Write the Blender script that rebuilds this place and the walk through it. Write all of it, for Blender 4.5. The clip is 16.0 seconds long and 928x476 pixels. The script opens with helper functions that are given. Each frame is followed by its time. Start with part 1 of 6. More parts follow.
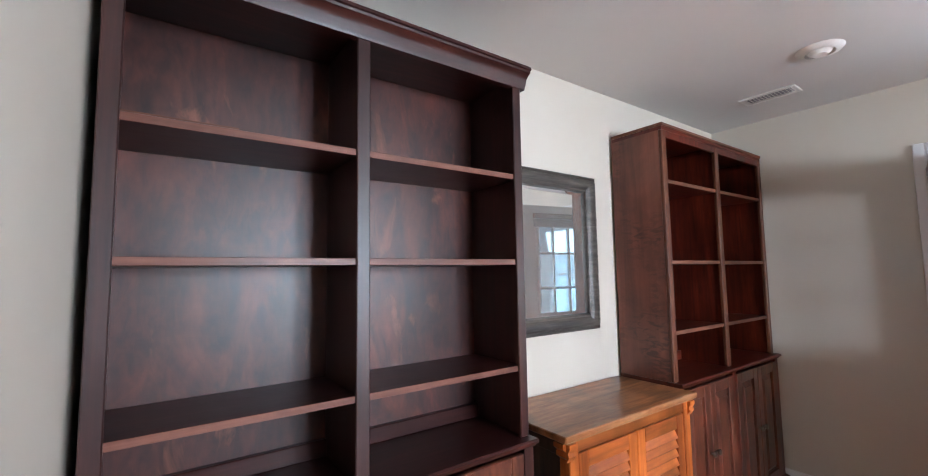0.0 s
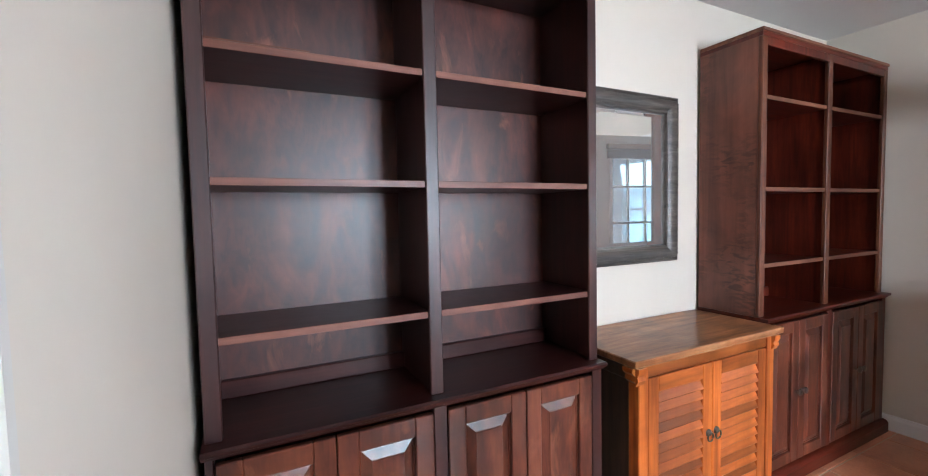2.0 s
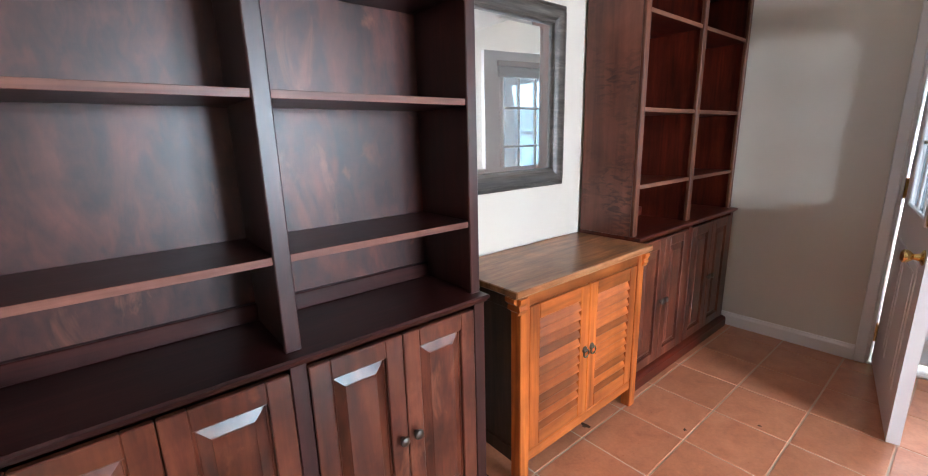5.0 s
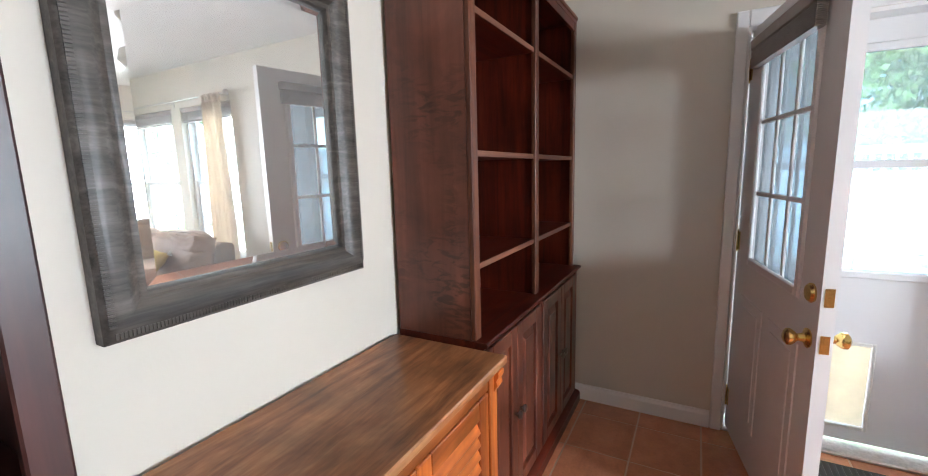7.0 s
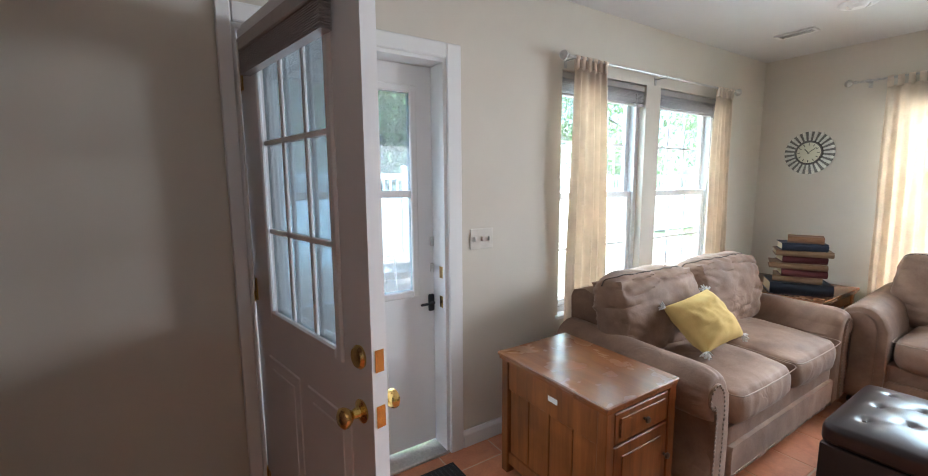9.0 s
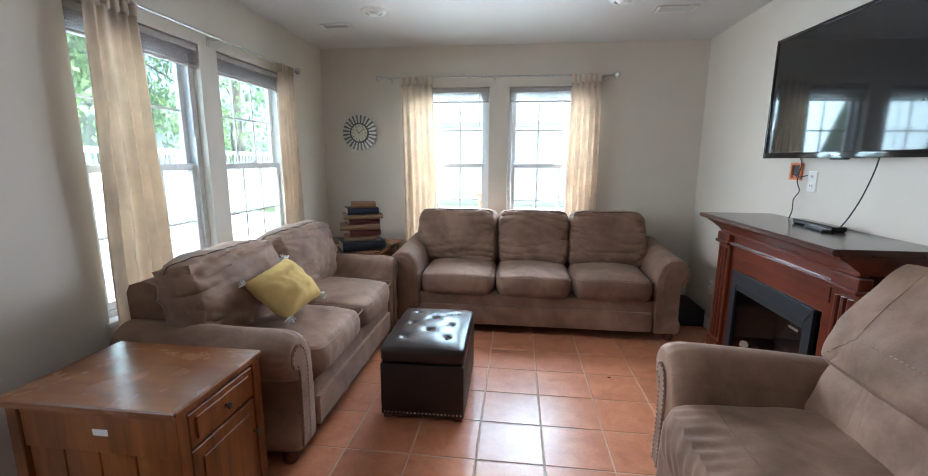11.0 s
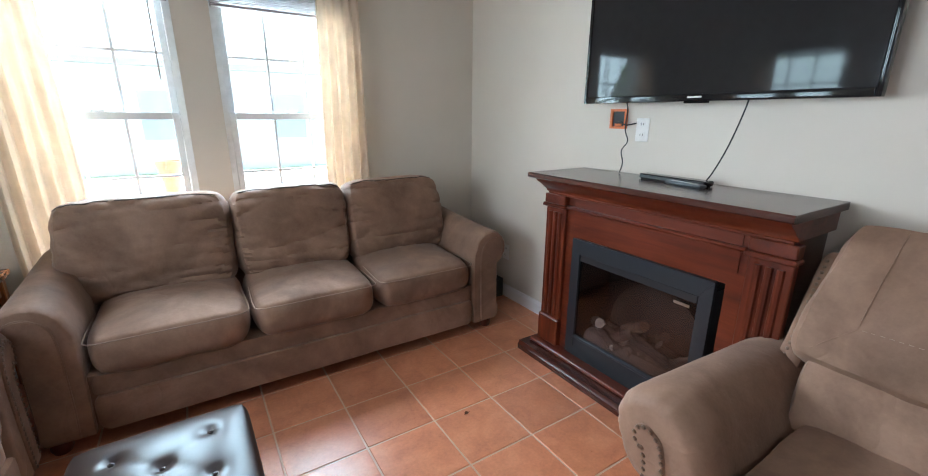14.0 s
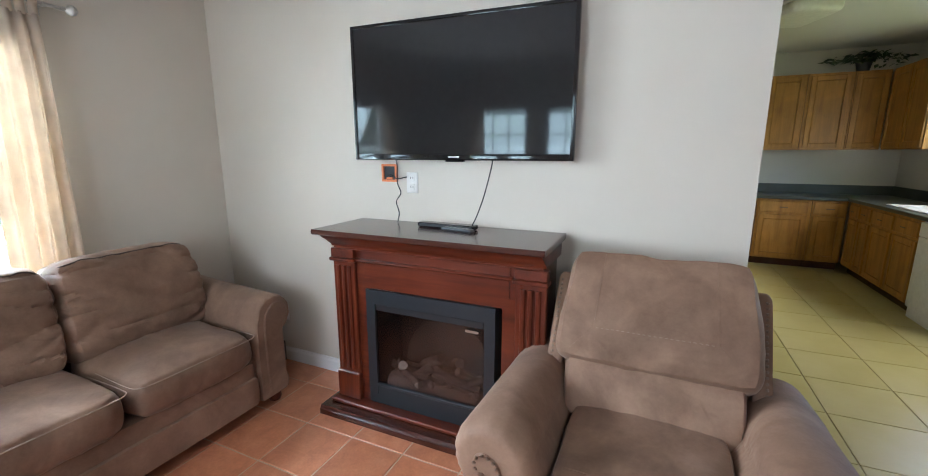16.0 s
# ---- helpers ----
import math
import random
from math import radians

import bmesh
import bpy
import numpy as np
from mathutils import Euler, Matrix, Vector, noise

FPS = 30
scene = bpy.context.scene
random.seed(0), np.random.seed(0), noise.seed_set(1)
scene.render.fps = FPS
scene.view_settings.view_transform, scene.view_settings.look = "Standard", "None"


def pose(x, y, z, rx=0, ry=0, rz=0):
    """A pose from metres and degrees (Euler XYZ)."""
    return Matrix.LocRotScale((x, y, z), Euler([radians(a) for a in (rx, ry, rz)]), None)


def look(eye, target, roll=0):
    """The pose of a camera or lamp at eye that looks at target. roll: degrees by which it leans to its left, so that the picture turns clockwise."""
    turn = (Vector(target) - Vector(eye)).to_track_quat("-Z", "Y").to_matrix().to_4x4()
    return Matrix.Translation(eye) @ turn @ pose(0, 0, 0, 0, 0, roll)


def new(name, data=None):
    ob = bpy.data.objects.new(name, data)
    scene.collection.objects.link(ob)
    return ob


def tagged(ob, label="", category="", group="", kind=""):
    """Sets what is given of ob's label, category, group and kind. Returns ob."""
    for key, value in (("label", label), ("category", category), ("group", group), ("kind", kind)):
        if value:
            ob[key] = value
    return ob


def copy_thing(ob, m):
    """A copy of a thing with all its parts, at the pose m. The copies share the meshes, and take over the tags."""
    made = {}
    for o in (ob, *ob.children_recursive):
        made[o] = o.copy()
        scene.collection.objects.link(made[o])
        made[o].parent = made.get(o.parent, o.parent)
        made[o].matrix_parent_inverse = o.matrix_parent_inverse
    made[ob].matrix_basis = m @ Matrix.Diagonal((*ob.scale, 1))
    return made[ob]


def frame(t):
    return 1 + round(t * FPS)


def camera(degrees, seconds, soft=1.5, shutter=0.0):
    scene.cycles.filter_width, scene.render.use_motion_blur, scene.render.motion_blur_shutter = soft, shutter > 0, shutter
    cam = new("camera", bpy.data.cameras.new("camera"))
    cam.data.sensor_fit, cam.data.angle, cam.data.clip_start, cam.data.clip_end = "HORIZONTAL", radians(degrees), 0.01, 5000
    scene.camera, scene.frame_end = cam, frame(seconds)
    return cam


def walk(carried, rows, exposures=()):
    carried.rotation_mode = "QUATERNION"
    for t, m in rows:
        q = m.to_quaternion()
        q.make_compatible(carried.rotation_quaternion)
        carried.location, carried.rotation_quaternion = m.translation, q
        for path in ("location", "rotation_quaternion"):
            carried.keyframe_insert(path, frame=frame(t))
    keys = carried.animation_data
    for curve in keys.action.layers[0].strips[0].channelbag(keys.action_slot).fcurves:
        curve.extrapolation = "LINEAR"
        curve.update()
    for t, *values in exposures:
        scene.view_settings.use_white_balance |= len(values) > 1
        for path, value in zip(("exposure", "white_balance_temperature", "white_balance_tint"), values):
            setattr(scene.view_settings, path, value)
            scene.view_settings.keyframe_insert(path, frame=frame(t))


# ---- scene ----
cam = camera(94.7, 16.0, 1.0)
PATH = [
    (0, (0.375, -1.513, 1.421), (1.533, 0.109, 1.583), -0.9),
    (0.5, (0.339, -1.515, 1.489), (1.192, 0.29, 1.607), -1.0),
    (1, (0.335, -1.501, 1.49), (1.112, 0.339, 1.584), -1.1),
    (1.5, (0.352, -1.504, 1.453), (1.158, 0.326, 1.488), -1.1),
    (2, (0.377, -1.505, 1.363), (1.264, 0.285, 1.258), -1.2),
    (2.5, (0.408, -1.515, 1.273), (1.375, 0.213, 0.987), -1.3),
    (3, (0.451, -1.533, 1.219), (1.467, 0.129, 0.767), -1.2),
    (3.5, (0.492, -1.559, 1.262), (1.56, 0.04, 0.711), -1.1),
    (6, (0.767, -1.179, 1.376), (2.198, 0.175, 1.033), -1.6),
    (6.5, (1.044, -1.067, 1.399), (2.617, 0.124, 1.072), -1.5),
    (7, (1.328, -0.939, 1.404), (3.062, 0.009, 1.095), -1.5),
    (7.5, (1.567, -0.888, 1.407), (3.454, -0.288, 1.12), -1.4),
    (8, (1.798, -0.927, 1.438), (3.775, -0.768, 1.176), -1.3),
    (8.5, (1.922, -0.975, 1.436), (3.862, -1.396, 1.188), -1.4),
    (9, (1.978, -0.929, 1.443), (3.645, -2.004, 1.185), -0.4),
    (9.5, (1.948, -0.97, 1.429), (3.212, -2.501, 1.185), -0.3),
    (10, (1.883, -0.99, 1.449), (2.732, -2.781, 1.189), -0.1),
    (12.5, (1.95, -1.49, 1.322), (1.632, -3.407, 0.849), 0.5),
    (13, (2.075, -1.746, 1.33), (1.561, -3.608, 0.812), 0.5),
    (13.5, (2.179, -2.017, 1.328), (1.423, -3.788, 0.788), 0.6),
    (14, (2.186, -2.312, 1.36), (1.154, -3.934, 0.812), 0.3),
    (14.5, (2.251, -2.427, 1.427), (0.932, -3.831, 0.887), 0.4),
    (15, (2.311, -2.453, 1.479), (0.759, -3.608, 0.972), 0.3),
    (15.5, (2.316, -2.436, 1.505), (0.613, -3.382, 1.054), 0.0),
    (16, (2.325, -2.445, 1.466), (0.537, -3.252, 1.073), -0.0),
]

import itertools

EXPOSURES = [(0, 4.15, 5650, 11), (3.5, 4.35, 5650, 11), (6.5, 4.28, 5750, 9), (7.5, 4.12, 6000, 10), (8.2, 3.95, 6200, 12), (8.6, 3.75, 6100, 11), (9.0, 3.5, 5850, 9), (9.7, 3.0, 5600, 8), (12.5, 2.98, 5700, 9), (14.5, 3.1, 5750, 9), (16, 3.25, 5650, 9)]
walk(cam, [(t, look(eye, target, roll)) for t, eye, target, roll in PATH], EXPOSURES)

# ---- light ----
world = bpy.data.worlds.new("sky")
scene.world = world
world.use_nodes = True
wn = world.node_tree
sky = wn.nodes.new("ShaderNodeTexSky")
sky.sky_type = 'NISHITA'
sky.sun_disc = False
sky.sun_elevation = radians(54)
sky.sun_rotation = radians(-85)
sky.dust_density = 3.0
wn.links.new(sky.outputs[0], wn.nodes["Background"].inputs[0])
wn.nodes["Background"].inputs[1].default_value = 0.15

sun_data = bpy.data.lights.new("sun", 'SUN')
sun_data.energy = 5.0
sun_data.angle = radians(0.6)
sun_data.color = (1.0, 0.94, 0.84)
sun = new("sun", sun_data)
sun.matrix_world = look((0, 0, 30), (0.72, -0.06, 29))


S_WATTS, E_WATTS, D_WATTS, K_WATTS = 11.5, 4.5, 1.0, 2.3


def window_light(name, loc, target, w, h, power, colour=(0.96, 0.975, 1.0), spread=140):
    """Skylight entering an opening."""
    d = bpy.data.lights.new(name, 'AREA')
    d.shape, d.size, d.size_y, d.energy, d.color = 'RECTANGLE', w, h, power, colour
    d.spread = radians(spread)
    ob = new(name, d)
    ob.matrix_world = look(loc, target)
    return ob


for wx in (2.557, 1.58):
    window_light("skylight_south", (wx, -5.76, 1.46), (wx, -4.76, 0.98), 0.76, 1.36, S_WATTS)
for wy in (-3.198, -4.155):
    window_light("skylight_east", (4.30, wy, 1.46), (3.30, wy, 0.98), 0.76, 1.36, E_WATTS)
window_light("skylight_kitchen", (-2.3, 0.60, 1.98), (-2.5, -0.6, 0.90), 2.3, 0.50, K_WATTS, (1.0, 0.88, 0.55), 110)
window_light("skylight_door", (4.0, -1.57, 1.38), (2.0, -1.57, 0.9), 0.60, 0.98, D_WATTS)


# ---- materials ----
def nodes_of(name):
    m = bpy.data.materials.new(name)
    m.use_nodes = True
    nt = m.node_tree
    return m, nt, nt.nodes["Principled BSDF"]


def ramp(nt, fac, stops):
    r = nt.nodes.new("ShaderNodeValToRGB")
    e = r.color_ramp.elements
    while len(e) < len(stops):
        e.new(0.5)
    for el, (p, c) in zip(e, stops):
        el.position, el.color = p, (*c, 1)
    nt.links.new(fac, r.inputs[0])
    return r.outputs[0]


def coords(nt, scale, kind="Object", rot=(0, 0, 0)):
    tc = nt.nodes.new("ShaderNodeTexCoord")
    mp = nt.nodes.new("ShaderNodeMapping")
    mp.inputs["Scale"].default_value = scale
    mp.inputs["Rotation"].default_value = rot
    nt.links.new(tc.outputs[kind], mp.inputs[0])
    return mp.outputs[0]


def noise_tex(nt, vec, scale, detail=4, rough=0.55, distort=0.0):
    n = nt.nodes.new("ShaderNodeTexNoise")
    n.inputs["Scale"].default_value = scale
    n.inputs["Detail"].default_value = detail
    n.inputs["Roughness"].default_value = rough
    n.inputs["Distortion"].default_value = distort
    nt.links.new(vec, n.inputs["Vector"])
    return n.outputs[0]


def bump(nt, bsdf, height, strength, dist=0.002):
    b = nt.nodes.new("ShaderNodeBump")
    b.inputs["Strength"].default_value = strength
    b.inputs["Distance"].default_value = dist
    nt.links.new(height, b.inputs["Height"])
    nt.links.new(b.outputs[0], bsdf.inputs["Normal"])


def mixc(nt, fac, a, b, mode='MIX'):
    m = nt.nodes.new("ShaderNodeMix")
    m.data_type, m.blend_type = 'RGBA', mode
    for sock, v in ((m.inputs[0], fac), (m.inputs[6], a), (m.inputs[7], b)):
        if isinstance(v, (int, float)):
            sock.default_value = v
        elif isinstance(v, tuple):
            sock.default_value = (*v, 1)
        else:
            nt.links.new(v, sock)
    return m.outputs[2]


def varied(nt, colour, amount):
    """Each object slightly lighter or darker."""
    info = nt.nodes.new("ShaderNodeObjectInfo")
    mr = nt.nodes.new("ShaderNodeMapRange")
    mr.inputs[3].default_value, mr.inputs[4].default_value = 1 - amount, 1 + amount
    nt.links.new(info.outputs["Random"], mr.inputs[0])
    hsv = nt.nodes.new("ShaderNodeHueSaturation")
    nt.links.new(mr.outputs[0], hsv.inputs["Value"])
    nt.links.new(colour, hsv.inputs["Color"])
    return hsv.outputs[0]


def painted(name, base, rough=0.6, spread=0.04, bumps=0.15, spec=0.3):
    m, nt, b = nodes_of(name)
    v = coords(nt, (1, 1, 1))
    lo = tuple(max(0, c - spread) for c in base)
    hi = tuple(min(1, c + spread * 0.6) for c in base)
    big = noise_tex(nt, v, 1.4, 5)
    nt.links.new(ramp(nt, big, [(0.3, lo), (0.7, hi)]), b.inputs["Base Color"])
    b.inputs["Roughness"].default_value = rough
    b.inputs["Specular IOR Level"].default_value = spec
    bump(nt, b, noise_tex(nt, v, 160, 3), bumps, 0.001)
    return m


def wood(name, dark, mid, light, axis="z", rough=0.35, blotch=0.5, grain=34, coat=0.08, vary=0.0, figure=0.0, satin=0.22, stretch=0.07, worn=0.0, uneven=1.0):
    m, nt, b = nodes_of(name)
    sc = {"x": (stretch, 1, 1), "y": (1, stretch, 1), "z": (1, 1, stretch)}[axis]
    v = coords(nt, sc)
    fine = noise_tex(nt, v, grain * 2.4, 6, 0.6, 0.6)
    wide = noise_tex(nt, v, grain * 0.42, 4, 0.55, 1.2)
    plain = coords(nt, (1, 1, 1))
    blot = noise_tex(nt, plain, 3.4, 4, 0.6, 0.4)
    col = ramp(nt, wide, [(0.30, dark), (0.52, mid), (0.75, light)])
    col = mixc(nt, 0.28, col, ramp(nt, fine, [(0.32, dark), (0.68, light)]))
    shade = ramp(nt, blot, [(0.33, (1 - blotch,) * 3), (0.66, (1.0, 1.0, 1.0))])
    col = mixc(nt, 1.0, col, shade, 'MULTIPLY')
    if figure:
        curl = coords(nt, {"z": (6, 6, 17), "x": (17, 6, 6), "y": (6, 17, 6)}[axis])
        streak = ramp(nt, noise_tex(nt, curl, 2.4, 3, 0.55, 0.9), [(0.40, (1 - figure,) * 3), (0.54, (1, 1, 1))])
        here = ramp(nt, noise_tex(nt, plain, 2.6, 3), [(0.42, (0, 0, 0)), (0.56, (1, 1, 1))])
        f = mixc(nt, here, streak, (1.0, 1.0, 1.0))
        col = mixc(nt, 1.0, col, f, 'MULTIPLY')
    if worn:
        rub = ramp(nt, noise_tex(nt, coords(nt, (1.6, 1.6, 0.7)), 4.2, 5, 0.6, 0.8), [(0.60, (0, 0, 0)), (0.76, (worn,) * 3)])
        col = mixc(nt, rub, col, (0.30, 0.105, 0.055))
    if vary:
        col = varied(nt, col, vary)
    nt.links.new(col, b.inputs["Base Color"])
    rr = nt.nodes.new("ShaderNodeMapRange")
    rr.inputs[3].default_value, rr.inputs[4].default_value = rough - 0.08 * uneven, rough + 0.16 * uneven
    nt.links.new(blot, rr.inputs[0])
    nt.links.new(rr.outputs[0], b.inputs["Roughness"])
    b.inputs["Coat Weight"].default_value = coat * 0.6
    b.inputs["Specular IOR Level"].default_value = 0.36
    b.inputs["Coat Roughness"].default_value = satin
    bump(nt, b, fine, 0.16 * uneven, 0.001)
    return m


def metal(name, base, rough=0.3):
    m, nt, b = nodes_of(name)
    v = coords(nt, (1, 1, 1))
    n = noise_tex(nt, v, 60, 4)
    nt.links.new(ramp(nt, n, [(0.3, tuple(c * 0.75 for c in base)), (0.7, base)]), b.inputs["Base Color"])
    b.inputs["Metallic"].default_value = 1.0
    b.inputs["Roughness"].default_value = rough
    return m


def plastic(name, base, rough=0.4, spec=0.5):
    m, nt, b = nodes_of(name)
    v = coords(nt, (1, 1, 1))
    n = noise_tex(nt, v, 25, 4)
    nt.links.new(ramp(nt, n, [(0.3, tuple(c * 0.88 for c in base)), (0.7, base)]), b.inputs["Base Color"])
    b.inputs["Roughness"].default_value = rough
    b.inputs["Specular IOR Level"].default_value = spec
    return m


def glass(name, tint=(1, 1, 1), gloss=0.08, film=0.0):
    """A thin pane: clear, with a faint reflection; film puts a pale haze into it."""
    m = bpy.data.materials.new(name)
    m.use_nodes = True
    nt = m.node_tree
    nt.nodes.clear()
    out = nt.nodes.new("ShaderNodeOutputMaterial")
    tr = nt.nodes.new("ShaderNodeBsdfTransparent")
    tr.inputs[0].default_value = (*tint, 1)
    gl = nt.nodes.new("ShaderNodeBsdfGlossy")
    gl.inputs["Roughness"].default_value = 0.02
    fr = nt.nodes.new("ShaderNodeLayerWeight")
    fr.inputs[0].default_value = 0.12
    sc = nt.nodes.new("ShaderNodeMath")
    sc.operation = 'MULTIPLY_ADD'
    sc.inputs[1].default_value, sc.inputs[2].default_value = 0.5, gloss * 0.4
    nt.links.new(fr.outputs["Facing"], sc.inputs[0])
    mx = nt.nodes.new("ShaderNodeMixShader")
    nt.links.new(sc.outputs[0], mx.inputs[0])
    nt.links.new(tr.outputs[0], mx.inputs[1])
    nt.links.new(gl.outputs[0], mx.inputs[2])
    haze = nt.nodes.new("ShaderNodeBsdfTranslucent")
    veil = nt.nodes.new("ShaderNodeMixShader")
    veil.inputs[0].default_value = film
    nt.links.new(mx.outputs[0], veil.inputs[1])
    nt.links.new(haze.outputs[0], veil.inputs[2])
    nt.links.new(veil.outputs[0], out.inputs[0])
    return m


def suede(name, dark, mid, light):
    """Brushed microsuede: cloudy nap, rubbed paler in patches, a soft sheen."""
    m, nt, b = nodes_of(name)
    v = coords(nt, (1, 1, 1))
    big = noise_tex(nt, v, 2.8, 4, 0.55, 0.7)
    mid_n = noise_tex(nt, v, 11, 5, 0.65, 0.5)
    small = noise_tex(nt, v, 95, 4, 0.7)
    col = ramp(nt, big, [(0.28, dark), (0.50, mid), (0.72, light)])
    col = mixc(nt, 0.16, col, ramp(nt, mid_n, [(0.34, dark), (0.64, light)]))
    col = mixc(nt, 0.08, col, ramp(nt, small, [(0.35, dark), (0.65, light)]))
    nt.links.new(varied(nt, col, 0.06), b.inputs["Base Color"])
    b.inputs["Roughness"].default_value = 0.66
    b.inputs["Sheen Weight"].default_value = 0.22
    b.inputs["Sheen Roughness"].default_value = 0.35
    b.inputs["Sheen Tint"].default_value = (0.95, 0.86, 0.78, 1)
    b.inputs["Specular IOR Level"].default_value = 0.3
    fold = ramp(nt, noise_tex(nt, v, 4.2, 2, 0.5, 1.6), [(0.40, (1, 1, 1)), (0.49, (0.1, 0.1, 0.1)), (0.56, (1, 1, 1))])
    where = ramp(nt, noise_tex(nt, v, 2.7, 2), [(0.50, (0, 0, 0)), (0.68, (1, 1, 1))])
    h = mixc(nt, where, mixc(nt, 0.3, noise_tex(nt, v, 13, 6, 0.65, 0.8), small), fold)
    bump(nt, b, h, 0.27, 0.007)
    return m


def leather(name, rough):
    m, nt, b = nodes_of(name)
    v = coords(nt, (1, 1, 1))
    n = noise_tex(nt, v, 9, 5)
    nt.links.new(ramp(nt, n, [(0.3, (0.010, 0.005, 0.004)), (0.7, (0.019, 0.010, 0.008))]), b.inputs["Base Color"])
    mr = nt.nodes.new("ShaderNodeMapRange")
    mr.inputs[3].default_value, mr.inputs[4].default_value = rough - 0.04, rough + 0.05
    nt.links.new(n, mr.inputs[0])
    nt.links.new(mr.outputs[0], b.inputs["Roughness"])
    b.inputs["Specular IOR Level"].default_value = 0.55
    bump(nt, b, noise_tex(nt, v, 120, 4), 0.12, 0.001)
    return m


def cloth(name, base, translucent=0.0, weave=400):
    m, nt, b = nodes_of(name)
    v = coords(nt, (1, 1, 1))
    n = noise_tex(nt, v, 7, 4)
    col = ramp(nt, n, [(0.3, tuple(c * 0.80 for c in base)), (0.7, base)])
    nt.links.new(col, b.inputs["Base Color"])
    b.inputs["Roughness"].default_value = 0.9
    b.inputs["Specular IOR Level"].default_value = 0.1
    bump(nt, b, noise_tex(nt, v, weave, 2), 0.2, 0.001)
    if translucent:
        out = nt.nodes["Material Output"]
        t = nt.nodes.new("ShaderNodeBsdfTranslucent")
        nt.links.new(col, t.inputs[0])
        mx = nt.nodes.new("ShaderNodeMixShader")
        mx.inputs[0].default_value = translucent
        nt.links.new(b.outputs[0], mx.inputs[1])
        nt.links.new(t.outputs[0], mx.inputs[2])
        nt.links.new(mx.outputs[0], out.inputs[0])
    return m


def terracotta(name):
    m, nt, b = nodes_of(name)
    v = coords(nt, (1, 1, 1), "Generated")
    info = nt.nodes.new("ShaderNodeObjectInfo")
    add = nt.nodes.new("ShaderNodeVectorMath")
    mul = nt.nodes.new("ShaderNodeVectorMath")
    mul.operation = 'SCALE'
    mul.inputs[0].default_value = (37.0, 11.0, 5.0)
    nt.links.new(info.outputs["Random"], mul.inputs["Scale"])
    nt.links.new(v, add.inputs[0])
    nt.links.new(mul.outputs[0], add.inputs[1])
    big = noise_tex(nt, add.outputs[0], 2.6, 6, 0.62, 0.6)
    small = noise_tex(nt, add.outputs[0], 24, 5, 0.6)
    col = ramp(nt, big, [(0.28, (0.43, 0.148, 0.067)), (0.5, (0.58, 0.222, 0.104)), (0.74, (0.68, 0.302, 0.160))])
    col = mixc(nt, 0.25, col, ramp(nt, small, [(0.3, (0.32, 0.11, 0.058)), (0.7, (0.66, 0.29, 0.155))]))
    nt.links.new(varied(nt, col, 0.09), b.inputs["Base Color"])
    mr = nt.nodes.new("ShaderNodeMapRange")
    mr.inputs[3].default_value, mr.inputs[4].default_value = 0.24, 0.36
    nt.links.new(small, mr.inputs[0])
    nt.links.new(mr.outputs[0], b.inputs["Roughness"])
    b.inputs["Specular IOR Level"].default_value = 0.75
    b.inputs["Coat Weight"].default_value = 0.3
    b.inputs["Coat Roughness"].default_value = 0.30
    bump(nt, b, small, 0.12, 0.001)
    return m


M_WALL = painted("cream_wall_paint", (0.63, 0.585, 0.505), 0.55, 0.025)
M_CEIL = painted("white_ceiling_paint", (0.66, 0.645, 0.62), 0.8, 0.02, 0.25)
M_TRIM = painted("white_trim_paint", (0.80, 0.80, 0.79), 0.4, 0.02, 0.05, 0.4)
M_JAMB = painted("white_jamb_paint", (0.60, 0.59, 0.55), 0.5, 0.03, 0.1)
M_DOOR = painted("white_door_paint", (0.76, 0.76, 0.76), 0.4, 0.02, 0.05, 0.4)
M_SASH = plastic("white_vinyl_sash", (0.78, 0.80, 0.81), 0.4)
M_GROUT = painted("sandy_grout", (0.62, 0.47, 0.36), 0.9, 0.08, 0.5)
M_TILE = terracotta("terracotta_tile")
M_KTILE = painted("pale_kitchen_tile", (0.52, 0.44, 0.19), 0.35, 0.06, 0.05, 0.4)
M_KGROUT = painted("grey_grout", (0.36, 0.31, 0.17), 0.9, 0.04)
D, Mi, L = (0.014, 0.004, 0.004), (0.040, 0.010, 0.009), (0.085, 0.022, 0.017)
M_MAH_Z = wood("mahogany_upright", D, Mi, L, "z", 0.32, 0.55, coat=0.9, satin=0.36)
M_MAH_X = wood("mahogany_shelf", D, Mi, L, "x", 0.30, 0.5)
M_MAHDOOR = wood("mahogany_door", (0.022, 0.006, 0.005), (0.115, 0.027, 0.014), (0.29, 0.082, 0.038), "z", 0.30, 0.7, 15, coat=1.3, satin=0.26, stretch=0.16, worn=0.7)
M_MAHBACK = wood("mahogany_back", (0.022, 0.008, 0.008), (0.062, 0.019, 0.016), (0.24, 0.056, 0.030), "z", 0.36, 0.6, 13, coat=0.9, satin=0.40, stretch=0.38, worn=0.8)
D2, M2, L2 = (0.030, 0.004, 0.002), (0.110, 0.013, 0.005), (0.20, 0.032, 0.011)
M_RED_Z = wood("red_mahogany_upright", D2, M2, L2, "z", 0.34, 0.5)
M_RED_X = wood("red_mahogany_shelf", D2, M2, L2, "x", 0.34, 0.5)
M_RED_FIG = wood("figured_mahogany", (0.075, 0.020, 0.011), (0.19, 0.055, 0.030), (0.31, 0.105, 0.058), "z", 0.34, 0.5, 10, coat=0.5, figure=0.55, satin=0.3)
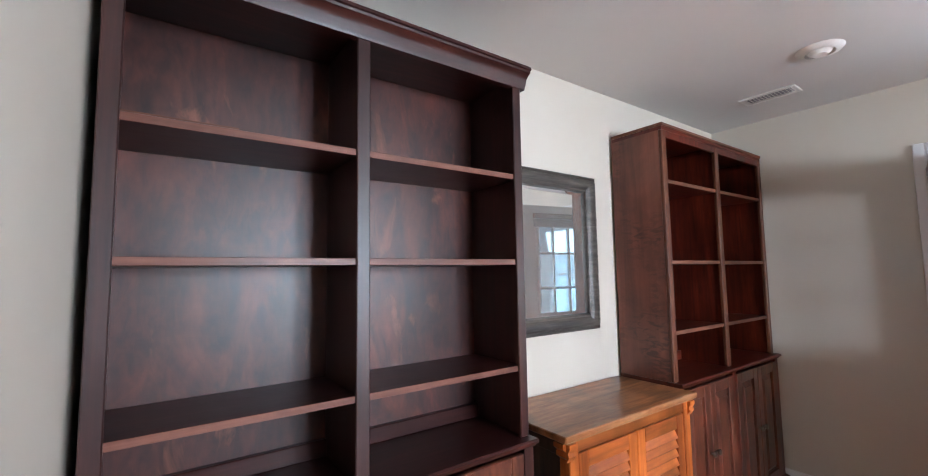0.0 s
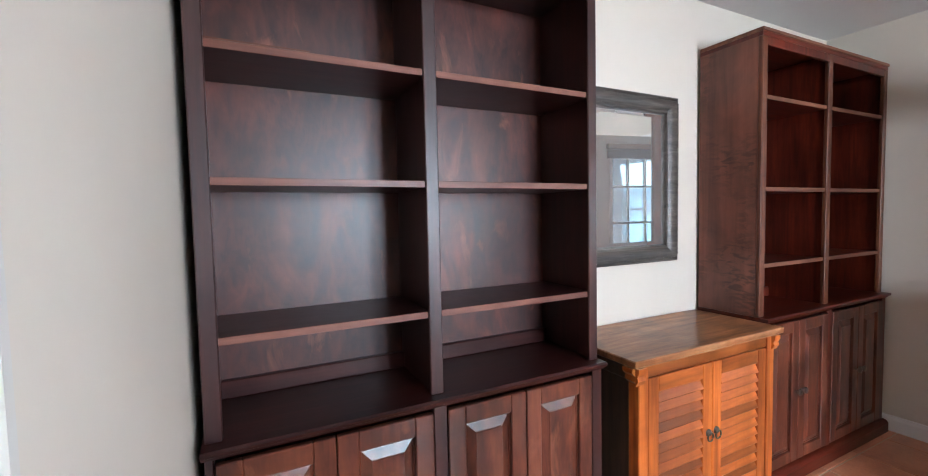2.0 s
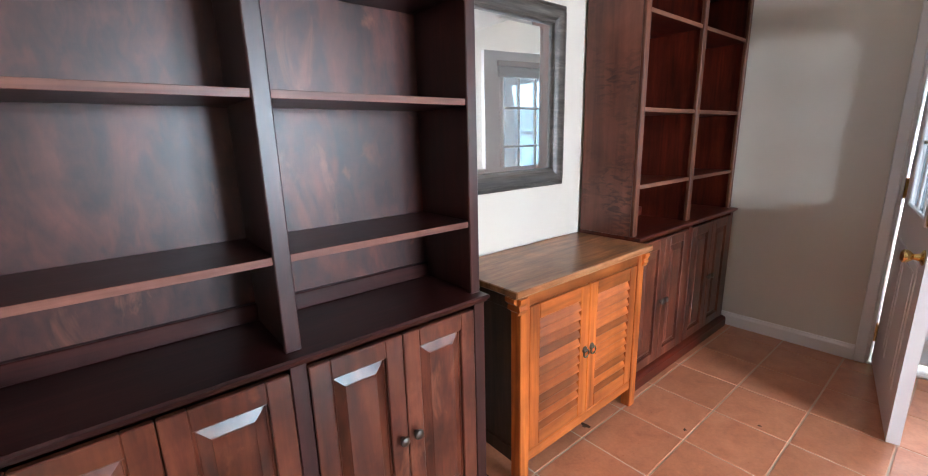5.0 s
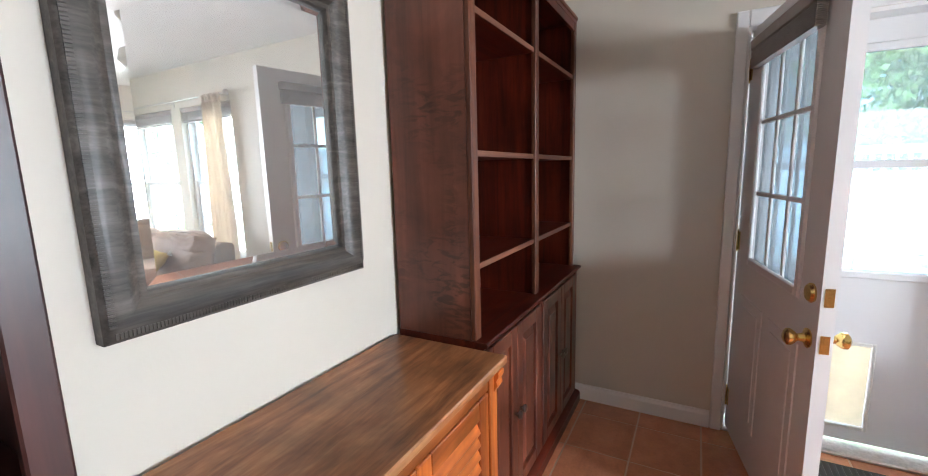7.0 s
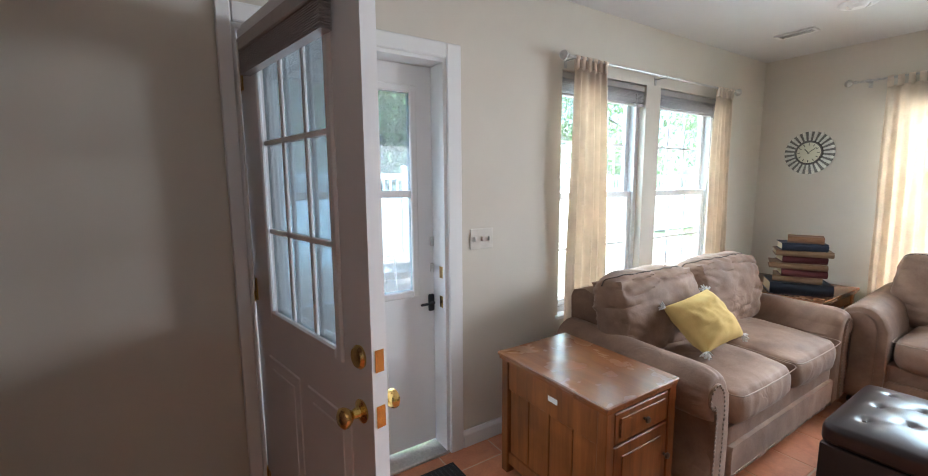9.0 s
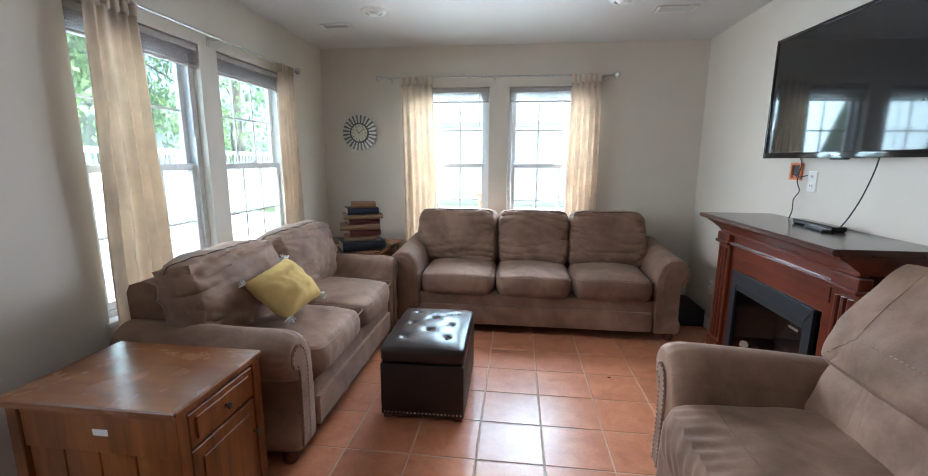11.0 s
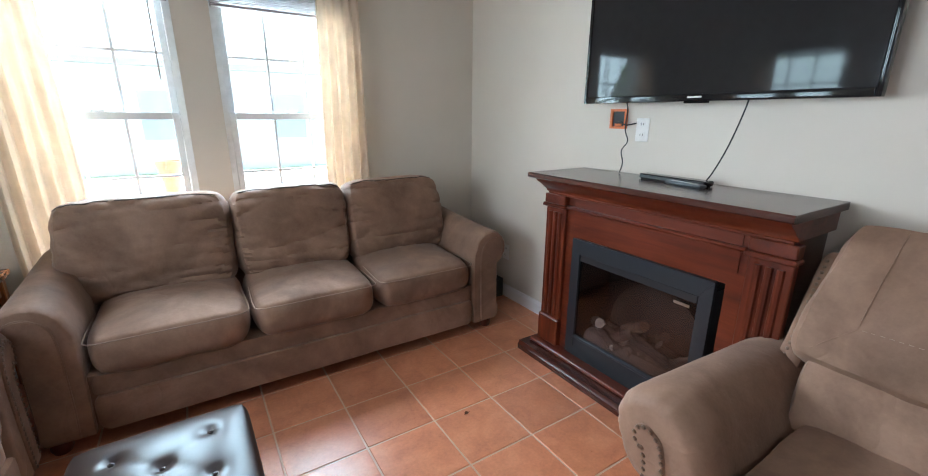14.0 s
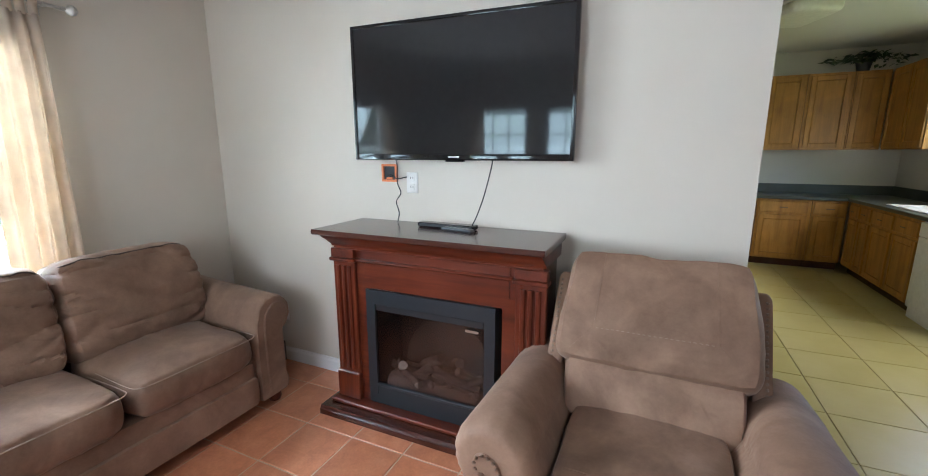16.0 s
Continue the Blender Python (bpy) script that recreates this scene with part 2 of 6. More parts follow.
M_RED_BACK = wood("figured_red_back", (0.045, 0.009, 0.006), (0.135, 0.028, 0.016), (0.22, 0.060, 0.036), "z", 0.30, 0.5, 10, coat=0.9, figure=0.3, satin=0.26)
M_EDGE_B = wood("brown_shelf_edge", (0.09, 0.030, 0.020), (0.19, 0.070, 0.046), (0.30, 0.125, 0.085), "x", 0.38, 0.4)
M_EDGE_Z = wood("worn_upright_edge", (0.055, 0.014, 0.006), (0.13, 0.038, 0.016), (0.26, 0.095, 0.042), "z", 0.4, 0.45)
M_EDGE = wood("worn_wood_edge", (0.07, 0.020, 0.010), (0.16, 0.055, 0.028), (0.30, 0.125, 0.070), "x", 0.4, 0.4)
M_HONEY = wood("honey_sheesham", (0.20, 0.038, 0.008), (0.56, 0.132, 0.020), (0.77, 0.248, 0.048), "z", 0.32, 0.45, 22, vary=0.1)
M_HONEY_X = wood("honey_sheesham_slat", (0.09, 0.020, 0.010), (0.51, 0.117, 0.020), (0.80, 0.275, 0.058), "x", 0.32, 0.6, 12, vary=0.42)
M_SBTOP = wood("brown_sheesham_top", (0.10, 0.030, 0.010), (0.40, 0.145, 0.050), (0.72, 0.36, 0.16), "x", 0.30, 0.6, 26, coat=0.2, satin=0.24, stretch=0.14)
# Sheesham with shade put into its colour, for sides, rear, bottom and louvre backing.
M_SBSHADE = wood("shaded_sheesham", (0.022, 0.012, 0.008), (0.062, 0.032, 0.020), (0.115, 0.062, 0.04), "z", 0.4, 0.4)
M_CHERRY_X = wood("cherry_rail", (0.045, 0.007, 0.003), (0.125, 0.021, 0.007), (0.20, 0.042, 0.014), "x", 0.28, 0.3, 20, 0.8, satin=0.2)
M_CHERRY_Y = wood("cherry_panel", (0.045, 0.007, 0.003), (0.125, 0.021, 0.007), (0.20, 0.042, 0.014), "y", 0.28, 0.3, 20, 0.8, satin=0.2)
M_CHERRY_Z = wood("cherry_pilaster", (0.045, 0.007, 0.003), (0.125, 0.021, 0.007), (0.20, 0.042, 0.014), "z", 0.28, 0.3, 20, 0.8, satin=0.2)
M_CHERRYTOP = wood("dark_cherry_top", (0.030, 0.007, 0.004), (0.058, 0.016, 0.009), (0.082, 0.026, 0.015), "y", 0.24, 0.12, 14, 0.8, satin=0.18, uneven=0.2)
M_OAK = wood("brown_oak", (0.10, 0.030, 0.007), (0.25, 0.082, 0.019), (0.36, 0.132, 0.034), "z", 0.34, 0.35, 24)
M_OAKTOP = wood("brown_oak_top", (0.11, 0.038, 0.013), (0.25, 0.096, 0.034), (0.36, 0.155, 0.062), "x", 0.22, 0.35, 16, 0.4)
M_KWOOD = wood("golden_oak", (0.26, 0.105, 0.014), (0.45, 0.205, 0.032), (0.57, 0.295, 0.065), "z", 0.38, 0.3, 22)
M_SUEDE = suede("brown_microsuede", (0.122, 0.070, 0.044), (0.222, 0.133, 0.086), (0.37, 0.238, 0.163))
M_PIPING = suede("pale_piping", (0.22, 0.15, 0.105), (0.30, 0.21, 0.15), (0.38, 0.28, 0.21))
# Contact shade along the welt is put into this darker suede.
M_WELT_SHADE = suede("welt_shade", (0.045, 0.026, 0.018), (0.065, 0.040, 0.028), (0.09, 0.058, 0.042))
M_LEATHER = leather("black_brown_leather", 0.31)
M_LEATHER_SIDE = leather("matt_brown_leather", 0.52)
M_BUTTON = plastic("leather_button", (0.024, 0.016, 0.015), 0.16, 0.6)
M_CURTAIN = cloth("cream_curtain", (0.82, 0.71, 0.585), 0.42)
M_FLAP = cloth("cream_vinyl_flap", (0.84, 0.79, 0.66), 0.5)
M_YELLOW = cloth("yellow_cotton", (0.64, 0.46, 0.17))
M_WHITEYARN = cloth("white_yarn", (0.75, 0.74, 0.70))
M_BRASS = metal("brass", (0.80, 0.56, 0.20), 0.22)
M_NICKEL = metal("brushed_nickel", (0.62, 0.61, 0.58), 0.32)
M_IRON = metal("dark_pewter", (0.16, 0.145, 0.13), 0.38)
M_NAIL = metal("antique_nailhead", (0.27, 0.20, 0.15), 0.4)
M_CHROME = metal("steel_nailhead", (0.75, 0.74, 0.72), 0.2)
M_BLACK = plastic("matt_black", (0.014, 0.015, 0.017), 0.45)
M_GREYBLK = plastic("charcoal_metal", (0.019, 0.024, 0.029), 0.36)
M_GLOSS = plastic("gloss_black", (0.008, 0.008, 0.009), 0.08)
M_SCREEN = plastic("screen_black", (0.018, 0.018, 0.019), 0.05, 0.45)
M_FRAME = wood("carved_black_frame", (0.024, 0.020, 0.017), (0.080, 0.069, 0.058), (0.20, 0.175, 0.15), "x", 0.36, 0.3, 60)
M_WHITEP = plastic("white_plastic", (0.78, 0.77, 0.73), 0.35)
M_IVORY = plastic("ivory_plastic", (0.68, 0.64, 0.57), 0.4)
M_ORANGE = plastic("orange_box", (0.72, 0.20, 0.06), 0.5)
# Tints dim the view outdoors; film puts its bright haze into the panes.
M_GLASS = glass("clear_glass", (0.68, 0.76, 0.77), film=0.01)
M_HAZY = glass("hazy_glass", (0.36, 0.44, 0.48), film=0.09)
M_SMOKEGL = glass("smoked_glass", (0.68, 0.66, 0.66))
M_BLIND = plastic("grey_blind_slat", (0.40, 0.36, 0.34), 0.5)
M_INK = plastic("grey_pencil", (0.36, 0.36, 0.37), 0.8)


def mirror_mat():
    m, nt, b = nodes_of("mirror_silver")
    b.inputs["Base Color"].default_value = (0.88, 0.90, 0.89, 1)
    b.inputs["Metallic"].default_value = 1.0
    b.inputs["Roughness"].default_value = 0.015
    # A pale diffuse veil stands in for window glare over the reflection.
    veil = nt.nodes.new("ShaderNodeBsdfDiffuse")
    veil.inputs[0].default_value = (0.62, 0.61, 0.58, 1)
    veil_mix = ramp(nt, noise_tex(nt, coords(nt, (1, 1, 1)), 5, 4), [(0.35, (0.11, 0.11, 0.11)), (0.7, (0.22, 0.22, 0.22))])
    mx = nt.nodes.new("ShaderNodeMixShader")
    nt.links.new(veil_mix, mx.inputs[0])
    nt.links.new(b.outputs[0], mx.inputs[1])
    nt.links.new(veil.outputs[0], mx.inputs[2])
    nt.links.new(mx.outputs[0], nt.nodes["Material Output"].inputs[0])
    return m


M_MIRROR = mirror_mat()

# ---- building helpers ----
def box(x0, x1, y0, y1, z0, z1, bev=0.0, seg=1):
    bm = bmesh.new()
    bmesh.ops.create_cube(bm, size=1)
    for v in bm.verts:
        v.co = Vector(((x0 + x1) / 2 + v.co.x * (x1 - x0), (y0 + y1) / 2 + v.co.y * (y1 - y0), (z0 + z1) / 2 + v.co.z * (z1 - z0)))
    if bev:
        bev = min(bev, 0.49 * min(abs(x1 - x0), abs(y1 - y0), abs(z1 - z0)))
        bmesh.ops.bevel(bm, geom=bm.edges[:], offset=bev, segments=seg, affect='EDGES', profile=0.6)
    return bm


def joined(*bms):
    out = bms[0]
    for b in bms[1:]:
        me = bpy.data.meshes.new("tmp")
        b.to_mesh(me)
        b.free()
        out.from_mesh(me)
        bpy.data.meshes.remove(me)
    return out


def moved(bm, m):
    bmesh.ops.transform(bm, matrix=m, verts=bm.verts)
    return bm


def mesh_of(name, bm, mat, smooth=True):
    bmesh.ops.recalc_face_normals(bm, faces=bm.faces)
    me = bpy.data.meshes.new(name)
    bm.to_mesh(me)
    bm.free()
    me.materials.append(mat)
    if smooth:
        me.shade_smooth()
        me.set_sharp_from_angle(angle=radians(35))
    return me


def part(name, bm, mat, parent=None, label="", smooth=True):
    ob = new(name, mesh_of(name, bm, mat, smooth))
    if parent:
        ob.parent = parent
    if label:
        ob["label"] = label
    return ob


def shared(name, me, parent, m, label=""):
    ob = new(name, me)
    ob.parent = parent
    ob.matrix_basis = m
    if label:
        ob["label"] = label
    return ob


def thing(name, x, y, z, rz, label, category, group="", kind=""):
    e = new(name)
    e.empty_display_size = 0.1
    e.matrix_basis = pose(x, y, z, 0, 0, rz)
    return tagged(e, label, category, group, kind)


def prism(profile, a0, a1, axis="x"):
    """A closed outline (u, v) swept from a0 to a1. Axis x: (y, z); y: (x, z); z: (x, y)."""
    bm = bmesh.new()
    put = {"x": lambda u, v, a: (a, u, v), "y": lambda u, v, a: (u, a, v), "z": lambda u, v, a: (u, v, a)}[axis]
    r0 = [bm.verts.new(put(u, v, a0)) for u, v in profile]
    r1 = [bm.verts.new(put(u, v, a1)) for u, v in profile]
    n = len(profile)
    for i in range(n):
        bm.faces.new((r0[i], r0[(i + 1) % n], r1[(i + 1) % n], r1[i]))
    bm.faces.new(r0)
    bm.faces.new(r1[::-1])
    return bm


def loft(rings):
    """Rings of points with equal counts, joined and capped."""
    bm = bmesh.new()
    rs = [[bm.verts.new(p) for p in r] for r in rings]
    n = len(rings[0])
    for a, b in zip(rs, rs[1:]):
        for i in range(n):
            bm.faces.new((a[i], a[(i + 1) % n], b[(i + 1) % n], b[i]))
    bm.faces.new(rs[0])
    bm.faces.new(rs[-1][::-1])
    return bm


def lathe(profile, seg=20):
    """(r, z) pairs turned about z."""
    return loft([[(max(r, 1e-4) * math.cos(2 * math.pi * i / seg), max(r, 1e-4) * math.sin(2 * math.pi * i / seg), z) for i in range(seg)] for r, z in profile])


def tube(points, r, seg=8):
    """A cable or rod through the points."""
    pts = [Vector(p) for p in points]
    rings = []
    for i, p in enumerate(pts):
        d = (pts[min(i + 1, len(pts) - 1)] - pts[max(i - 1, 0)]).normalized()
        side = d.cross(Vector((0, 0, 1)) if abs(d.z) < 0.9 else Vector((1, 0, 0))).normalized()
        up = side.cross(d)
        rings.append([p + r * (math.cos(2 * math.pi * k / seg) * side + math.sin(2 * math.pi * k / seg) * up) for k in range(seg)])
    return loft(rings)


def spline(points, n=24):
    """Points smoothed into a run of n."""
    p = [Vector(q) for q in points]
    p = [2 * p[0] - p[1]] + p + [2 * p[-1] - p[-2]]
    out = []
    for k in range(n + 1):
        s = k / n * (len(p) - 3)
        i = min(int(s), len(p) - 4)
        t = s - i
        a, b, c, d = p[i:i + 4]
        out.append(0.5 * ((2 * b) + (c - a) * t + (2 * a - 5 * b + 4 * c - d) * t * t + (3 * b - a - 3 * c + d) * t ** 3))
    return out


def cushion(sx, sy, sz, k=(5, 5, 3), n=12, wrinkle=0.006, seed=0, crown=0.0):
    """A stuffed cushion about its middle: a rounded block with soft creases. crown lifts its top middle."""
    bm = bmesh.new()
    bmesh.ops.create_cube(bm, size=2)
    bmesh.ops.subdivide_edges(bm, edges=bm.edges[:], cuts=n, use_grid_fill=True)
    off = Vector((seed * 7.3, seed * 3.1, seed * 1.7))
    for v in bm.verts:
        p = v.co.copy()
        e = (abs(p.x) ** k[0] + abs(p.y) ** k[1] + abs(p.z) ** k[2]) ** (-1 / max(k))
        p *= max(e, 0.82)
        q = Vector((p.x * sx / 2, p.y * sy / 2, p.z * sz / 2))
        if crown and p.z > 0:
            q.z += crown * max(0, 1 - p.x * p.x) * max(0, 1 - p.y * p.y)
        w = noise.noise(q * 6 + off) * wrinkle + noise.noise(q * 17 + off) * wrinkle * 0.4
        v.co = q + p.normalized() * w
    return bm


def walled(name, axis, p0, p1, a0, a1, z0, z1, holes, mat, label=""):
    """A wall slab between two planes with openings through it: one closed mesh. axis: the one that it faces."""
    us = sorted({a0, a1, *[h[0] for h in holes], *[h[1] for h in holes]})
    zs = sorted({z0, z1, *[h[2] for h in holes], *[h[3] for h in holes]})
    solid = {(i, j) for i in range(len(us) - 1) for j in range(len(zs) - 1)
             if not any(h[0] <= (us[i] + us[i + 1]) / 2 <= h[1] and h[2] <= (zs[j] + zs[j + 1]) / 2 <= h[3] for h in holes)}
    bm = bmesh.new()
    at = (lambda p, u, z: (p, u, z)) if axis == "x" else (lambda p, u, z: (u, p, z))

    def face(*pts):
        bm.faces.new([bm.verts.new(at(*p)) for p in pts])
    for i, j in solid:
        u0, u1, w0, w1 = us[i], us[i + 1], zs[j], zs[j + 1]
        for p in (p0, p1):
            face((p, u0, w0), (p, u1, w0), (p, u1, w1), (p, u0, w1))
        for di, dj, e in ((-1, 0, ((u0, w0), (u0, w1))), (1, 0, ((u1, w0), (u1, w1))), (0, -1, ((u0, w0), (u1, w0))), (0, 1, ((u0, w1), (u1, w1)))):
            if (i + di, j + dj) not in solid:
                (ua, wa), (ub, wb) = e
                face((p0, ua, wa), (p1, ua, wa), (p1, ub, wb), (p0, ub, wb))
    bmesh.ops.remove_doubles(bm, verts=bm.verts, dist=1e-5)
    ob = part(name, bm, mat, smooth=False)
    return tagged(ob, label, "wall", kind="structure")


def setting(name, bm, mat, label, category, smooth=False):
    return tagged(part(name, bm, mat, smooth=smooth), label, category, kind="structure")


# ---- the room ----
XW, XE, YS, YN, H = 0.228, 3.82, -5.28, 0.0, 2.46
TW = 0.14
WIN_Z0, WIN_Z1 = 0.62, 2.085
WIN_E = [(-3.596, -2.80), (-4.553, -3.757)]
WIN_S = [(2.16, 2.955), (1.183, 1.978)]
DOOR_Y0, DOOR_Y1, DOOR_Z = -2.017, -1.112, 2.03
OPEN_Y0, OPEN_Y1, OPEN_Z = -2.075, -1.122, 2.13
KX0, KY0, KY1, KH = -4.95, -3.4, 0.32, 2.76

walled("wall_north", "y", YN, YN + TW, XW - TW, XE + TW, -0.1, H, [], M_WALL, "cream painted plaster wall behind the bookcases")
walled("wall_east", "x", XE, XE + TW, YS - TW, YN, -0.1, H, [(DOOR_Y0, DOOR_Y1, 0.0, DOOR_Z)] + [(a, b, WIN_Z0, WIN_Z1) for a, b in WIN_E], M_WALL, "cream painted wall with garden door and windows")
walled("wall_south", "y", YS - TW, YS, XW - TW, XE, -0.1, H, [(a, b, WIN_Z0, WIN_Z1) for a, b in WIN_S], M_WALL, "cream painted wall with two windows behind the sofa")
walled("wall_west", "x", XW - TW, XW, YS, YN, -0.1, H, [(OPEN_Y0, OPEN_Y1, -0.1, OPEN_Z)], M_WALL, "cream painted wall with an open passage to the kitchen")
setting("ceiling", box(XW - TW, XE + TW, YS - TW, YN + TW, H, H + 0.1), M_CEIL, "white painted flat ceiling", "ceiling")
floor = setting("floor", box(XW, XE + TW, YS, YN, -0.1, -0.003), M_GROUT, "terracotta tile floor with sandy grout lines", "floor")

# kitchen shell
walled("wall_kitchen_west", "x", KX0 - 0.1, KX0, KY0, KY1, -0.1, KH, [], M_WALL, "cream kitchen wall behind oak cabinets")
walled("wall_kitchen_north", "y", KY1, KY1 + 0.1, KX0 - 0.1, XW - TW, -0.1, KH, [(-3.6, -1.0, 1.12, 2.2)], M_WALL, "cream kitchen wall with a window over the sink")
walled("wall_kitchen_south", "y", KY0 - 0.1, KY0, KX0 - 0.1, XW - TW, -0.1, KH, [], M_WALL, "plain cream kitchen wall")
walled("wall_kitchen_east", "x", XW - TW - 0.02, XW - TW, KY0, KY1, H + 0.1, KH, [], M_WALL, "cream wall strip above the passage")
walled("wall_kitchen_end", "x", XW - TW - 0.02, XW - TW, YN + TW, KY1, -0.1, H + 0.1, [], M_WALL, "cream kitchen wall end")
setting("ceiling_kitchen", box(KX0 - 0.1, XW - TW, KY0 - 0.1, KY1 + 0.1, KH, KH + 0.1), M_CEIL, "white kitchen ceiling", "ceiling")
kfloor = setting("floor_kitchen", box(KX0, XW, KY0, KY1, -0.1, -0.006), M_KGROUT, "pale tile kitchen floor", "floor")

# baseboards
def baseboard(name, axis, p, d, a0, a1):
    """d: the way that it faces, +1 or -1."""
    prof = [(p, 0.0), (p + d * 0.014, 0.0), (p + d * 0.014, 0.07), (p + d * 0.009, 0.082), (p + d * 0.007, 0.092), (p, 0.095)]
    setting(name, prism(prof, a0, a1, axis), M_TRIM, "white painted wooden baseboard", "baseboard")


baseboard("baseboard_east_a", "y", XE, -1, -1.058, YN - 0.004)
baseboard("baseboard_east_b", "y", XE, -1, YS + 0.02, -2.102)
baseboard("baseboard_south", "x", YS, 1, XW + 0.02, XE - 0.02)
baseboard("baseboard_west_a", "y", XW, 1, YS + 0.02, OPEN_Y0 - 0.004)
baseboard("baseboard_west_b", "y", XW, 1, OPEN_Y1 + 0.004, YN - 0.02)
baseboard("baseboard_north", "x", YN, -1, XW + 0.02, XE - 0.02)

# passage lining with the pencilled growth marks
setting("trim_passage_north", box(XW - TW - 0.003, XW + 0.003, OPEN_Y1 - 0.012, OPEN_Y1, 0.0, OPEN_Z), M_JAMB, "white painted passage jamb", "trim")
setting("trim_passage_south", box(XW - TW - 0.003, XW + 0.003, OPEN_Y0, OPEN_Y0 + 0.004, 0.0, OPEN_Z), M_WALL, "painted passage edge", "trim")


def text_bm(body, size):
    c = bpy.data.curves.new("txt", 'FONT')
    c.body, c.size, c.extrude = body, size, 0.0004
    c.shear = 0.25
    o = bpy.data.objects.new("txt", c)
    scene.collection.objects.link(o)
    dg = bpy.context.evaluated_depsgraph_get()
    me = bpy.data.meshes.new_from_object(o.evaluated_get(dg))
    bm = bmesh.new()
    bm.from_mesh(me)
    bpy.data.objects.remove(o)
    bpy.data.curves.remove(c)
    bpy.data.meshes.remove(me)
    return bm


chart = thing("growth_chart", 0.158, OPEN_Y1 - 0.0125, 1.5, 0, "pencilled growth chart dates on the white jamb", "writing")
for dz, words, x in ((0.022, "July 19, 2021", 0.012), (0.050, "Sept 10 2021", 0.010), (0.074, "March 3, 2022", 0.004), (0.087, "May 18, 2022", 0.004), (0.118, ", 2022", 0.004)):
    part("date_line", box(-0.05, 0.072, -0.0006, 0.0004, dz - 0.0004, dz + 0.0004), M_INK, chart)
    part("date_writing", moved(text_bm(words, 0.0085), pose(x, 0, dz + 0.0022, 90, 0, 0)), M_INK, chart, "handwritten date " + words)


# ---- windows ----
def window(name, axis, a0, a1, wall0, wall1, out):
    """A double-hung vinyl window with four by three panes. wall0: the inner face, wall1 the outer; out: outward sign."""
    w, z0, z1 = a1 - a0, WIN_Z0, WIN_Z1
    e = thing(name, 0, 0, 0, 0, "white vinyl double-hung window with grid and raised blind", "window", kind="structure")
    at = (lambda u0, u1, p0, p1, c0, c1, b=0.0: box(min(p0, p1), max(p0, p1), u0, u1, c0, c1, b)) if axis == "x" else (lambda u0, u1, p0, p1, c0, c1, b=0.0: box(u0, u1, min(p0, p1), max(p0, p1), c0, c1, b))
    p = wall0 + out * 0.05
    fr = joined(at(a0, a0 + 0.035, p, p + out * 0.08, z0, z1), at(a1 - 0.035, a1, p, p + out * 0.08, z0, z1),
                at(a0 + 0.035, a1 - 0.035, p, p + out * 0.08, z1 - 0.035, z1), at(a0 + 0.035, a1 - 0.035, p, p + out * 0.08, z0, z0 + 0.035))
    f = part("window_frame", fr, M_SASH, e, smooth=False)
    part("window_sill", at(a0 - 0.02, a1 + 0.02, wall0 - out * 0.02, wall0 + out * 0.05, z0 - 0.018, z0 + 0.004, 0.004), M_TRIM, e)
    mid = 1.353
    for nm, s0, s1, dep in (("lower_sash", z0 + 0.035, mid + 0.02, 0.015), ("upper_sash", mid - 0.02, z1 - 0.035, 0.048)):
        q = p + out * dep
        i0, i1 = a0 + 0.036, a1 - 0.036
        rails = joined(at(i0, i0 + 0.036, q, q + out * 0.03, s0, s1, 0.003), at(i1 - 0.036, i1, q, q + out * 0.03, s0, s1, 0.003),
                       at(i0 + 0.036, i1 - 0.036, q, q + out * 0.03, s0, s0 + 0.04, 0.003), at(i0 + 0.036, i1 - 0.036, q, q + out * 0.03, s1 - 0.04, s1, 0.003))
        sash = part(nm, rails, M_SASH, e)
        g0, g1, c0, c1 = i0 + 0.036, i1 - 0.036, s0 + 0.04, s1 - 0.04
        r = q + out * 0.015
        for k in (1, 2):
            u = g0 + (g1 - g0) * k / 3
            part("muntin", at(u - 0.007, u + 0.007, r - out * 0.004, r + out * 0.004, c0, c1), M_SASH, sash, smooth=False)
        zc = (c0 + c1) / 2
        part("muntin", at(g0, g1, r - out * 0.0045, r + out * 0.0045, zc - 0.007, zc + 0.007), M_SASH, sash, smooth=False)
        pane = part("pane", at(g0, g1, r + out * 0.006, r + out * 0.009, c0, c1), M_GLASS, sash, smooth=False)
        pane.visible_shadow = False
    part("sash_lock", at((a0 + a1) / 2 - 0.03, (a0 + a1) / 2 + 0.03, p - out * 0.004, p + out * 0.028, mid + 0.021, mid + 0.034, 0.005), M_SASH, e)
    bl = part("blind_headrail", at(a0 + 0.006, a1 - 0.006, wall0 + out * 0.008, wall0 + out * 0.046, z1 - 0.045, z1 - 0.006, 0.004), M_BLIND, e, "brown-grey blind headrail")
    zz = z1 - 0.052
    for k in range(8):
        sag = 0.004 * math.sin(k * 2.7 + a0 * 5)
        part("blind_slat", at(a0 + 0.01 + abs(sag), a1 - 0.01, wall0 + out * (0.004 + sag), wall0 + out * (0.044 + sag), zz - 0.0048, zz - 0.002), M_BLIND, bl, smooth=False)
        zz -= 0.0088
    part("blind_bottom_rail", at(a0 + 0.01, a1 - 0.01, wall0 + out * 0.008, wall0 + out * 0.046, zz - 0.018, zz - 0.003, 0.003), M_BLIND, bl)
    wx = a0 + 0.12 * w
    part("blind_wand", at(wx - 0.003, wx + 0.003, wall0 + out * 0.004, wall0 + out * 0.01, z1 - 0.55, z1 - 0.06), M_BLIND, bl, smooth=False)
    return e


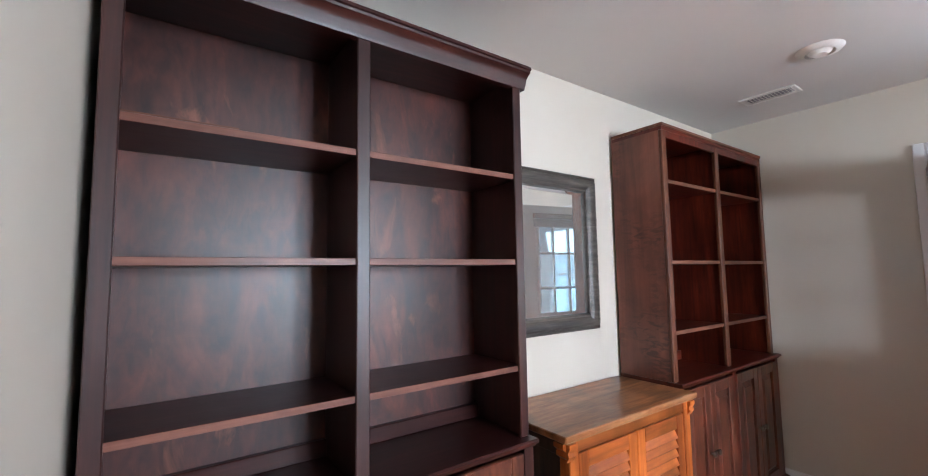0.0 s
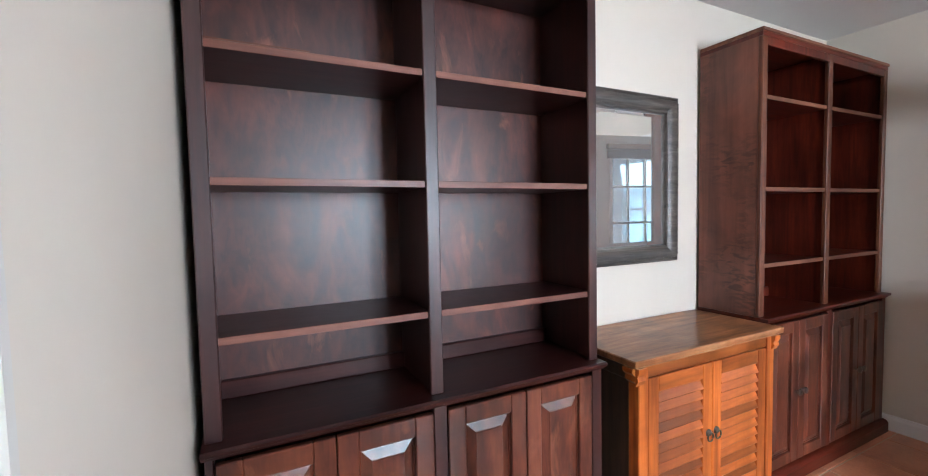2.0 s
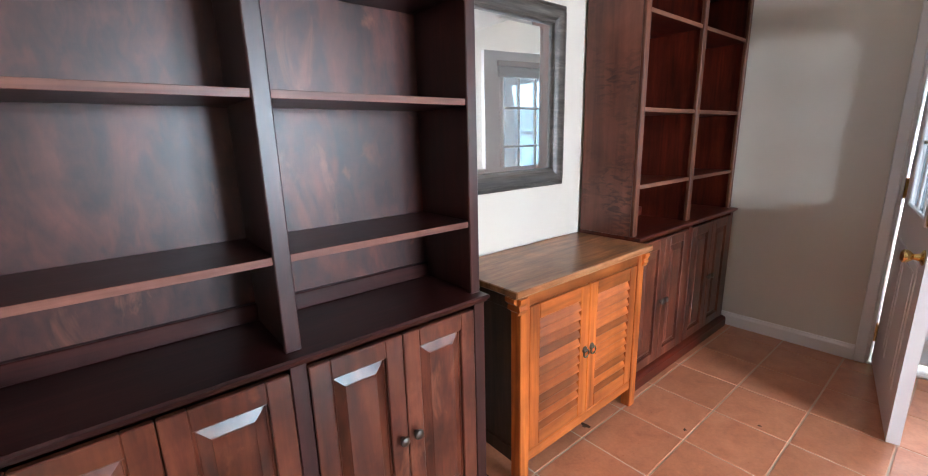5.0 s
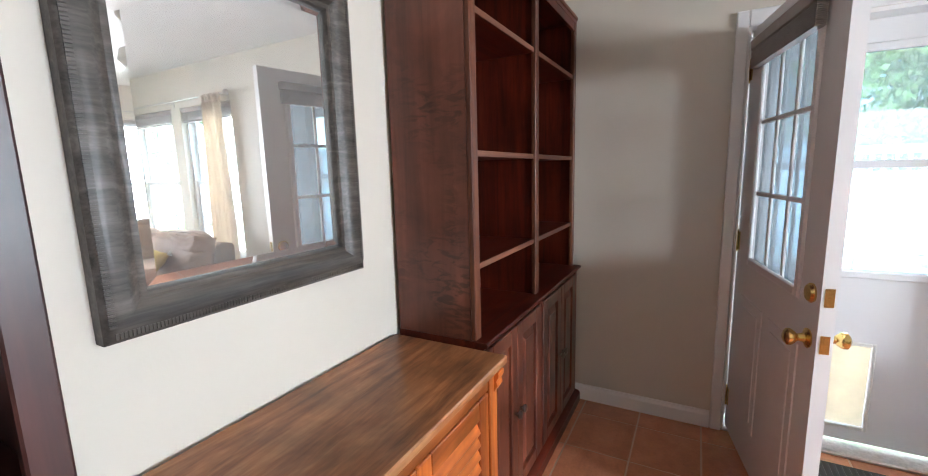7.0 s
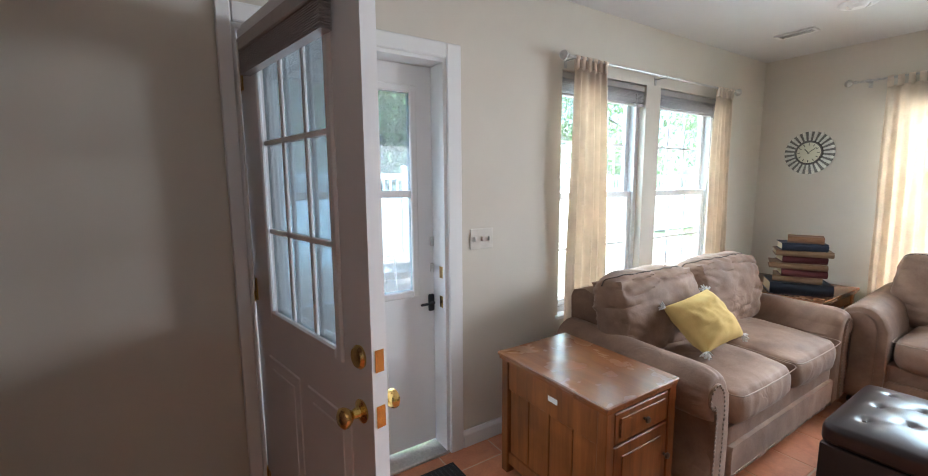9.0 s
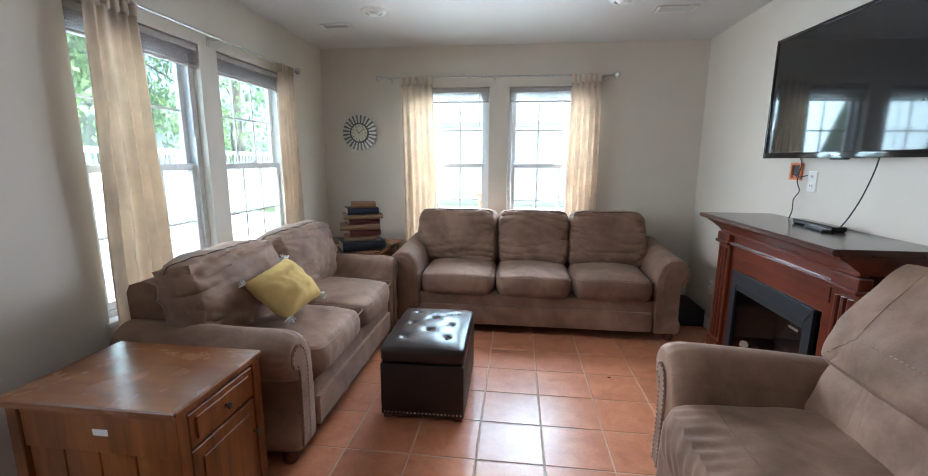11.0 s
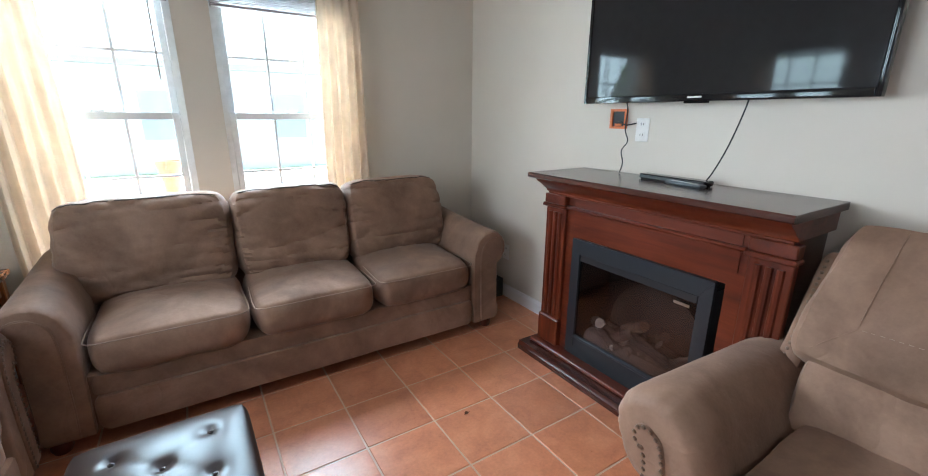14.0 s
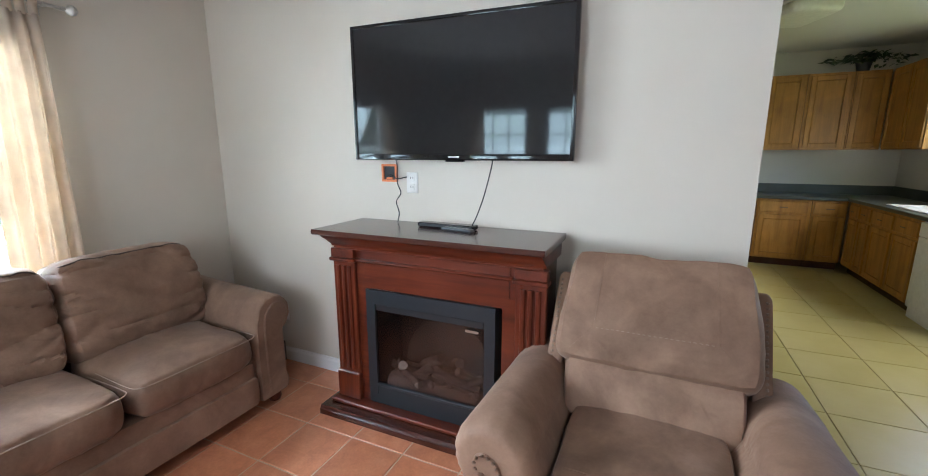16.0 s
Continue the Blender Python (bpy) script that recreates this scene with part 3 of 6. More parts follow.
for i, (a, b) in enumerate(WIN_E):
    window("window_%d" % (i + 1), "x", a, b, XE, XE + TW, 1)
for i, (a, b) in enumerate(WIN_S):
    window("window_%d" % (i + 3), "y", a, b, YS, YS - TW, -1)

# ---- garden door ----
cas = thing("door_casing", XE, 0, 0, 0, "white painted door casing with steel threshold", "door frame", kind="structure")
for y0, y1, z0, z1 in ((DOOR_Y1, DOOR_Y1 + 0.052, 0, DOOR_Z + 0.07), (DOOR_Y0 - 0.08, DOOR_Y0, 0, DOOR_Z + 0.07), (DOOR_Y0, DOOR_Y1, DOOR_Z, DOOR_Z + 0.07)):
    part("casing", box(-0.018, 0.0, y0, y1, z0, z1, 0.005), M_TRIM, cas)
for y0, y1, z0, z1 in ((DOOR_Y1 - 0.012, DOOR_Y1 - 0.0005, 0.01, DOOR_Z), (DOOR_Y0 + 0.0005, DOOR_Y0 + 0.018, 0.01, DOOR_Z), (DOOR_Y0 + 0.018, DOOR_Y1 - 0.012, DOOR_Z - 0.018, DOOR_Z - 0.0005)):
    part("jamb", box(-0.004, TW + 0.02, y0, y1, z0, z1), M_TRIM, cas, smooth=False)
part("threshold", box(-0.01, TW + 0.03, DOOR_Y0 + 0.002, DOOR_Y1 - 0.002, 0.0005, 0.018, 0.005), M_NICKEL, cas, "worn metal threshold")
for z in (0.985, 0.83):
    part("strike_plate", box(0.02, 0.05, DOOR_Y0 + 0.018, DOOR_Y0 + 0.0205, z - 0.03, z + 0.03), M_BRASS, cas, "brass strike plate", smooth=False)


def glazed_door(thing_ob, w, z_top, t, g, panels, mat, pane_mat, flap=None):
    """A door blank in local x (0 to w), thickness t about y 0, with a glazed hole g = (x0, x1, z0, z1)."""
    x0, x1, z0, z1 = g
    bm = joined(box(0, x0, -t / 2, t / 2, 0.012, z_top), box(x1, w, -t / 2, t / 2, 0.012, z_top), box(x0, x1, -t / 2, t / 2, z1, z_top))
    if flap:
        f0, f1, c0, c1 = flap
        bm = joined(bm, box(x0, f0, -t / 2, t / 2, 0.012, z0), box(f1, x1, -t / 2, t / 2, 0.012, z0), box(f0, f1, -t / 2, t / 2, c1, z0), box(f0, f1, -t / 2, t / 2, 0.012, c0))
    else:
        bm = joined(bm, box(x0, x1, -t / 2, t / 2, 0.012, z0))
    part("door_slab", bm, mat, thing_ob, smooth=False)
    for s in (-1, 1):
        for a, b, c, d in ((x0 - 0.025, x0 + 0.012, z0 - 0.025, z1 + 0.025), (x1 - 0.012, x1 + 0.025, z0 - 0.025, z1 + 0.025),
                           (x0 + 0.012, x1 - 0.012, z0 - 0.025, z0 + 0.012), (x0 + 0.012, x1 - 0.012, z1 - 0.012, z1 + 0.025)):
            part("glazing_bead", box(a, b, s * t / 2 - 0.009, s * t / 2 + 0.009, c, d, 0.006), mat, thing_ob)
        for a, b, c, d in panels:
            part("raised_panel", joined(box(a, b, s * t / 2 - 0.004, s * t / 2 + 0.004, c, d, 0.004), box(a + 0.04, b - 0.04, s * t / 2 - 0.007, s * t / 2 + 0.007, c + 0.04, d - 0.04, 0.006)), mat, thing_ob)
    pane = part("pane", box(x0, x1, -0.003, 0.003, z0, z1), pane_mat, thing_ob, smooth=False)
    pane.visible_shadow = False


def knob(parent, x, z, t, mat, name="door_knob"):
    prof = [(0.032, 0), (0.033, 0.004), (0.016, 0.012), (0.012, 0.03), (0.02, 0.038), (0.028, 0.05), (0.028, 0.06), (0.018, 0.068), (0.0, 0.07)]
    for s in (-1, 1):
        part(name, moved(lathe(prof), pose(x, s * t / 2, z, -90 * s, 0, 0)), mat, parent, "polished brass knob")


leaf = thing("door_1", 3.862, -1.150, 0, 0, "white half-glazed garden door standing open, brass locks", "door", kind="structure")
leaf.matrix_basis = pose(3.862, -1.155, 0, 0, 0, 180 + 10.6)
glazed_door(leaf, 0.885, 2.02, 0.044, (0.185, 0.715, 0.962, 1.90), [(0.12, 0.41, 0.2, 0.78), (0.475, 0.765, 0.2, 0.78)], M_DOOR, M_HAZY)
for k in (1, 2):
    z = 0.955 + 0.945 * k / 3
    x = 0.185 + 0.53 * k / 3
    for s in (-1, 1):
        part("muntin", box(0.19, 0.71, s * 0.010 - 0.006, s * 0.010 + 0.006, z - 0.009, z + 0.009, 0.003), M_DOOR, leaf)
        part("muntin", box(x - 0.009, x + 0.009, s * 0.010 - 0.0055, s * 0.010 + 0.0055, 0.96, 1.895, 0.003), M_DOOR, leaf)
db = part("door_blind", box(0.13, 0.77, -0.066, -0.026, 1.90, 1.945, 0.004), M_BLIND, leaf, "raised brown blind")
zz = 1.896
for k in range(12):
    part("blind_slat", box(0.135, 0.765, -0.062, -0.030, zz - 0.005, zz - 0.002), M_BLIND, db, smooth=False)
    zz -= 0.0062
part("blind_cord", box(0.142, 0.149, -0.072, -0.066, 1.05, 1.93, 0.002), M_WHITEP, db, smooth=False)
for z in (0.984,):
    for s in (-1, 1):
        part("deadbolt", moved(lathe([(0.032, 0), (0.033, 0.006), (0.026, 0.014), (0.012, 0.016), (0.0, 0.016)]), pose(0.826, s * 0.022, z, -90 * s, 0, 0)), M_BRASS, leaf, "brass deadbolt rose")
knob(leaf, 0.826, 0.83, 0.044, M_BRASS)
for z in (0.984, 0.83):
    part("latch_plate", box(0.8855, 0.887, -0.013, 0.013, z - 0.03, z + 0.03), M_BRASS, leaf, "brass edge plate", smooth=False)
for z in (0.188, 1.026, 1.838):
    part("hinge_leaf", box(0.003, 0.034, -0.0255, -0.0222, z - 0.045, z + 0.045), M_BRASS, leaf, "brass hinge leaf", smooth=False)
    part("hinge", joined(box(-0.034, 0.0, -0.026, -0.023, z - 0.05, z + 0.05), moved(lathe([(0.008, -0.055), (0.008, 0.055)], 10), pose(-0.001, -0.024, z))), M_BRASS, leaf, "brass butt hinge")

storm = thing("door_2", 3.945, DOOR_Y1 - 0.020, 0.02, -90, "white storm door closed, glass upper half and pet flap", "door", kind="structure")
glazed_door(storm, 0.862, 1.99, 0.03, (0.13, 0.752, 0.862, 1.868), [], M_DOOR, M_HAZY, (0.348, 0.578, 0.09, 0.51))
part("mid_rail", box(0.13, 0.752, -0.012, 0.012, 1.35, 1.385, 0.003), M_DOOR, storm)
part("handle", joined(box(0.826, 0.858, -0.032, -0.0155, 0.75, 0.84, 0.004), box(0.765, 0.85, -0.058, -0.046, 0.79, 0.804, 0.005), box(0.834, 0.848, -0.05, -0.03, 0.79, 0.804)), M_BLACK, storm, "black lever handle")
part("pet_flap", box(0.351, 0.575, -0.004, 0.0, 0.093, 0.507), M_FLAP, storm, "translucent cream pet flap", smooth=False)
part("flap_frame", joined(box(0.336, 0.351, -0.024, -0.0155, 0.075, 0.525, 0.003), box(0.575, 0.590, -0.024, -0.0155, 0.075, 0.525, 0.003), box(0.351, 0.575, -0.024, -0.0155, 0.507, 0.525, 0.003), box(0.351, 0.575, -0.024, -0.0155, 0.075, 0.093, 0.003)), M_WHITEP, storm)
for z in (0.98, 1.12):
    part("latch", box(0.842, 0.86, -0.03, -0.016, z - 0.025, z + 0.025, 0.003), M_NICKEL, storm)

# ---- wall fittings ----
sw = thing("light_switch", XE, -2.226, 1.147, 0, "white three-gang light switch plate on the wall", "switch")
part("plate", box(-0.006, 0.0, -0.073, 0.073, -0.055, 0.055, 0.003), M_IVORY, sw)
for k in (-1, 0, 1):
    part("toggle", box(-0.017, -0.006, k * 0.046 - 0.005, k * 0.046 + 0.005, -0.012, 0.012, 0.002), M_IVORY, sw)


def outlet(x, y, z, rz):
    e = thing("wall_outlet", x, y, z, rz, "white duplex wall outlet", "outlet", "wall outlets")
    part("plate", box(-0.037, 0.037, -0.006, 0, -0.058, 0.058, 0.003), M_WHITEP, e)
    for s in (-1, 1):
        soc = part("socket", box(-0.017, 0.017, -0.0085, -0.006, s * 0.026 - 0.017, s * 0.026 + 0.017, 0.002), M_WHITEP, e)
        for k in (-1, 1):
            part("slot", box(k * 0.007 - 0.0015, k * 0.007 + 0.0015, -0.009, -0.0084, s * 0.026 - 0.004, s * 0.026 + 0.008), M_BLACK, soc, smooth=False)
    return e


outlet(XW, -3.71, 1.298, 90)
outlet(XW, -4.78, 0.36, 90)
ob_ = thing("junction_box", XW, -3.858, 1.35, 90, "open orange electrical box set in the wall", "electrical box")
part("rim", joined(box(-0.052, -0.038, -0.012, 0, -0.05, 0.05), box(0.038, 0.052, -0.012, 0, -0.05, 0.05), box(-0.038, 0.038, -0.012, 0, 0.038, 0.05), box(-0.038, 0.038, -0.012, 0, -0.05, -0.038)), M_ORANGE, ob_, smooth=False)
part("inside", box(-0.038, 0.038, -0.003, 0, -0.038, 0.038), M_BLACK, ob_, "dark inside", smooth=False)
part("tab", box(-0.02, 0.02, -0.010, -0.003, -0.036, -0.024), M_ORANGE, ob_, smooth=False)


# ---- ceiling fittings ----
def can_light(x, y):
    e = thing("recessed_light", x, y, H, 0, "round cream recessed ceiling light trim", "ceiling light", "recessed ceiling lights")
    part("trim_ring", lathe([(0.055, -0.002), (0.06, -0.018), (0.085, -0.012), (0.095, -0.001), (0.095, 0.0)], 28), M_WHITEP, e)
    part("bulb", lathe([(0.0, -0.03), (0.03, -0.028), (0.047, -0.014), (0.05, -0.002)], 20), M_WHITEP, e, "unlit reflector bulb")


def vent(x, y, rz, size=1.0):
    e = thing("ceiling_vent", x, y, H, rz, "white metal ceiling air vent", "vent", "ceiling vents")
    e.matrix_basis = e.matrix_basis @ Matrix.Scale(size, 4)
    part("backing", box(-0.14, 0.14, -0.05, 0.05, -0.003, 0), M_INK, e, smooth=False)
    part("frame", joined(box(-0.17, -0.14, -0.08, 0.08, -0.012, 0, 0.003), box(0.14, 0.17, -0.08, 0.08, -0.012, 0, 0.003), box(-0.14, 0.14, -0.08, -0.05, -0.012, 0, 0.003), box(-0.14, 0.14, 0.05, 0.08, -0.012, 0, 0.003)), M_WHITEP, e)
    me = mesh_of("slat", moved(box(-0.0015, 0.0015, -0.05, 0.05, -0.008, 0.008), pose(0, 0, -0.011, 0, 35, 0)), M_WHITEP, False)
    for k in range(13):
        shared("slat", me, e, pose(-0.13 + k * 0.0217, 0, 0))


for x, y in ((2.918, -0.908), (2.943, -4.288), (1.216, -4.226)):
    can_light(x, y)
vent(3.338, -0.555, 90, 0.85)
vent(3.355, -4.59, 0, 0.7)
vent(0.813, -4.446, 0, 0.8)
# Light kit of a ceiling fan; the fan's blades are left out.
lamp = thing("ceiling_lamp", 2.12, -2.62, H, 0, "white light kit of a ceiling fan, glass shade and pull chain", "ceiling lamp")
part("canopy", lathe([(0.0, -0.05), (0.05, -0.045), (0.075, -0.02), (0.08, 0.0)], 24), M_WHITEP, lamp)
part("stem", lathe([(0.014, -0.2), (0.014, -0.045)], 12), M_WHITEP, lamp)
part("shade", lathe([(0.0, -0.345), (0.06, -0.335), (0.10, -0.29), (0.085, -0.22), (0.03, -0.195), (0.0, -0.195)], 28), M_WHITEP, lamp, "white glass bowl shade")
part("pull_chain", lathe([(0.002, -0.375), (0.002, -0.33)], 6), M_NICKEL, lamp)


# ---- bookcases ----
def panel_door(parent, x0, x1, z0, z1, y, mat, knob_x, knob_z, rail=0.058):
    """A raised-panel cabinet door whose face stands at y."""
    w0, w1, c0, c1 = x0 + rail, x1 - rail, z0 + rail, z1 - rail
    t = 0.02
    frame_bm = joined(box(x0, w0, y, y + t, z0, z1, 0.003), box(w1, x1, y, y + t, z0, z1, 0.003),
                      box(w0, w1, y, y + t, c1, z1, 0.003), box(w0, w1, y, y + t, z0, c0, 0.003))
    d = part("door", frame_bm, mat, parent, "raised-panel wooden door")
    rings = []
    for ins, dep in ((0.0, t), (0.0, 0.013), (0.006, 0.011), (0.008, 0.014), (0.034, 0.003), (0.036, 0.001)):
        rings.append([(w0 + ins, y + dep, c0 + ins), (w1 - ins, y + dep, c0 + ins), (w1 - ins, y + dep, c1 - ins), (w0 + ins, y + dep, c1 - ins)])
    part("door_panel", loft(rings), mat, d, smooth=False)
    prof = [(0.006, 0), (0.006, 0.01), (0.014, 0.014), (0.017, 0.02), (0.015, 0.026), (0.008, 0.029), (0.0, 0.03)]
    part("knob", moved(lathe(prof, 16), pose(knob_x, y, knob_z, 90, 0, 0)), M_IRON, d, "dark pewter knob")


def bookcase(x, w, shelves, ledge, top, cornice, mats, label, stile=0.04):
    up, flat, door_m, back_m, side_m, edge_m = mats
    e = thing("bookcase", x, 0, 0, 0, label, "bookcase", "bookcases along the wall")
    yb, yu, yl = -0.016, -0.325, -0.345
    mid = w * 0.487
    part("plinth", prism([(yb, 0), (yl - 0.028, 0), (yl - 0.028, 0.055), (yl - 0.02, 0.066), (yl - 0.008, 0.072), (yb, 0.072)], -0.008, w + 0.008, "x"), flat, e)
    for a, b in ((0.0, 0.02), (w - 0.02, w)):
        part("side_panel", box(a, b, yl + 0.022, yb, 0.072, ledge - 0.028), side_m if a == 0 else up, e)
        part("side_panel", box(a, b, yu + 0.02, yb, ledge, top - 0.02), side_m if a == 0 else up, e)
    part("face_stile", box(0, 0.018, yl, yl + 0.0215, 0.072, ledge - 0.028, 0.002), up, e)
    part("face_stile", box(w - 0.045, w, yl, yl + 0.0215, 0.072, ledge - 0.028, 0.002), up, e)
    part("face_stile", box(mid - 0.021, mid + 0.021, yl, yl + 0.0215, 0.072, ledge - 0.028, 0.002), up, e)
    part("back_panel", box(0.02, w - 0.02, yb - 0.006, yb, 0.072, top - 0.02), back_m, e)
    part("ledge", prism([(yb, ledge), (yl - 0.018, ledge), (yl - 0.024, ledge - 0.006), (yl - 0.022, ledge - 0.014), (yl - 0.01, ledge - 0.02), (yl - 0.006, ledge - 0.028), (yb, ledge - 0.028)], -0.006, w + 0.006, "x"), flat, e)
    for a, b in ((0.0, 0.04), (w - stile, w), (mid - 0.021, mid + 0.021)):
        part("upright", box(a, b, yu, yu + 0.02, ledge, top - 0.02, 0.003), M_EDGE_Z if edge_m is M_EDGE else up, e)
    part("divider", box(mid - 0.011, mid + 0.011, yu + 0.02, yb - 0.006, ledge, top - 0.02), up, e)
    for a, b in ((0.02, mid - 0.011), (mid + 0.011, w - 0.02)):
        for z in shelves:
            sh = part("shelf", box(a, b, yu + 0.012, yb - 0.006, z - 0.018, z, 0.002), flat, e)
            part("shelf_edge", box(a + 0.008, b - 0.008, yu + 0.008, yu + 0.0122, z - 0.019, z + 0.001, 0.001), edge_m, sh, "worn shelf front edge")
        part("back_rail", box(a, b, yb - 0.03, yb - 0.006, ledge + 0.0005, ledge + 0.055, 0.003), flat, e)
    part("top_rail", box(0.028, w - stile, yu + 0.001, yu + 0.019, top - 0.06, top - 0.02, 0.002), up, e)
    part("top_board", box(0, w, yu, yb, top - 0.02, top - 0.001), flat, e)
    if cornice:
        prof = [(yu + 0.02, top - 0.062), (yu - 0.004, top - 0.062), (yu - 0.006, top - 0.052), (yu - 0.012, top - 0.044), (yu - 0.016, top - 0.026), (yu - 0.028, top - 0.012),
                (yu - 0.038, top - 0.006), (yu - 0.04, top + 0.002), (yu - 0.046, top + 0.004), (yu - 0.046, top + 0.014), (yu + 0.02, top + 0.014)]
        part("cornice", prism(prof, -0.02, w + 0.02, "x"), flat, e, "moulded cornice")
    else:
        part("top_trim", box(-0.004, w + 0.004, yu - 0.006, yb, top, top + 0.018, 0.003), edge_m, e)
    half = [(0.020, mid - 0.021), (mid + 0.021, w - 0.047)]
    for a, b in half:
        c = (a + b) / 2
        panel_door(e, a + 0.003, c - 0.0015, 0.08, ledge - 0.045, yl - 0.004, door_m, c - 0.026, ledge * 0.525)
        panel_door(e, c + 0.0015, b - 0.003, 0.08, ledge - 0.045, yl - 0.004, door_m, c + 0.026, ledge * 0.525)
    return e


bookcase(0.252, 1.252, (1.792, 1.467, 1.076), 0.822, 2.195, True, (M_MAH_Z, M_MAH_X, M_MAHDOOR, M_MAHBACK, M_MAH_Z, M_EDGE_B), "tall empty dark mahogany bookcase with cornice and four cabinet doors")
bookcase(2.518, 1.258, (1.90, 1.468, 1.10), 0.848, 2.185, False, (M_RED_Z, M_RED_X, M_MAHDOOR, M_RED_BACK, M_RED_FIG, M_EDGE), "tall empty reddish mahogany bookcase with figured side and cabinet doors")
strip = thing("wood_strip", 0.29, -0.318, 1.793, 0, "thin pale wooden strip lying on a bookcase shelf", "wood strip")
part("strip", box(0.0, 0.24, 0.0, 0.012, 0, 0.004), M_EDGE, strip)

# ---- louvred sideboard ----
sb = thing("sideboard", 1.565, 0, 0, 0, "honey-brown sheesham sideboard with two louvred doors and ring pulls", "sideboard")
SW_, SF = 0.93, -0.425
part("top", joined(box(0, SW_, SF - 0.02, -0.012, 0.808, 0.834, 0.004), box(0.02, SW_ - 0.02, SF - 0.008, -0.02, 0.80, 0.8085)), M_SBTOP, sb, "scuffed brown plank top")
for x in (0.04, SW_ - 0.09):
    part("leg", box(x, x + 0.05, SF, SF + 0.05, 0, 0.80, 0.003), M_HONEY, sb)
    part("leg", box(x, x + 0.05, -0.07, -0.02, 0, 0.80, 0.003), M_SBSHADE, sb)
for x, s in ((0.042, -1), (SW_ - 0.042, 1)):
    part("corbel", prism([(SF + 0.0, 0.80), (SF - 0.016, 0.80), (SF - 0.016, 0.785), (SF - 0.008, 0.77), (SF - 0.012, 0.755), (SF, 0.735)], x - 0.02, x + 0.02, "x"), M_HONEY, sb)
    part("corbel", prism([(x, 0.80), (x + s * 0.034, 0.80), (x + s * 0.034, 0.785), (x + s * 0.018, 0.77), (x + s * 0.022, 0.752), (x, 0.735)], SF + 0.002, SF + 0.048, "y"), M_HONEY, sb)
part("side_panel", box(0.05, 0.062, SF + 0.05, -0.07, 0.10, 0.80), M_SBSHADE, sb)
part("side_panel", box(SW_ - 0.062, SW_ - 0.05, SF + 0.05, -0.07, 0.10, 0.80), M_SBSHADE, sb)
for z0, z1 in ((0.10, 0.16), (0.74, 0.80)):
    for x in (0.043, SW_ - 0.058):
        part("side_rail", box(x, x + 0.015, SF + 0.05, -0.07, z0, z1, 0.002), M_SBSHADE, sb)
part("back_panel", box(0.09, SW_ - 0.09, -0.04, -0.03, 0.10, 0.80), M_SBSHADE, sb)
part("bottom_board", box(0.062, SW_ - 0.062, SF + 0.03, -0.04, 0.125, 0.14), M_SBSHADE, sb)
part("apron", box(0.09, SW_ - 0.09, SF + 0.006, SF + 0.028, 0.10, 0.145, 0.003), M_HONEY_X, sb)
part("top_rail", box(0.09, SW_ - 0.09, SF + 0.006, SF + 0.028, 0.752, 0.80, 0.003), M_HONEY_X, sb)
for a, b, kx in ((0.093, 0.4635, 0.44), (0.4665, 0.837, 0.49)):
    z0, z1, st = 0.15, 0.748, 0.058
    y = SF + 0.004
    d = part("door", joined(box(a, a + st, y, y + 0.022, z0, z1, 0.003), box(b - st, b, y, y + 0.022, z0, z1, 0.003)), M_HONEY, sb, "louvred honey wood door")
    part("door_rail", box(a + st, b - st, y, y + 0.022, z1 - 0.06, z1, 0.003), M_HONEY_X, d)
    part("door_rail", box(a + st, b - st, y, y + 0.022, z0, z0 + 0.06, 0.003), M_HONEY_X, d)
    me = mesh_of("slat", moved(box(a + st - 0.004, b - st + 0.004, -0.005, 0.005, -0.024, 0.024, 0.003), pose(0, 0, 0, -24, 0, 0)), M_HONEY_X)
    for k in range(12):
        shared("slat", me, d, pose(0, y + 0.012, z0 + 0.081 + k * 0.0397))
    part("louvre_backing", box(a + st, b - st, y + 0.024, y + 0.027, z0 + 0.05, z1 - 0.05), M_SBSHADE, d)
    kz = 0.46
    ring = [Vector((kx + 0.017 * math.sin(2 * math.pi * i / 16), y - 0.010, kz - 0.014 + 0.017 * math.cos(2 * math.pi * i / 16))) for i in range(17)]
    part("ring_pull", joined(tube(ring, 0.0035, 8), moved(lathe([(0.016, 0), (0.014, 0.005), (0.006, 0.012), (0.0, 0.013)], 14), pose(kx, y, kz, 90, 0, 0))), M_IRON, d, "dark iron ring pull")

# ---- wall mirror ----
mir = thing("wall_mirror", 1.99, 0, 1.521, 0, "rectangular wall mirror in a carved black frame", "mirror")
mw, mh = 0.338, 0.409
rings = []
for ins, dep in ((0.0, 0.0), (0.0, 0.03), (0.008, 0.038), (0.03, 0.042), (0.045, 0.040), (0.06, 0.030), (0.068, 0.026), (0.072, 0.028), (0.080, 0.028), (0.084, 0.018), (0.084, 0.0)):
    rings.append((mw - ins, mh - ins, -dep))
fb = bmesh.new()
vs = [[fb.verts.new((sx * a, d, sz * b)) for sx, sz in ((-1, -1), (1, -1), (1, 1), (-1, 1))] for a, b, d in rings]
for r0, r1 in zip(vs, vs[1:]):
    for i in range(4):
        fb.faces.new((r0[i], r0[(i + 1) % 4], r1[(i + 1) % 4], r1[i]))
part("mirror_frame", fb, M_FRAME, mir, "carved black moulded frame")
beads = bmesh.new()
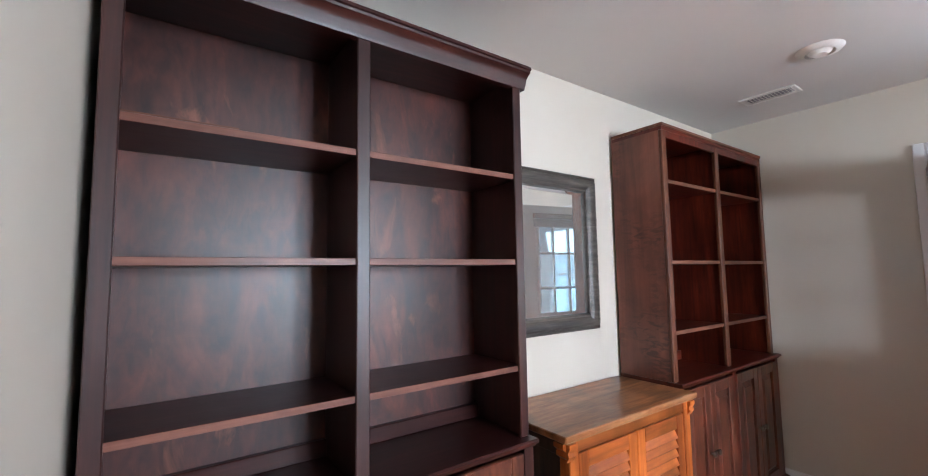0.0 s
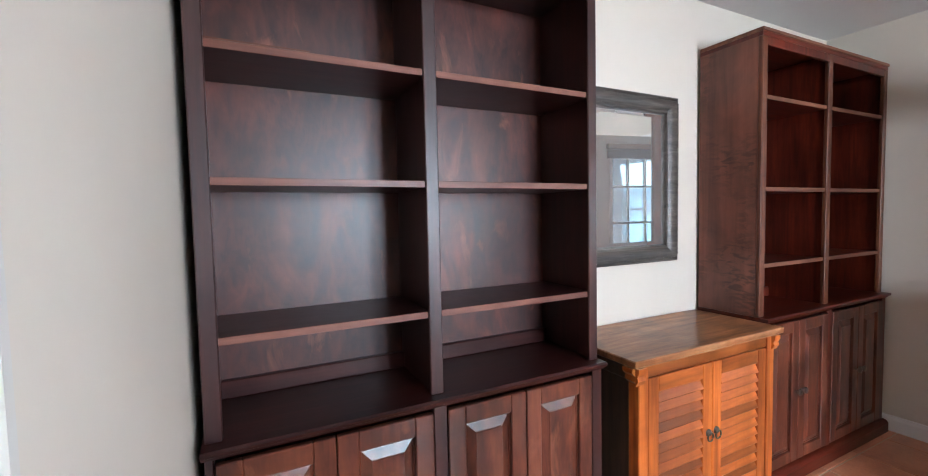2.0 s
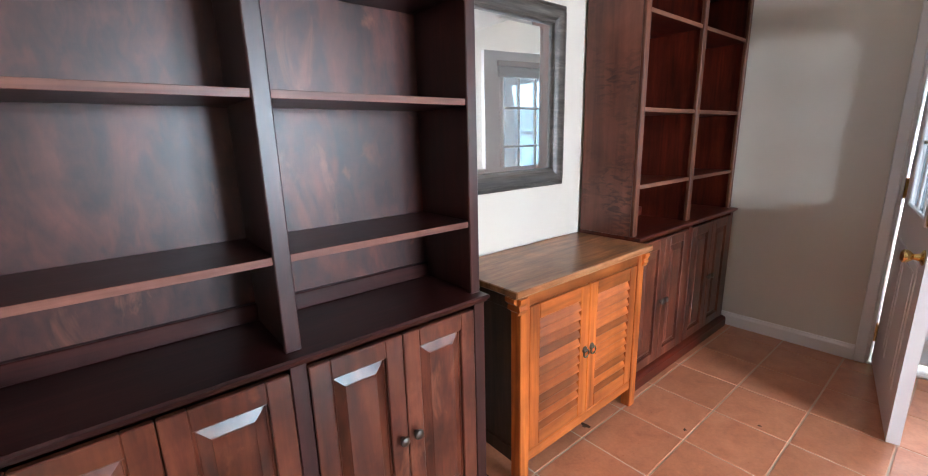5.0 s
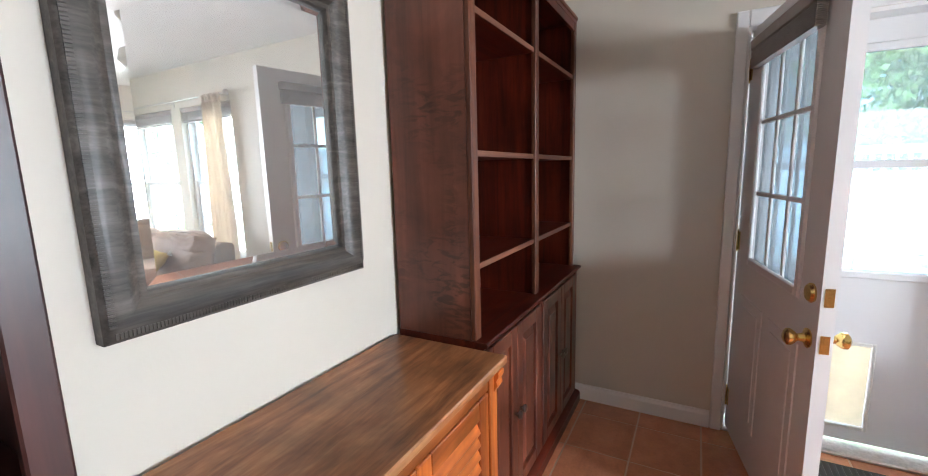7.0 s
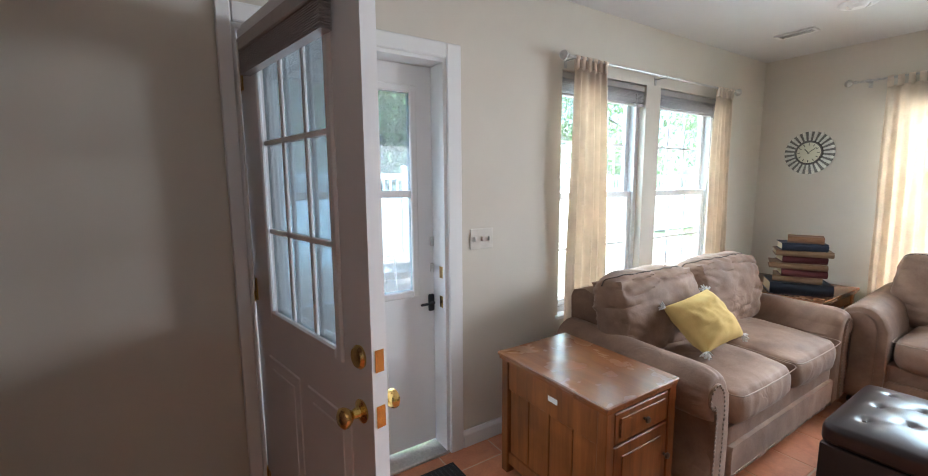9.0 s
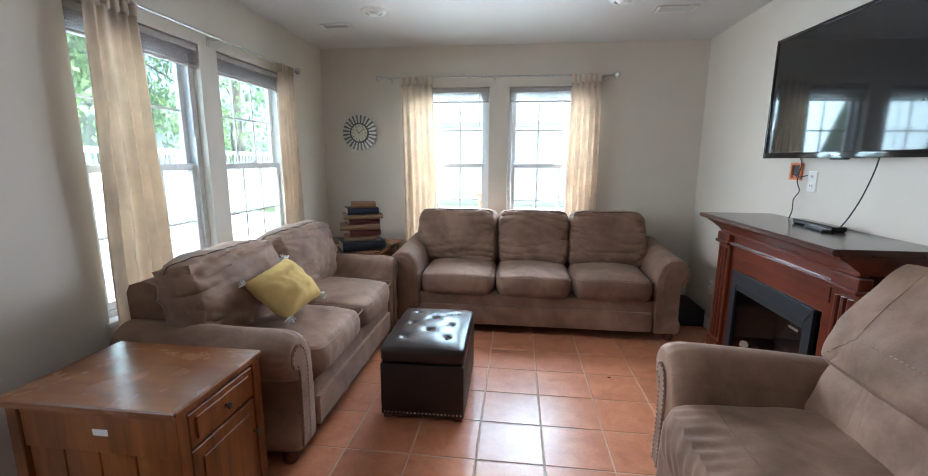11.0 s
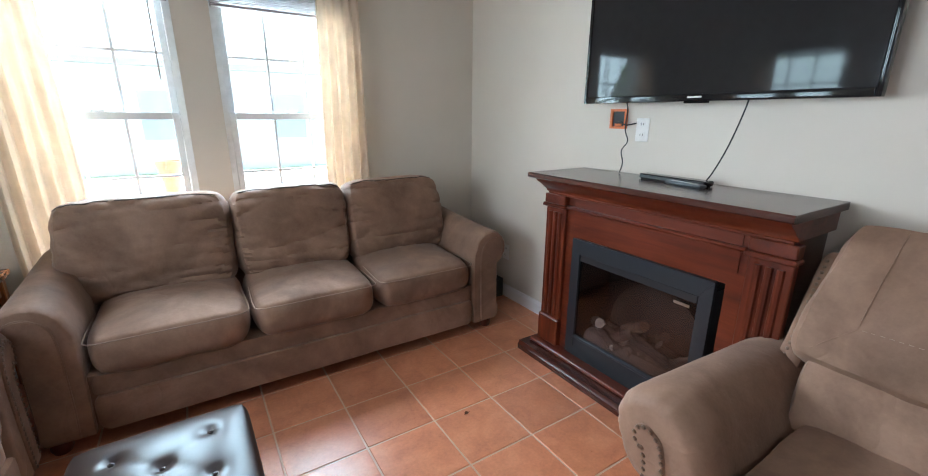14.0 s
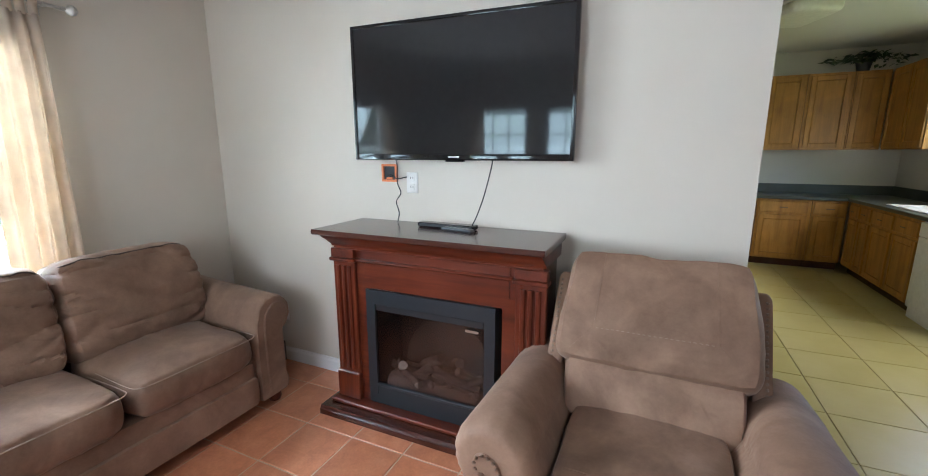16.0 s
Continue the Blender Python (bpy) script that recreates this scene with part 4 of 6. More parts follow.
for a0, a1, z, n in ((-mw + 0.014, mw - 0.014, mh - 0.014, 96), (-mw + 0.014, mw - 0.014, -mh + 0.014, 96)):
    for i in range(n):
        bmesh.ops.create_cube(beads, size=1, matrix=Matrix.Translation((a0 + (a1 - a0) * (i + 0.5) / n, -0.040, z)) @ Matrix.Diagonal((0.0045, 0.003, 0.012, 1)))
for x in (-mw + 0.014, mw - 0.014):
    for i in range(112):
        bmesh.ops.create_cube(beads, size=1, matrix=Matrix.Translation((x, -0.040, -mh + 0.03 + (2 * mh - 0.06) * (i + 0.5) / 112)) @ Matrix.Diagonal((0.012, 0.003, 0.0045, 1)))
tagged(part("carving", beads, M_FRAME, mir), kind="stuff")
iw, ih = mw - 0.083, mh - 0.083
rings = []
for ins, dep in ((0.0, 0.006), (0.0, 0.013), (0.022, 0.0165)):
    rings.append([(-iw + ins, -dep, -ih + ins), (iw - ins, -dep, -ih + ins), (iw - ins, -dep, ih - ins), (-iw + ins, -dep, ih - ins)])
part("mirror_glass", loft(rings), M_MIRROR, mir, "silver mirror glass", smooth=False)


# ---- upholstery ----
def scroll(aw, h, r, s):
    """The outline of a rolled arm seen from its front: (x, z), x outward times s."""
    cx, cz = aw - r, h - r
    pts = [(0.012, 0.075), (0.006, 0.2), (0.002, 0.3), (0.0, cz - 0.03)]
    for k in range(0, 46):
        a = radians(170 - k * 5.8)
        pts.append((cx + r * math.cos(a), cz + r * math.sin(a)))
    pts += [(cx + r * 0.02, cz - r * 1.0), (cx - r * 0.04, cz - r * 1.3), (cx - r * 0.08, 0.35), (cx + r * 0.04, 0.29), (aw - 0.085, 0.22), (aw - 0.045, 0.155), (aw - 0.045, 0.11), (aw - 0.065, 0.075)]
    return [(s * x, z) for x, z in pts]


def nail_line(points, r, way):
    """Small domed heads at the points."""
    bm = bmesh.new()
    q = Vector((0, 0, 1)).rotation_difference(Vector(way)).to_matrix().to_4x4()
    for p in points:
        m = Matrix.Translation(p) @ q
        rs = [[bm.verts.new(m @ Vector((rr * math.cos(k * math.pi / 3), rr * math.sin(k * math.pi / 3), zz))) for k in range(6)] for rr, zz in ((r, 0), (r * 0.75, r * 0.5))]
        tip = bm.verts.new(m @ Vector((0, 0, r * 0.7)))
        for i in range(6):
            bm.faces.new((rs[0][i], rs[0][(i + 1) % 6], rs[1][(i + 1) % 6], rs[1][i]))
            bm.faces.new((rs[1][i], rs[1][(i + 1) % 6], tip))
    return bm


def along(pts, step):
    """Points at even steps along a run of (x, z)."""
    out, left = [], 0.0
    for (x0, z0), (x1, z1) in zip(pts, pts[1:]):
        d = math.hypot(x1 - x0, z1 - z0)
        while left < d:
            out.append((x0 + (x1 - x0) * left / d, z0 + (z1 - z0) * left / d))
            left += step
        left -= d
    return out


def facing_outline(aw, h, r, s, head, neck):
    """The narrow hooked panel on an arm's front: (x, z) up the seat side, over the head and down the outer side."""
    cx, cz = aw - r, h - r
    spine = spline([(aw * 0.50, 0, 0.085), (aw * 0.47, 0, 0.20), (aw * 0.46, 0, cz - 0.10), (cx - 0.012, 0, cz - 0.015), (cx + 0.012, 0, cz + 0.004)], 26)
    up, down = [], []
    for i, p in enumerate(spine):
        d = (spine[min(i + 1, len(spine) - 1)] - spine[max(i - 1, 0)]).normalized()
        f = i / (len(spine) - 1)
        w = neck + (head - neck) * max(0.0, (f - 0.55) / 0.45) ** 1.5
        n = Vector((-d.z, 0, d.x))
        up.append((p.x + n.x * w, p.z + n.z * w))
        down.append((p.x - n.x * w, p.z - n.z * w))
    c, d = spine[-1], (spine[-1] - spine[-3]).normalized()
    a0 = math.atan2(d.x, -d.z)
    cap = [(c.x + head * math.cos(a0 - k * math.pi / 10), c.z + head * math.sin(a0 - k * math.pi / 10)) for k in range(1, 10)]
    return [(s * x, z) for x, z in up + cap + down[::-1]]


def rolled_arm(e, s, x_in, aw, h, r, y0, y1, rise=0.0, head=0.05, neck=0.034, pinch=0.34, deep=0.085, nails=True):
    """s: -1 or 1, the side; x_in: the seat-side face. The cover is gathered in pleats round the facing."""
    pr = scroll(aw, h, r, s)
    cx, cz = s * (aw - r), h - r

    def ring(y):
        u = min(1.0, max(0.0, (y - y0) / deep))
        g = 1 - pinch * (1 - math.sqrt(max(0.0, 1 - (1 - u) ** 2)))
        out = []
        for i, (x, z) in enumerate(pr):
            k = noise.noise(Vector((x * 5 + s, y * 7, z * 5))) * 0.006
            ang = math.atan2(z - cz, x - cx)
            pleat = 0.010 * (1 - u) ** 0.7 * u ** 0.35 * (noise.noise(Vector((ang * 5.5, s * 3.0, 0.7))) + 0.6 * noise.noise(Vector((ang * 11, s * 2.0, 3.3)))) if z > cz - r else 0.0
            if z < cz - r * 0.6:
                gx = 1 - (1 - g) * 0.75
                xx = cx * 0.62 + (x - cx * 0.62) * gx
                zz = z
            else:
                xx, zz = cx + (x - cx) * (g + pleat / r), cz + (z - cz) * (g + pleat / r)
            out.append((x_in + xx + k, y, max(0.075, zz + k * 0.6 + rise * max(0, (y - y0) / (y1 - y0)) ** 1.2)))
        return out
    ys = [y0 + deep * f for f in (0.0, 0.03, 0.08, 0.16, 0.28, 0.42, 0.58, 0.78, 1.0)] + [y0 + deep + (y1 - y0 - deep) * i / 10 for i in range(1, 11)]
    a = part("arm", loft([ring(y) for y in ys]), M_SUEDE, e)
    out = facing_outline(aw, h, r, s, head, neck)
    mx, mz = sum(p[0] for p in out) / len(out), sum(p[1] for p in out) / len(out)
    part("arm_facing", loft([[(x_in + x, y0 + 0.02, z) for x, z in out], [(x_in + x, y0 - 0.005, z) for x, z in out], [(x_in + x + (mx - x) * 0.06, y0 - 0.009, z + (mz - z) * 0.02) for x, z in out]]), M_SUEDE, a)
    if not nails:
        part("piping", tube([(x_in + x, y0 - 0.005, z) for x, z in out], 0.003, 6), M_SUEDE, a)
        return a
    inner = [(x_in + x + (mx - x) * (0.16 if z < cz - 0.1 else 0.10), z + (mz - z) * 0.03) for x, z in out]
    part("nailhead_trim", nail_line([(x, y0 - 0.0085, z) for x, z in along(inner, 0.0215)], 0.0075, (0, -1, 0)), M_NAIL, a, "antique brass nailhead trim")
    return a


def seat_cushion(e, x0, x1, y0, y1, z0, z1, seed, name="seat_cushion", wrinkle=0.007, corded=True):
    bm = cushion(x1 - x0, y1 - y0, z1 - z0, (6.5, 5.5, 3.2), 28, wrinkle, seed, 0.036)
    for v in bm.verts:
        f = max(0.0, -v.co.y / (y1 - y0) * 2 - 0.55) / 0.45
        v.co.y += f * 0.006 * noise.noise(Vector((v.co.x * 26, v.co.z * 4, seed)))
        v.co.z += f * 0.003 * noise.noise(Vector((v.co.x * 30, v.co.y * 6, seed + 2)))
    c = part(name, moved(bm, pose((x0 + x1) / 2, (y0 + y1) / 2, (z0 + z1) / 2, 2, 0, 0)), M_SUEDE, e)
    for z, dy in ((z1 - 0.018, 0.004),) if corded else ():
        run = spline([(x0 + 0.012, y1 - 0.3, z + 0.006), (x0 + 0.006, y0 + 0.08, z), (x0 + 0.022, y0 + 0.012, z), (x0 + 0.1, y0 + dy - 0.006, z), ((x0 + x1) / 2, y0 - 0.008, z + 0.002), (x1 - 0.1, y0 + dy - 0.006, z), (x1 - 0.022, y0 + 0.012, z), (x1 - 0.006, y0 + 0.08, z), (x1 - 0.012, y1 - 0.3, z + 0.006)], 40)
        part("piping", tube(run, 0.0026, 6), M_PIPING, c, "pale corded piping")
    return c


def crease(p, seed, slant):
    """Depth of soft folds that run mostly along x."""
    w = noise.noise(Vector((p.x * 2.2, p.z * 3, seed))) * 0.5
    a = noise.noise(Vector(((p.x + slant * p.z) * 3.2 + seed, (p.z + w * 0.12) * 15, seed * 1.3)))
    b = noise.noise(Vector((p.x * 7 + seed, (p.z - slant * p.x) * 24, seed * 2.1)))
    return -(1 - abs(a)) ** 7 - 0.5 * (1 - abs(b)) ** 9


def back_cushion(e, x0, x1, y, z0, z1, t, lean, seed, puff=0.02, k=(6.5, 2.6, 5), folds=0.012):
    bm = cushion(x1 - x0, t, z1 - z0, k, 36, 0.012, seed)
    h = z1 - z0
    for v in bm.verts:
        f = (v.co.z / h + 0.5)
        edge = min(1.0, max(abs(v.co.x) / (x1 - x0) * 2, abs(v.co.z) / h * 2))
        if v.co.y < 0.3 * t:
            v.co.y -= folds * crease(v.co, seed, 0.5 if v.co.x > 0 else -0.5) * (0.25 + 0.75 * edge ** 2)
        v.co.y -= puff * math.sin(math.pi * min(1, max(0, f)))
        if v.co.z > 0.30 * h:
            v.co.y += 0.02 * ((v.co.z / h - 0.30) / 0.2)
    place = pose((x0 + x1) / 2, y, (z0 + z1) / 2, -lean, 0, 0)
    front = [v.co.copy() for v in bm.verts if v.co.y < 0.1 * t and v.co.z > 0]
    run = []
    for i in range(17):
        u = (i / 8 - 1) * (x1 - x0) * 0.47
        zz = h * (0.455 - 0.05 * abs(i / 8 - 1) ** 6)
        near = min(front, key=lambda p: (p.x - u) ** 2 + (p.z - zz) ** 2)
        run.append(place @ Vector((u, near.y - 0.001, near.z)))
    c = part("back_cushion", moved(bm, place), M_SUEDE, e)
    part("piping", tube(spline(run, 60), 0.0042, 6), M_WELT_SHADE, c, "corded welt darkened with seam shade")
    return c


def bun_foot(e, x, y):
    part("foot", moved(lathe([(0.0, 0.0), (0.03, 0.0), (0.038, 0.02), (0.036, 0.045), (0.026, 0.06), (0.032, 0.07), (0.034, 0.082), (0.0, 0.082)], 18), pose(x, y, 0)), M_CHERRY_Z, e, "turned dark wooden foot")


def soft_rail(x0, x1, y, z0, z1, t, seed):
    """An upholstered band with vertical gathers."""
    bm = cushion(x1 - x0, t, z1 - z0, (30, 4, 6), 30, 0.003, seed)
    for v in bm.verts:
        v.co.y += 0.005 * noise.noise(Vector((v.co.x * 22, v.co.z * 3, seed)))
    return moved(bm, pose((x0 + x1) / 2, y, (z0 + z1) / 2))


def settee(name, label, seats, seat_w, x, y, rz, depth=0.86, aw=0.245, arm_h=0.655, back_h=0.975, rise=0.045, k_back=(6.5, 2.6, 5), folds=0.026, ext=(0.10, 0.10)):
    e = thing(name, x, y, 0, rz, label, "sofa")
    W = seats * seat_w
    x0 = -W / 2
    part("base", box(x0 - 0.02, -x0 + 0.02, 0.03, depth - 0.02, 0.075, 0.33, 0.012, 2), M_SUEDE, e)
    part("base_rail", soft_rail(x0, -x0, 0.028, 0.08, 0.238, 0.056, seats), M_SUEDE, e)
    part("base_band", soft_rail(x0, -x0, 0.044, 0.232, 0.328, 0.05, seats + 5), M_SUEDE, e)
    if seats < 3:
        part("nailhead_trim", nail_line([(x0 + 0.012 + i * 0.0215, 0.001, 0.094) for i in range(int((W - 0.02) / 0.0215))], 0.0072, (0, -1, 0)), M_NAIL, e, "antique brass nailhead trim")
    part("back_frame", prism([(depth - 0.26, 0.30), (depth - 0.20, 0.76), (depth - 0.17, 0.81), (depth - 0.11, 0.83), (depth - 0.03, 0.81), (depth, 0.75), (depth, 0.075), (depth - 0.10, 0.075)], x0 - aw * 0.35, -x0 + aw * 0.35, "x"), M_SUEDE, e)
    for s in (-1, 1):
        if seats < 3:
            rolled_arm(e, s, s * W / 2, aw, arm_h, 0.115, 0.005, depth - 0.06, rise, 0.058, 0.036)
        else:
            rolled_arm(e, s, s * W / 2, aw, arm_h, 0.115, 0.005, depth - 0.06, rise, 0.07, 0.06, 0.12, 0.045, False)
        bun_foot(e, s * (W / 2 + aw * 0.58), 0.075)
        bun_foot(e, s * (W / 2 + aw * 0.45), depth - 0.09)
    for k in range(seats):
        a = x0 + k * seat_w
        seat_cushion(e, a + 0.004, a + seat_w - 0.004, -0.025, depth - 0.27, 0.325, 0.505, k + seats)
        back_cushion(e, a - 0.006 - (ext[0] if k == 0 else 0), a + seat_w + 0.006 + (ext[1] if k == seats - 1 else 0), depth - 0.305, 0.46, back_h, 0.25, 11, k + 3 * seats, 0.02, k_back, folds)
    return e


settee("sofa", "brown microsuede three-seat sofa with rolled arms and bun feet", 3, 0.622, 1.728, -4.385, 180, 0.86, 0.25, 0.67, ext=(0.12, 0.04))
settee("loveseat", "brown microsuede loveseat with rolled arms and sagging cushions", 2, 0.625, 2.835, -3.535, -90, 0.90, 0.265, 0.645, 0.95, 0.01, (4.2, 2.4, 3.8), 0.024, (0.17, 0.17))

rec = thing("recliner", 1.235, -2.415, 0, 90, "brown microsuede recliner with rolled arms and nailhead wings", "armchair")
part("base", box(-0.29, 0.29, 0.05, 0.82, 0.06, 0.30, 0.015, 2), M_SUEDE, rec)
for s in (-1, 1):
    rolled_arm(rec, s, s * 0.275, 0.30, 0.652, 0.135, -0.005, 0.80, -0.05, 0.036, 0.030)
    bun_foot(rec, s * 0.40, 0.11)
    bun_foot(rec, s * 0.40, 0.72)
part("footrest", soft_rail(-0.275, 0.275, 0.02, 0.09, 0.40, 0.15, 9), M_SUEDE, rec)
sc = cushion(0.565, 0.68, 0.25, (7, 3.4, 2.5), 44, 0.008, 14, 0.010)
for v in sc.verts:
    f = min(1.0, max(0.0, -v.co.y / 0.34 - 0.30) / 0.45)
    fan = (v.co.x + 0.05 * math.sin(v.co.z * 9)) * 92 + 2.2 * noise.noise(Vector((v.co.x * 6, v.co.y * 3, 7.7)))
    d = f * (0.0042 * math.sin(fan * 1.25) * (0.6 + 0.8 * noise.noise(Vector((v.co.x * 9, v.co.z * 4, 4.4)))) + 0.005 * noise.noise(Vector((v.co.x * 18, v.co.z * 5, 1.4))))
    v.co.y += d
    v.co.z += d * 0.9
top_line = [v.co.copy() for v in sc.verts if v.co.z > 0.02]
place = pose(0, 0.265, 0.372, 2, 0, 0)


def on_seat(x, y):
    """The seat's upper surface over (x, y) of its own plane."""
    near = min(top_line, key=lambda c: (c.x - x) ** 2 + (c.y - y) ** 2)
    return place @ Vector((x, y, near.z + 0.0005))


seam = [on_seat(-0.255 + i * 0.034, -0.145 - 0.012 * math.sin(math.pi * i / 15)) for i in range(16)]
st = part("seat_cushion", moved(sc, place), M_SUEDE, rec)
part("seam", tube(spline(seam, 36), 0.0024, 6), M_SUEDE, st)
part("lumbar_cushion", moved(cushion(0.64, 0.22, 0.29, (10, 3, 4), 24, 0.010, 23), pose(0, 0.605, 0.55, -22, 0, 0)), M_SUEDE, rec)
HBH = 0.47
hb = cushion(0.745, 0.21, HBH, (9, 2.8, 7), 36, 0.010, 31)
for v in hb.verts:
    f = min(1, max(0, v.co.z / HBH + 0.5))
    if v.co.y < 0:
        v.co.y += 0.0025 * noise.noise(v.co * 14)
        v.co.y *= 0.62 + 0.38 * min(1.0, (f / 0.34)) ** 0.7
    v.co.y -= 0.018 * math.sin(math.pi * f)
    v.co.x *= 1.0 - 0.10 * f + 0.012 * noise.noise(Vector((0, 0, v.co.z * 9)))
    v.co.z += 0.008 * noise.noise(Vector((v.co.x * 5, 3.1, 0)))
mh_ = pose(0, 0.695, 0.82, -33, 0, 0)
head = part("head_cushion", moved(hb, mh_), M_SUEDE, rec, "stitched pillow back")


def on_head(x, z):
    """The point of the pillow's front over (x, z) of its own plane."""
    near = min(head_front, key=lambda c: (c.x - x) ** 2 + (c.z - z) ** 2)
    return mh_ @ Vector((x, near.y - 0.0005, z))


inv = mh_.inverted()
head_front = [c for c in (inv @ v.co for v in head.data.vertices) if c.y < 0.0]
for s in (-1, 1):
    for ends in (((0.20, 0.21), (0.215, -0.10)), ((0.215, -0.10), (0.30, -0.19))):
        (xa, za), (xb, zb_) = ends
        run = [on_head(s * (xa + (xb - xa) * i / 16), za + (zb_ - za) * i / 16) for i in range(17)]
        part("stitching", tube(spline(run[::2], 24), 0.0014, 5), M_SUEDE, head)
for i in range(22):
    xa = -0.205 + i * 0.0187
    part("stitch", tube([on_head(xa, -0.10), on_head(xa + 0.010, -0.10)], 0.0013, 5), M_PIPING, head)
part("back_frame", moved(cushion(0.70, 0.13, 0.62, (8, 4, 6), 12, 0.006, 41), pose(0, 0.79, 0.72, -30, 0, 0)), M_SUEDE, rec)
for s in (-1, 1):
    m = pose(s * 0.378, 0.785, 0.68, -31, 0, 0)
    wing = part("wing", moved(cushion(0.07, 0.19, 0.50, (4, 5, 7), 14, 0.004, 43 + s), m), M_SUEDE, rec)
    part("nailhead_trim", nail_line([m @ Vector((s * 0.012, -0.0945, -0.21 + k * 0.0215)) for k in range(20)], 0.0062, m.to_3x3() @ Vector((0, -1, 0))), M_NAIL, wing, "antique brass nailhead trim")

# ---- yellow pillow on the loveseat ----
pil = thing("throw_pillow", 3.09, -3.50, 0.70, 0, "mustard yellow throw pillow with white yarn tassels", "pillow")
pu, pv = Vector((-0.025, -0.364, 0.042)).normalized(), Vector((0.195, -0.094, 0.19))
pn = pu.cross(pv).normalized()
pm = Matrix((pu, pn.cross(pu), pn)).transposed().to_4x4()
pil.matrix_basis = Matrix.Translation((3.15, -3.23, 0.695)) @ pm
PX, PY, PT = 0.178, 0.150, 0.085
pb = bmesh.new()
bmesh.ops.create_cube(pb, size=2)
bmesh.ops.subdivide_edges(pb, edges=pb.edges[:], cuts=26, use_grid_fill=True)
for v in pb.verts:
    u, w, n_ = v.co
    full = max(0.0, (1 - abs(u) ** 3.2) * (1 - abs(w) ** 3.2)) ** 0.55
    wr = noise.noise(Vector((u * 2.2, w * 2.2, 5.1 + n_))) * 0.014 + noise.noise(Vector((u * 5, w * 5, 2.2 + n_))) * 0.008
    v.co = Vector((PX * u * (1 - 0.05 * (1 - w * w)), PY * w * (1 - 0.05 * (1 - u * u)), (PT * n_ * full + wr * full) + 0.004 * n_ + 0.012 * u * w))
part("cover", pb, M_YELLOW, pil)
for sx in (-1, 1):
    for sy in (-1, 1):
        tb = bmesh.new()
        for k in range(22):
            a, t_ = 2 * math.pi * k / 22, random.uniform(0.026, 0.046)
            d = Vector((sx * 0.7 + 0.6 * math.cos(a), sy * 0.7 + 0.6 * math.sin(a), 0.5 * math.sin(3 * a))).normalized()
            p = Vector((sx * (PX - 0.012), sy * (PY - 0.01), 0.012 * sx * sy))
            tb = joined(tb, tube([p, p + d * t_ * 0.5, p + d * t_ + Vector((0, 0, -0.004))], 0.003, 5))
        part("tassel", tb, M_WHITEYARN, pil, "white yarn tassel")

# ---- ottoman ----
ott = thing("ottoman", 2.368, -3.46, 0, 0.8, "black-brown leather storage ottoman with tufted lid and nailheads", "ottoman")
ow, od = 0.228, 0.318
part("body", box(-ow, ow, -od, od, 0.025, 0.325, 0.008, 2), M_LEATHER_SIDE, ott)
lid = bmesh.new()
bmesh.ops.create_cube(lid, size=2)
bmesh.ops.subdivide_edges(lid, edges=lid.edges[:], cuts=40, use_grid_fill=True)
buttons = [(-0.12, -0.19), (0.12, -0.19), (0.0, -0.095), (-0.12, 0.0), (0.12, 0.0), (0.0, 0.095), (-0.12, 0.19), (0.12, 0.19)]
for v in lid.verts:
    p = v.co.copy()
    e_ = (abs(p.x) ** 14 + abs(p.y) ** 14 + abs(p.z) ** 5) ** (-1 / 14)
    p *= max(e_, 0.93)
    q = Vector((p.x * (ow + 0.006), p.y * (od + 0.006), 0.372 + p.z * 0.043))
    if p.z > 0.3:
        q.z += 0.028 * max(0, 1 - p.x ** 4) * max(0, 1 - p.y ** 4)
        for bx_, by_ in buttons:
            d = math.hypot(q.x - bx_, q.y - by_)
            q.z -= 0.012 * math.exp(-(d / 0.017) ** 2) + 0.004 * math.exp(-(d / 0.045) ** 2)
        for (ax, ay), (cx_, cy_) in itertools.combinations(buttons, 2):
            L2_ = (cx_ - ax) ** 2 + (cy_ - ay) ** 2
            t_ = max(0, min(1, ((q.x - ax) * (cx_ - ax) + (q.y - ay) * (cy_ - ay)) / L2_))
            d = math.hypot(q.x - ax - t_ * (cx_ - ax), q.y - ay - t_ * (cy_ - ay))
            if L2_ < 0.03:
                q.z -= 0.0022 * math.exp(-(d / 0.008) ** 2)
    v.co = q
ld = part("lid", lid, M_LEATHER, ott, "button-tufted leather lid")
for bx_, by_ in buttons:
    part("button", moved(lathe([(0.010, 0), (0.0085, 0.004), (0.004, 0.0065), (0.0, 0.007)], 12), pose(bx_, by_, 0.4235)), M_BUTTON, ld)
heads = []
for k in range(21):
    heads.append((-ow + 0.015 + k * 0.021, -od, 0.045))
part("nailhead_trim", nail_line(heads, 0.007, (0, -1, 0)), M_CHROME, ott, "bright steel nailheads")
part("nailhead_trim", nail_line([(-ow + 0.015 + k * 0.021, od, 0.045) for k in range(21)], 0.007, (0, 1, 0)), M_CHROME, ott, "bright steel nailheads")
for s in (-1, 1):
    part("nailhead_trim", nail_line([(s * ow, -od + 0.012 + k * 0.021, 0.045) for k in range(30)], 0.007, (s, 0, 0)), M_CHROME, ott, "bright steel nailheads")
    for u in (-1, 1):
        part("foot", box(s * (ow - 0.03) - 0.022, s * (ow - 0.03) + 0.022, u * (od - 0.03) - 0.022, u * (od - 0.03) + 0.022, 0, 0.03, 0.004), M_CHERRY_Z, ott)

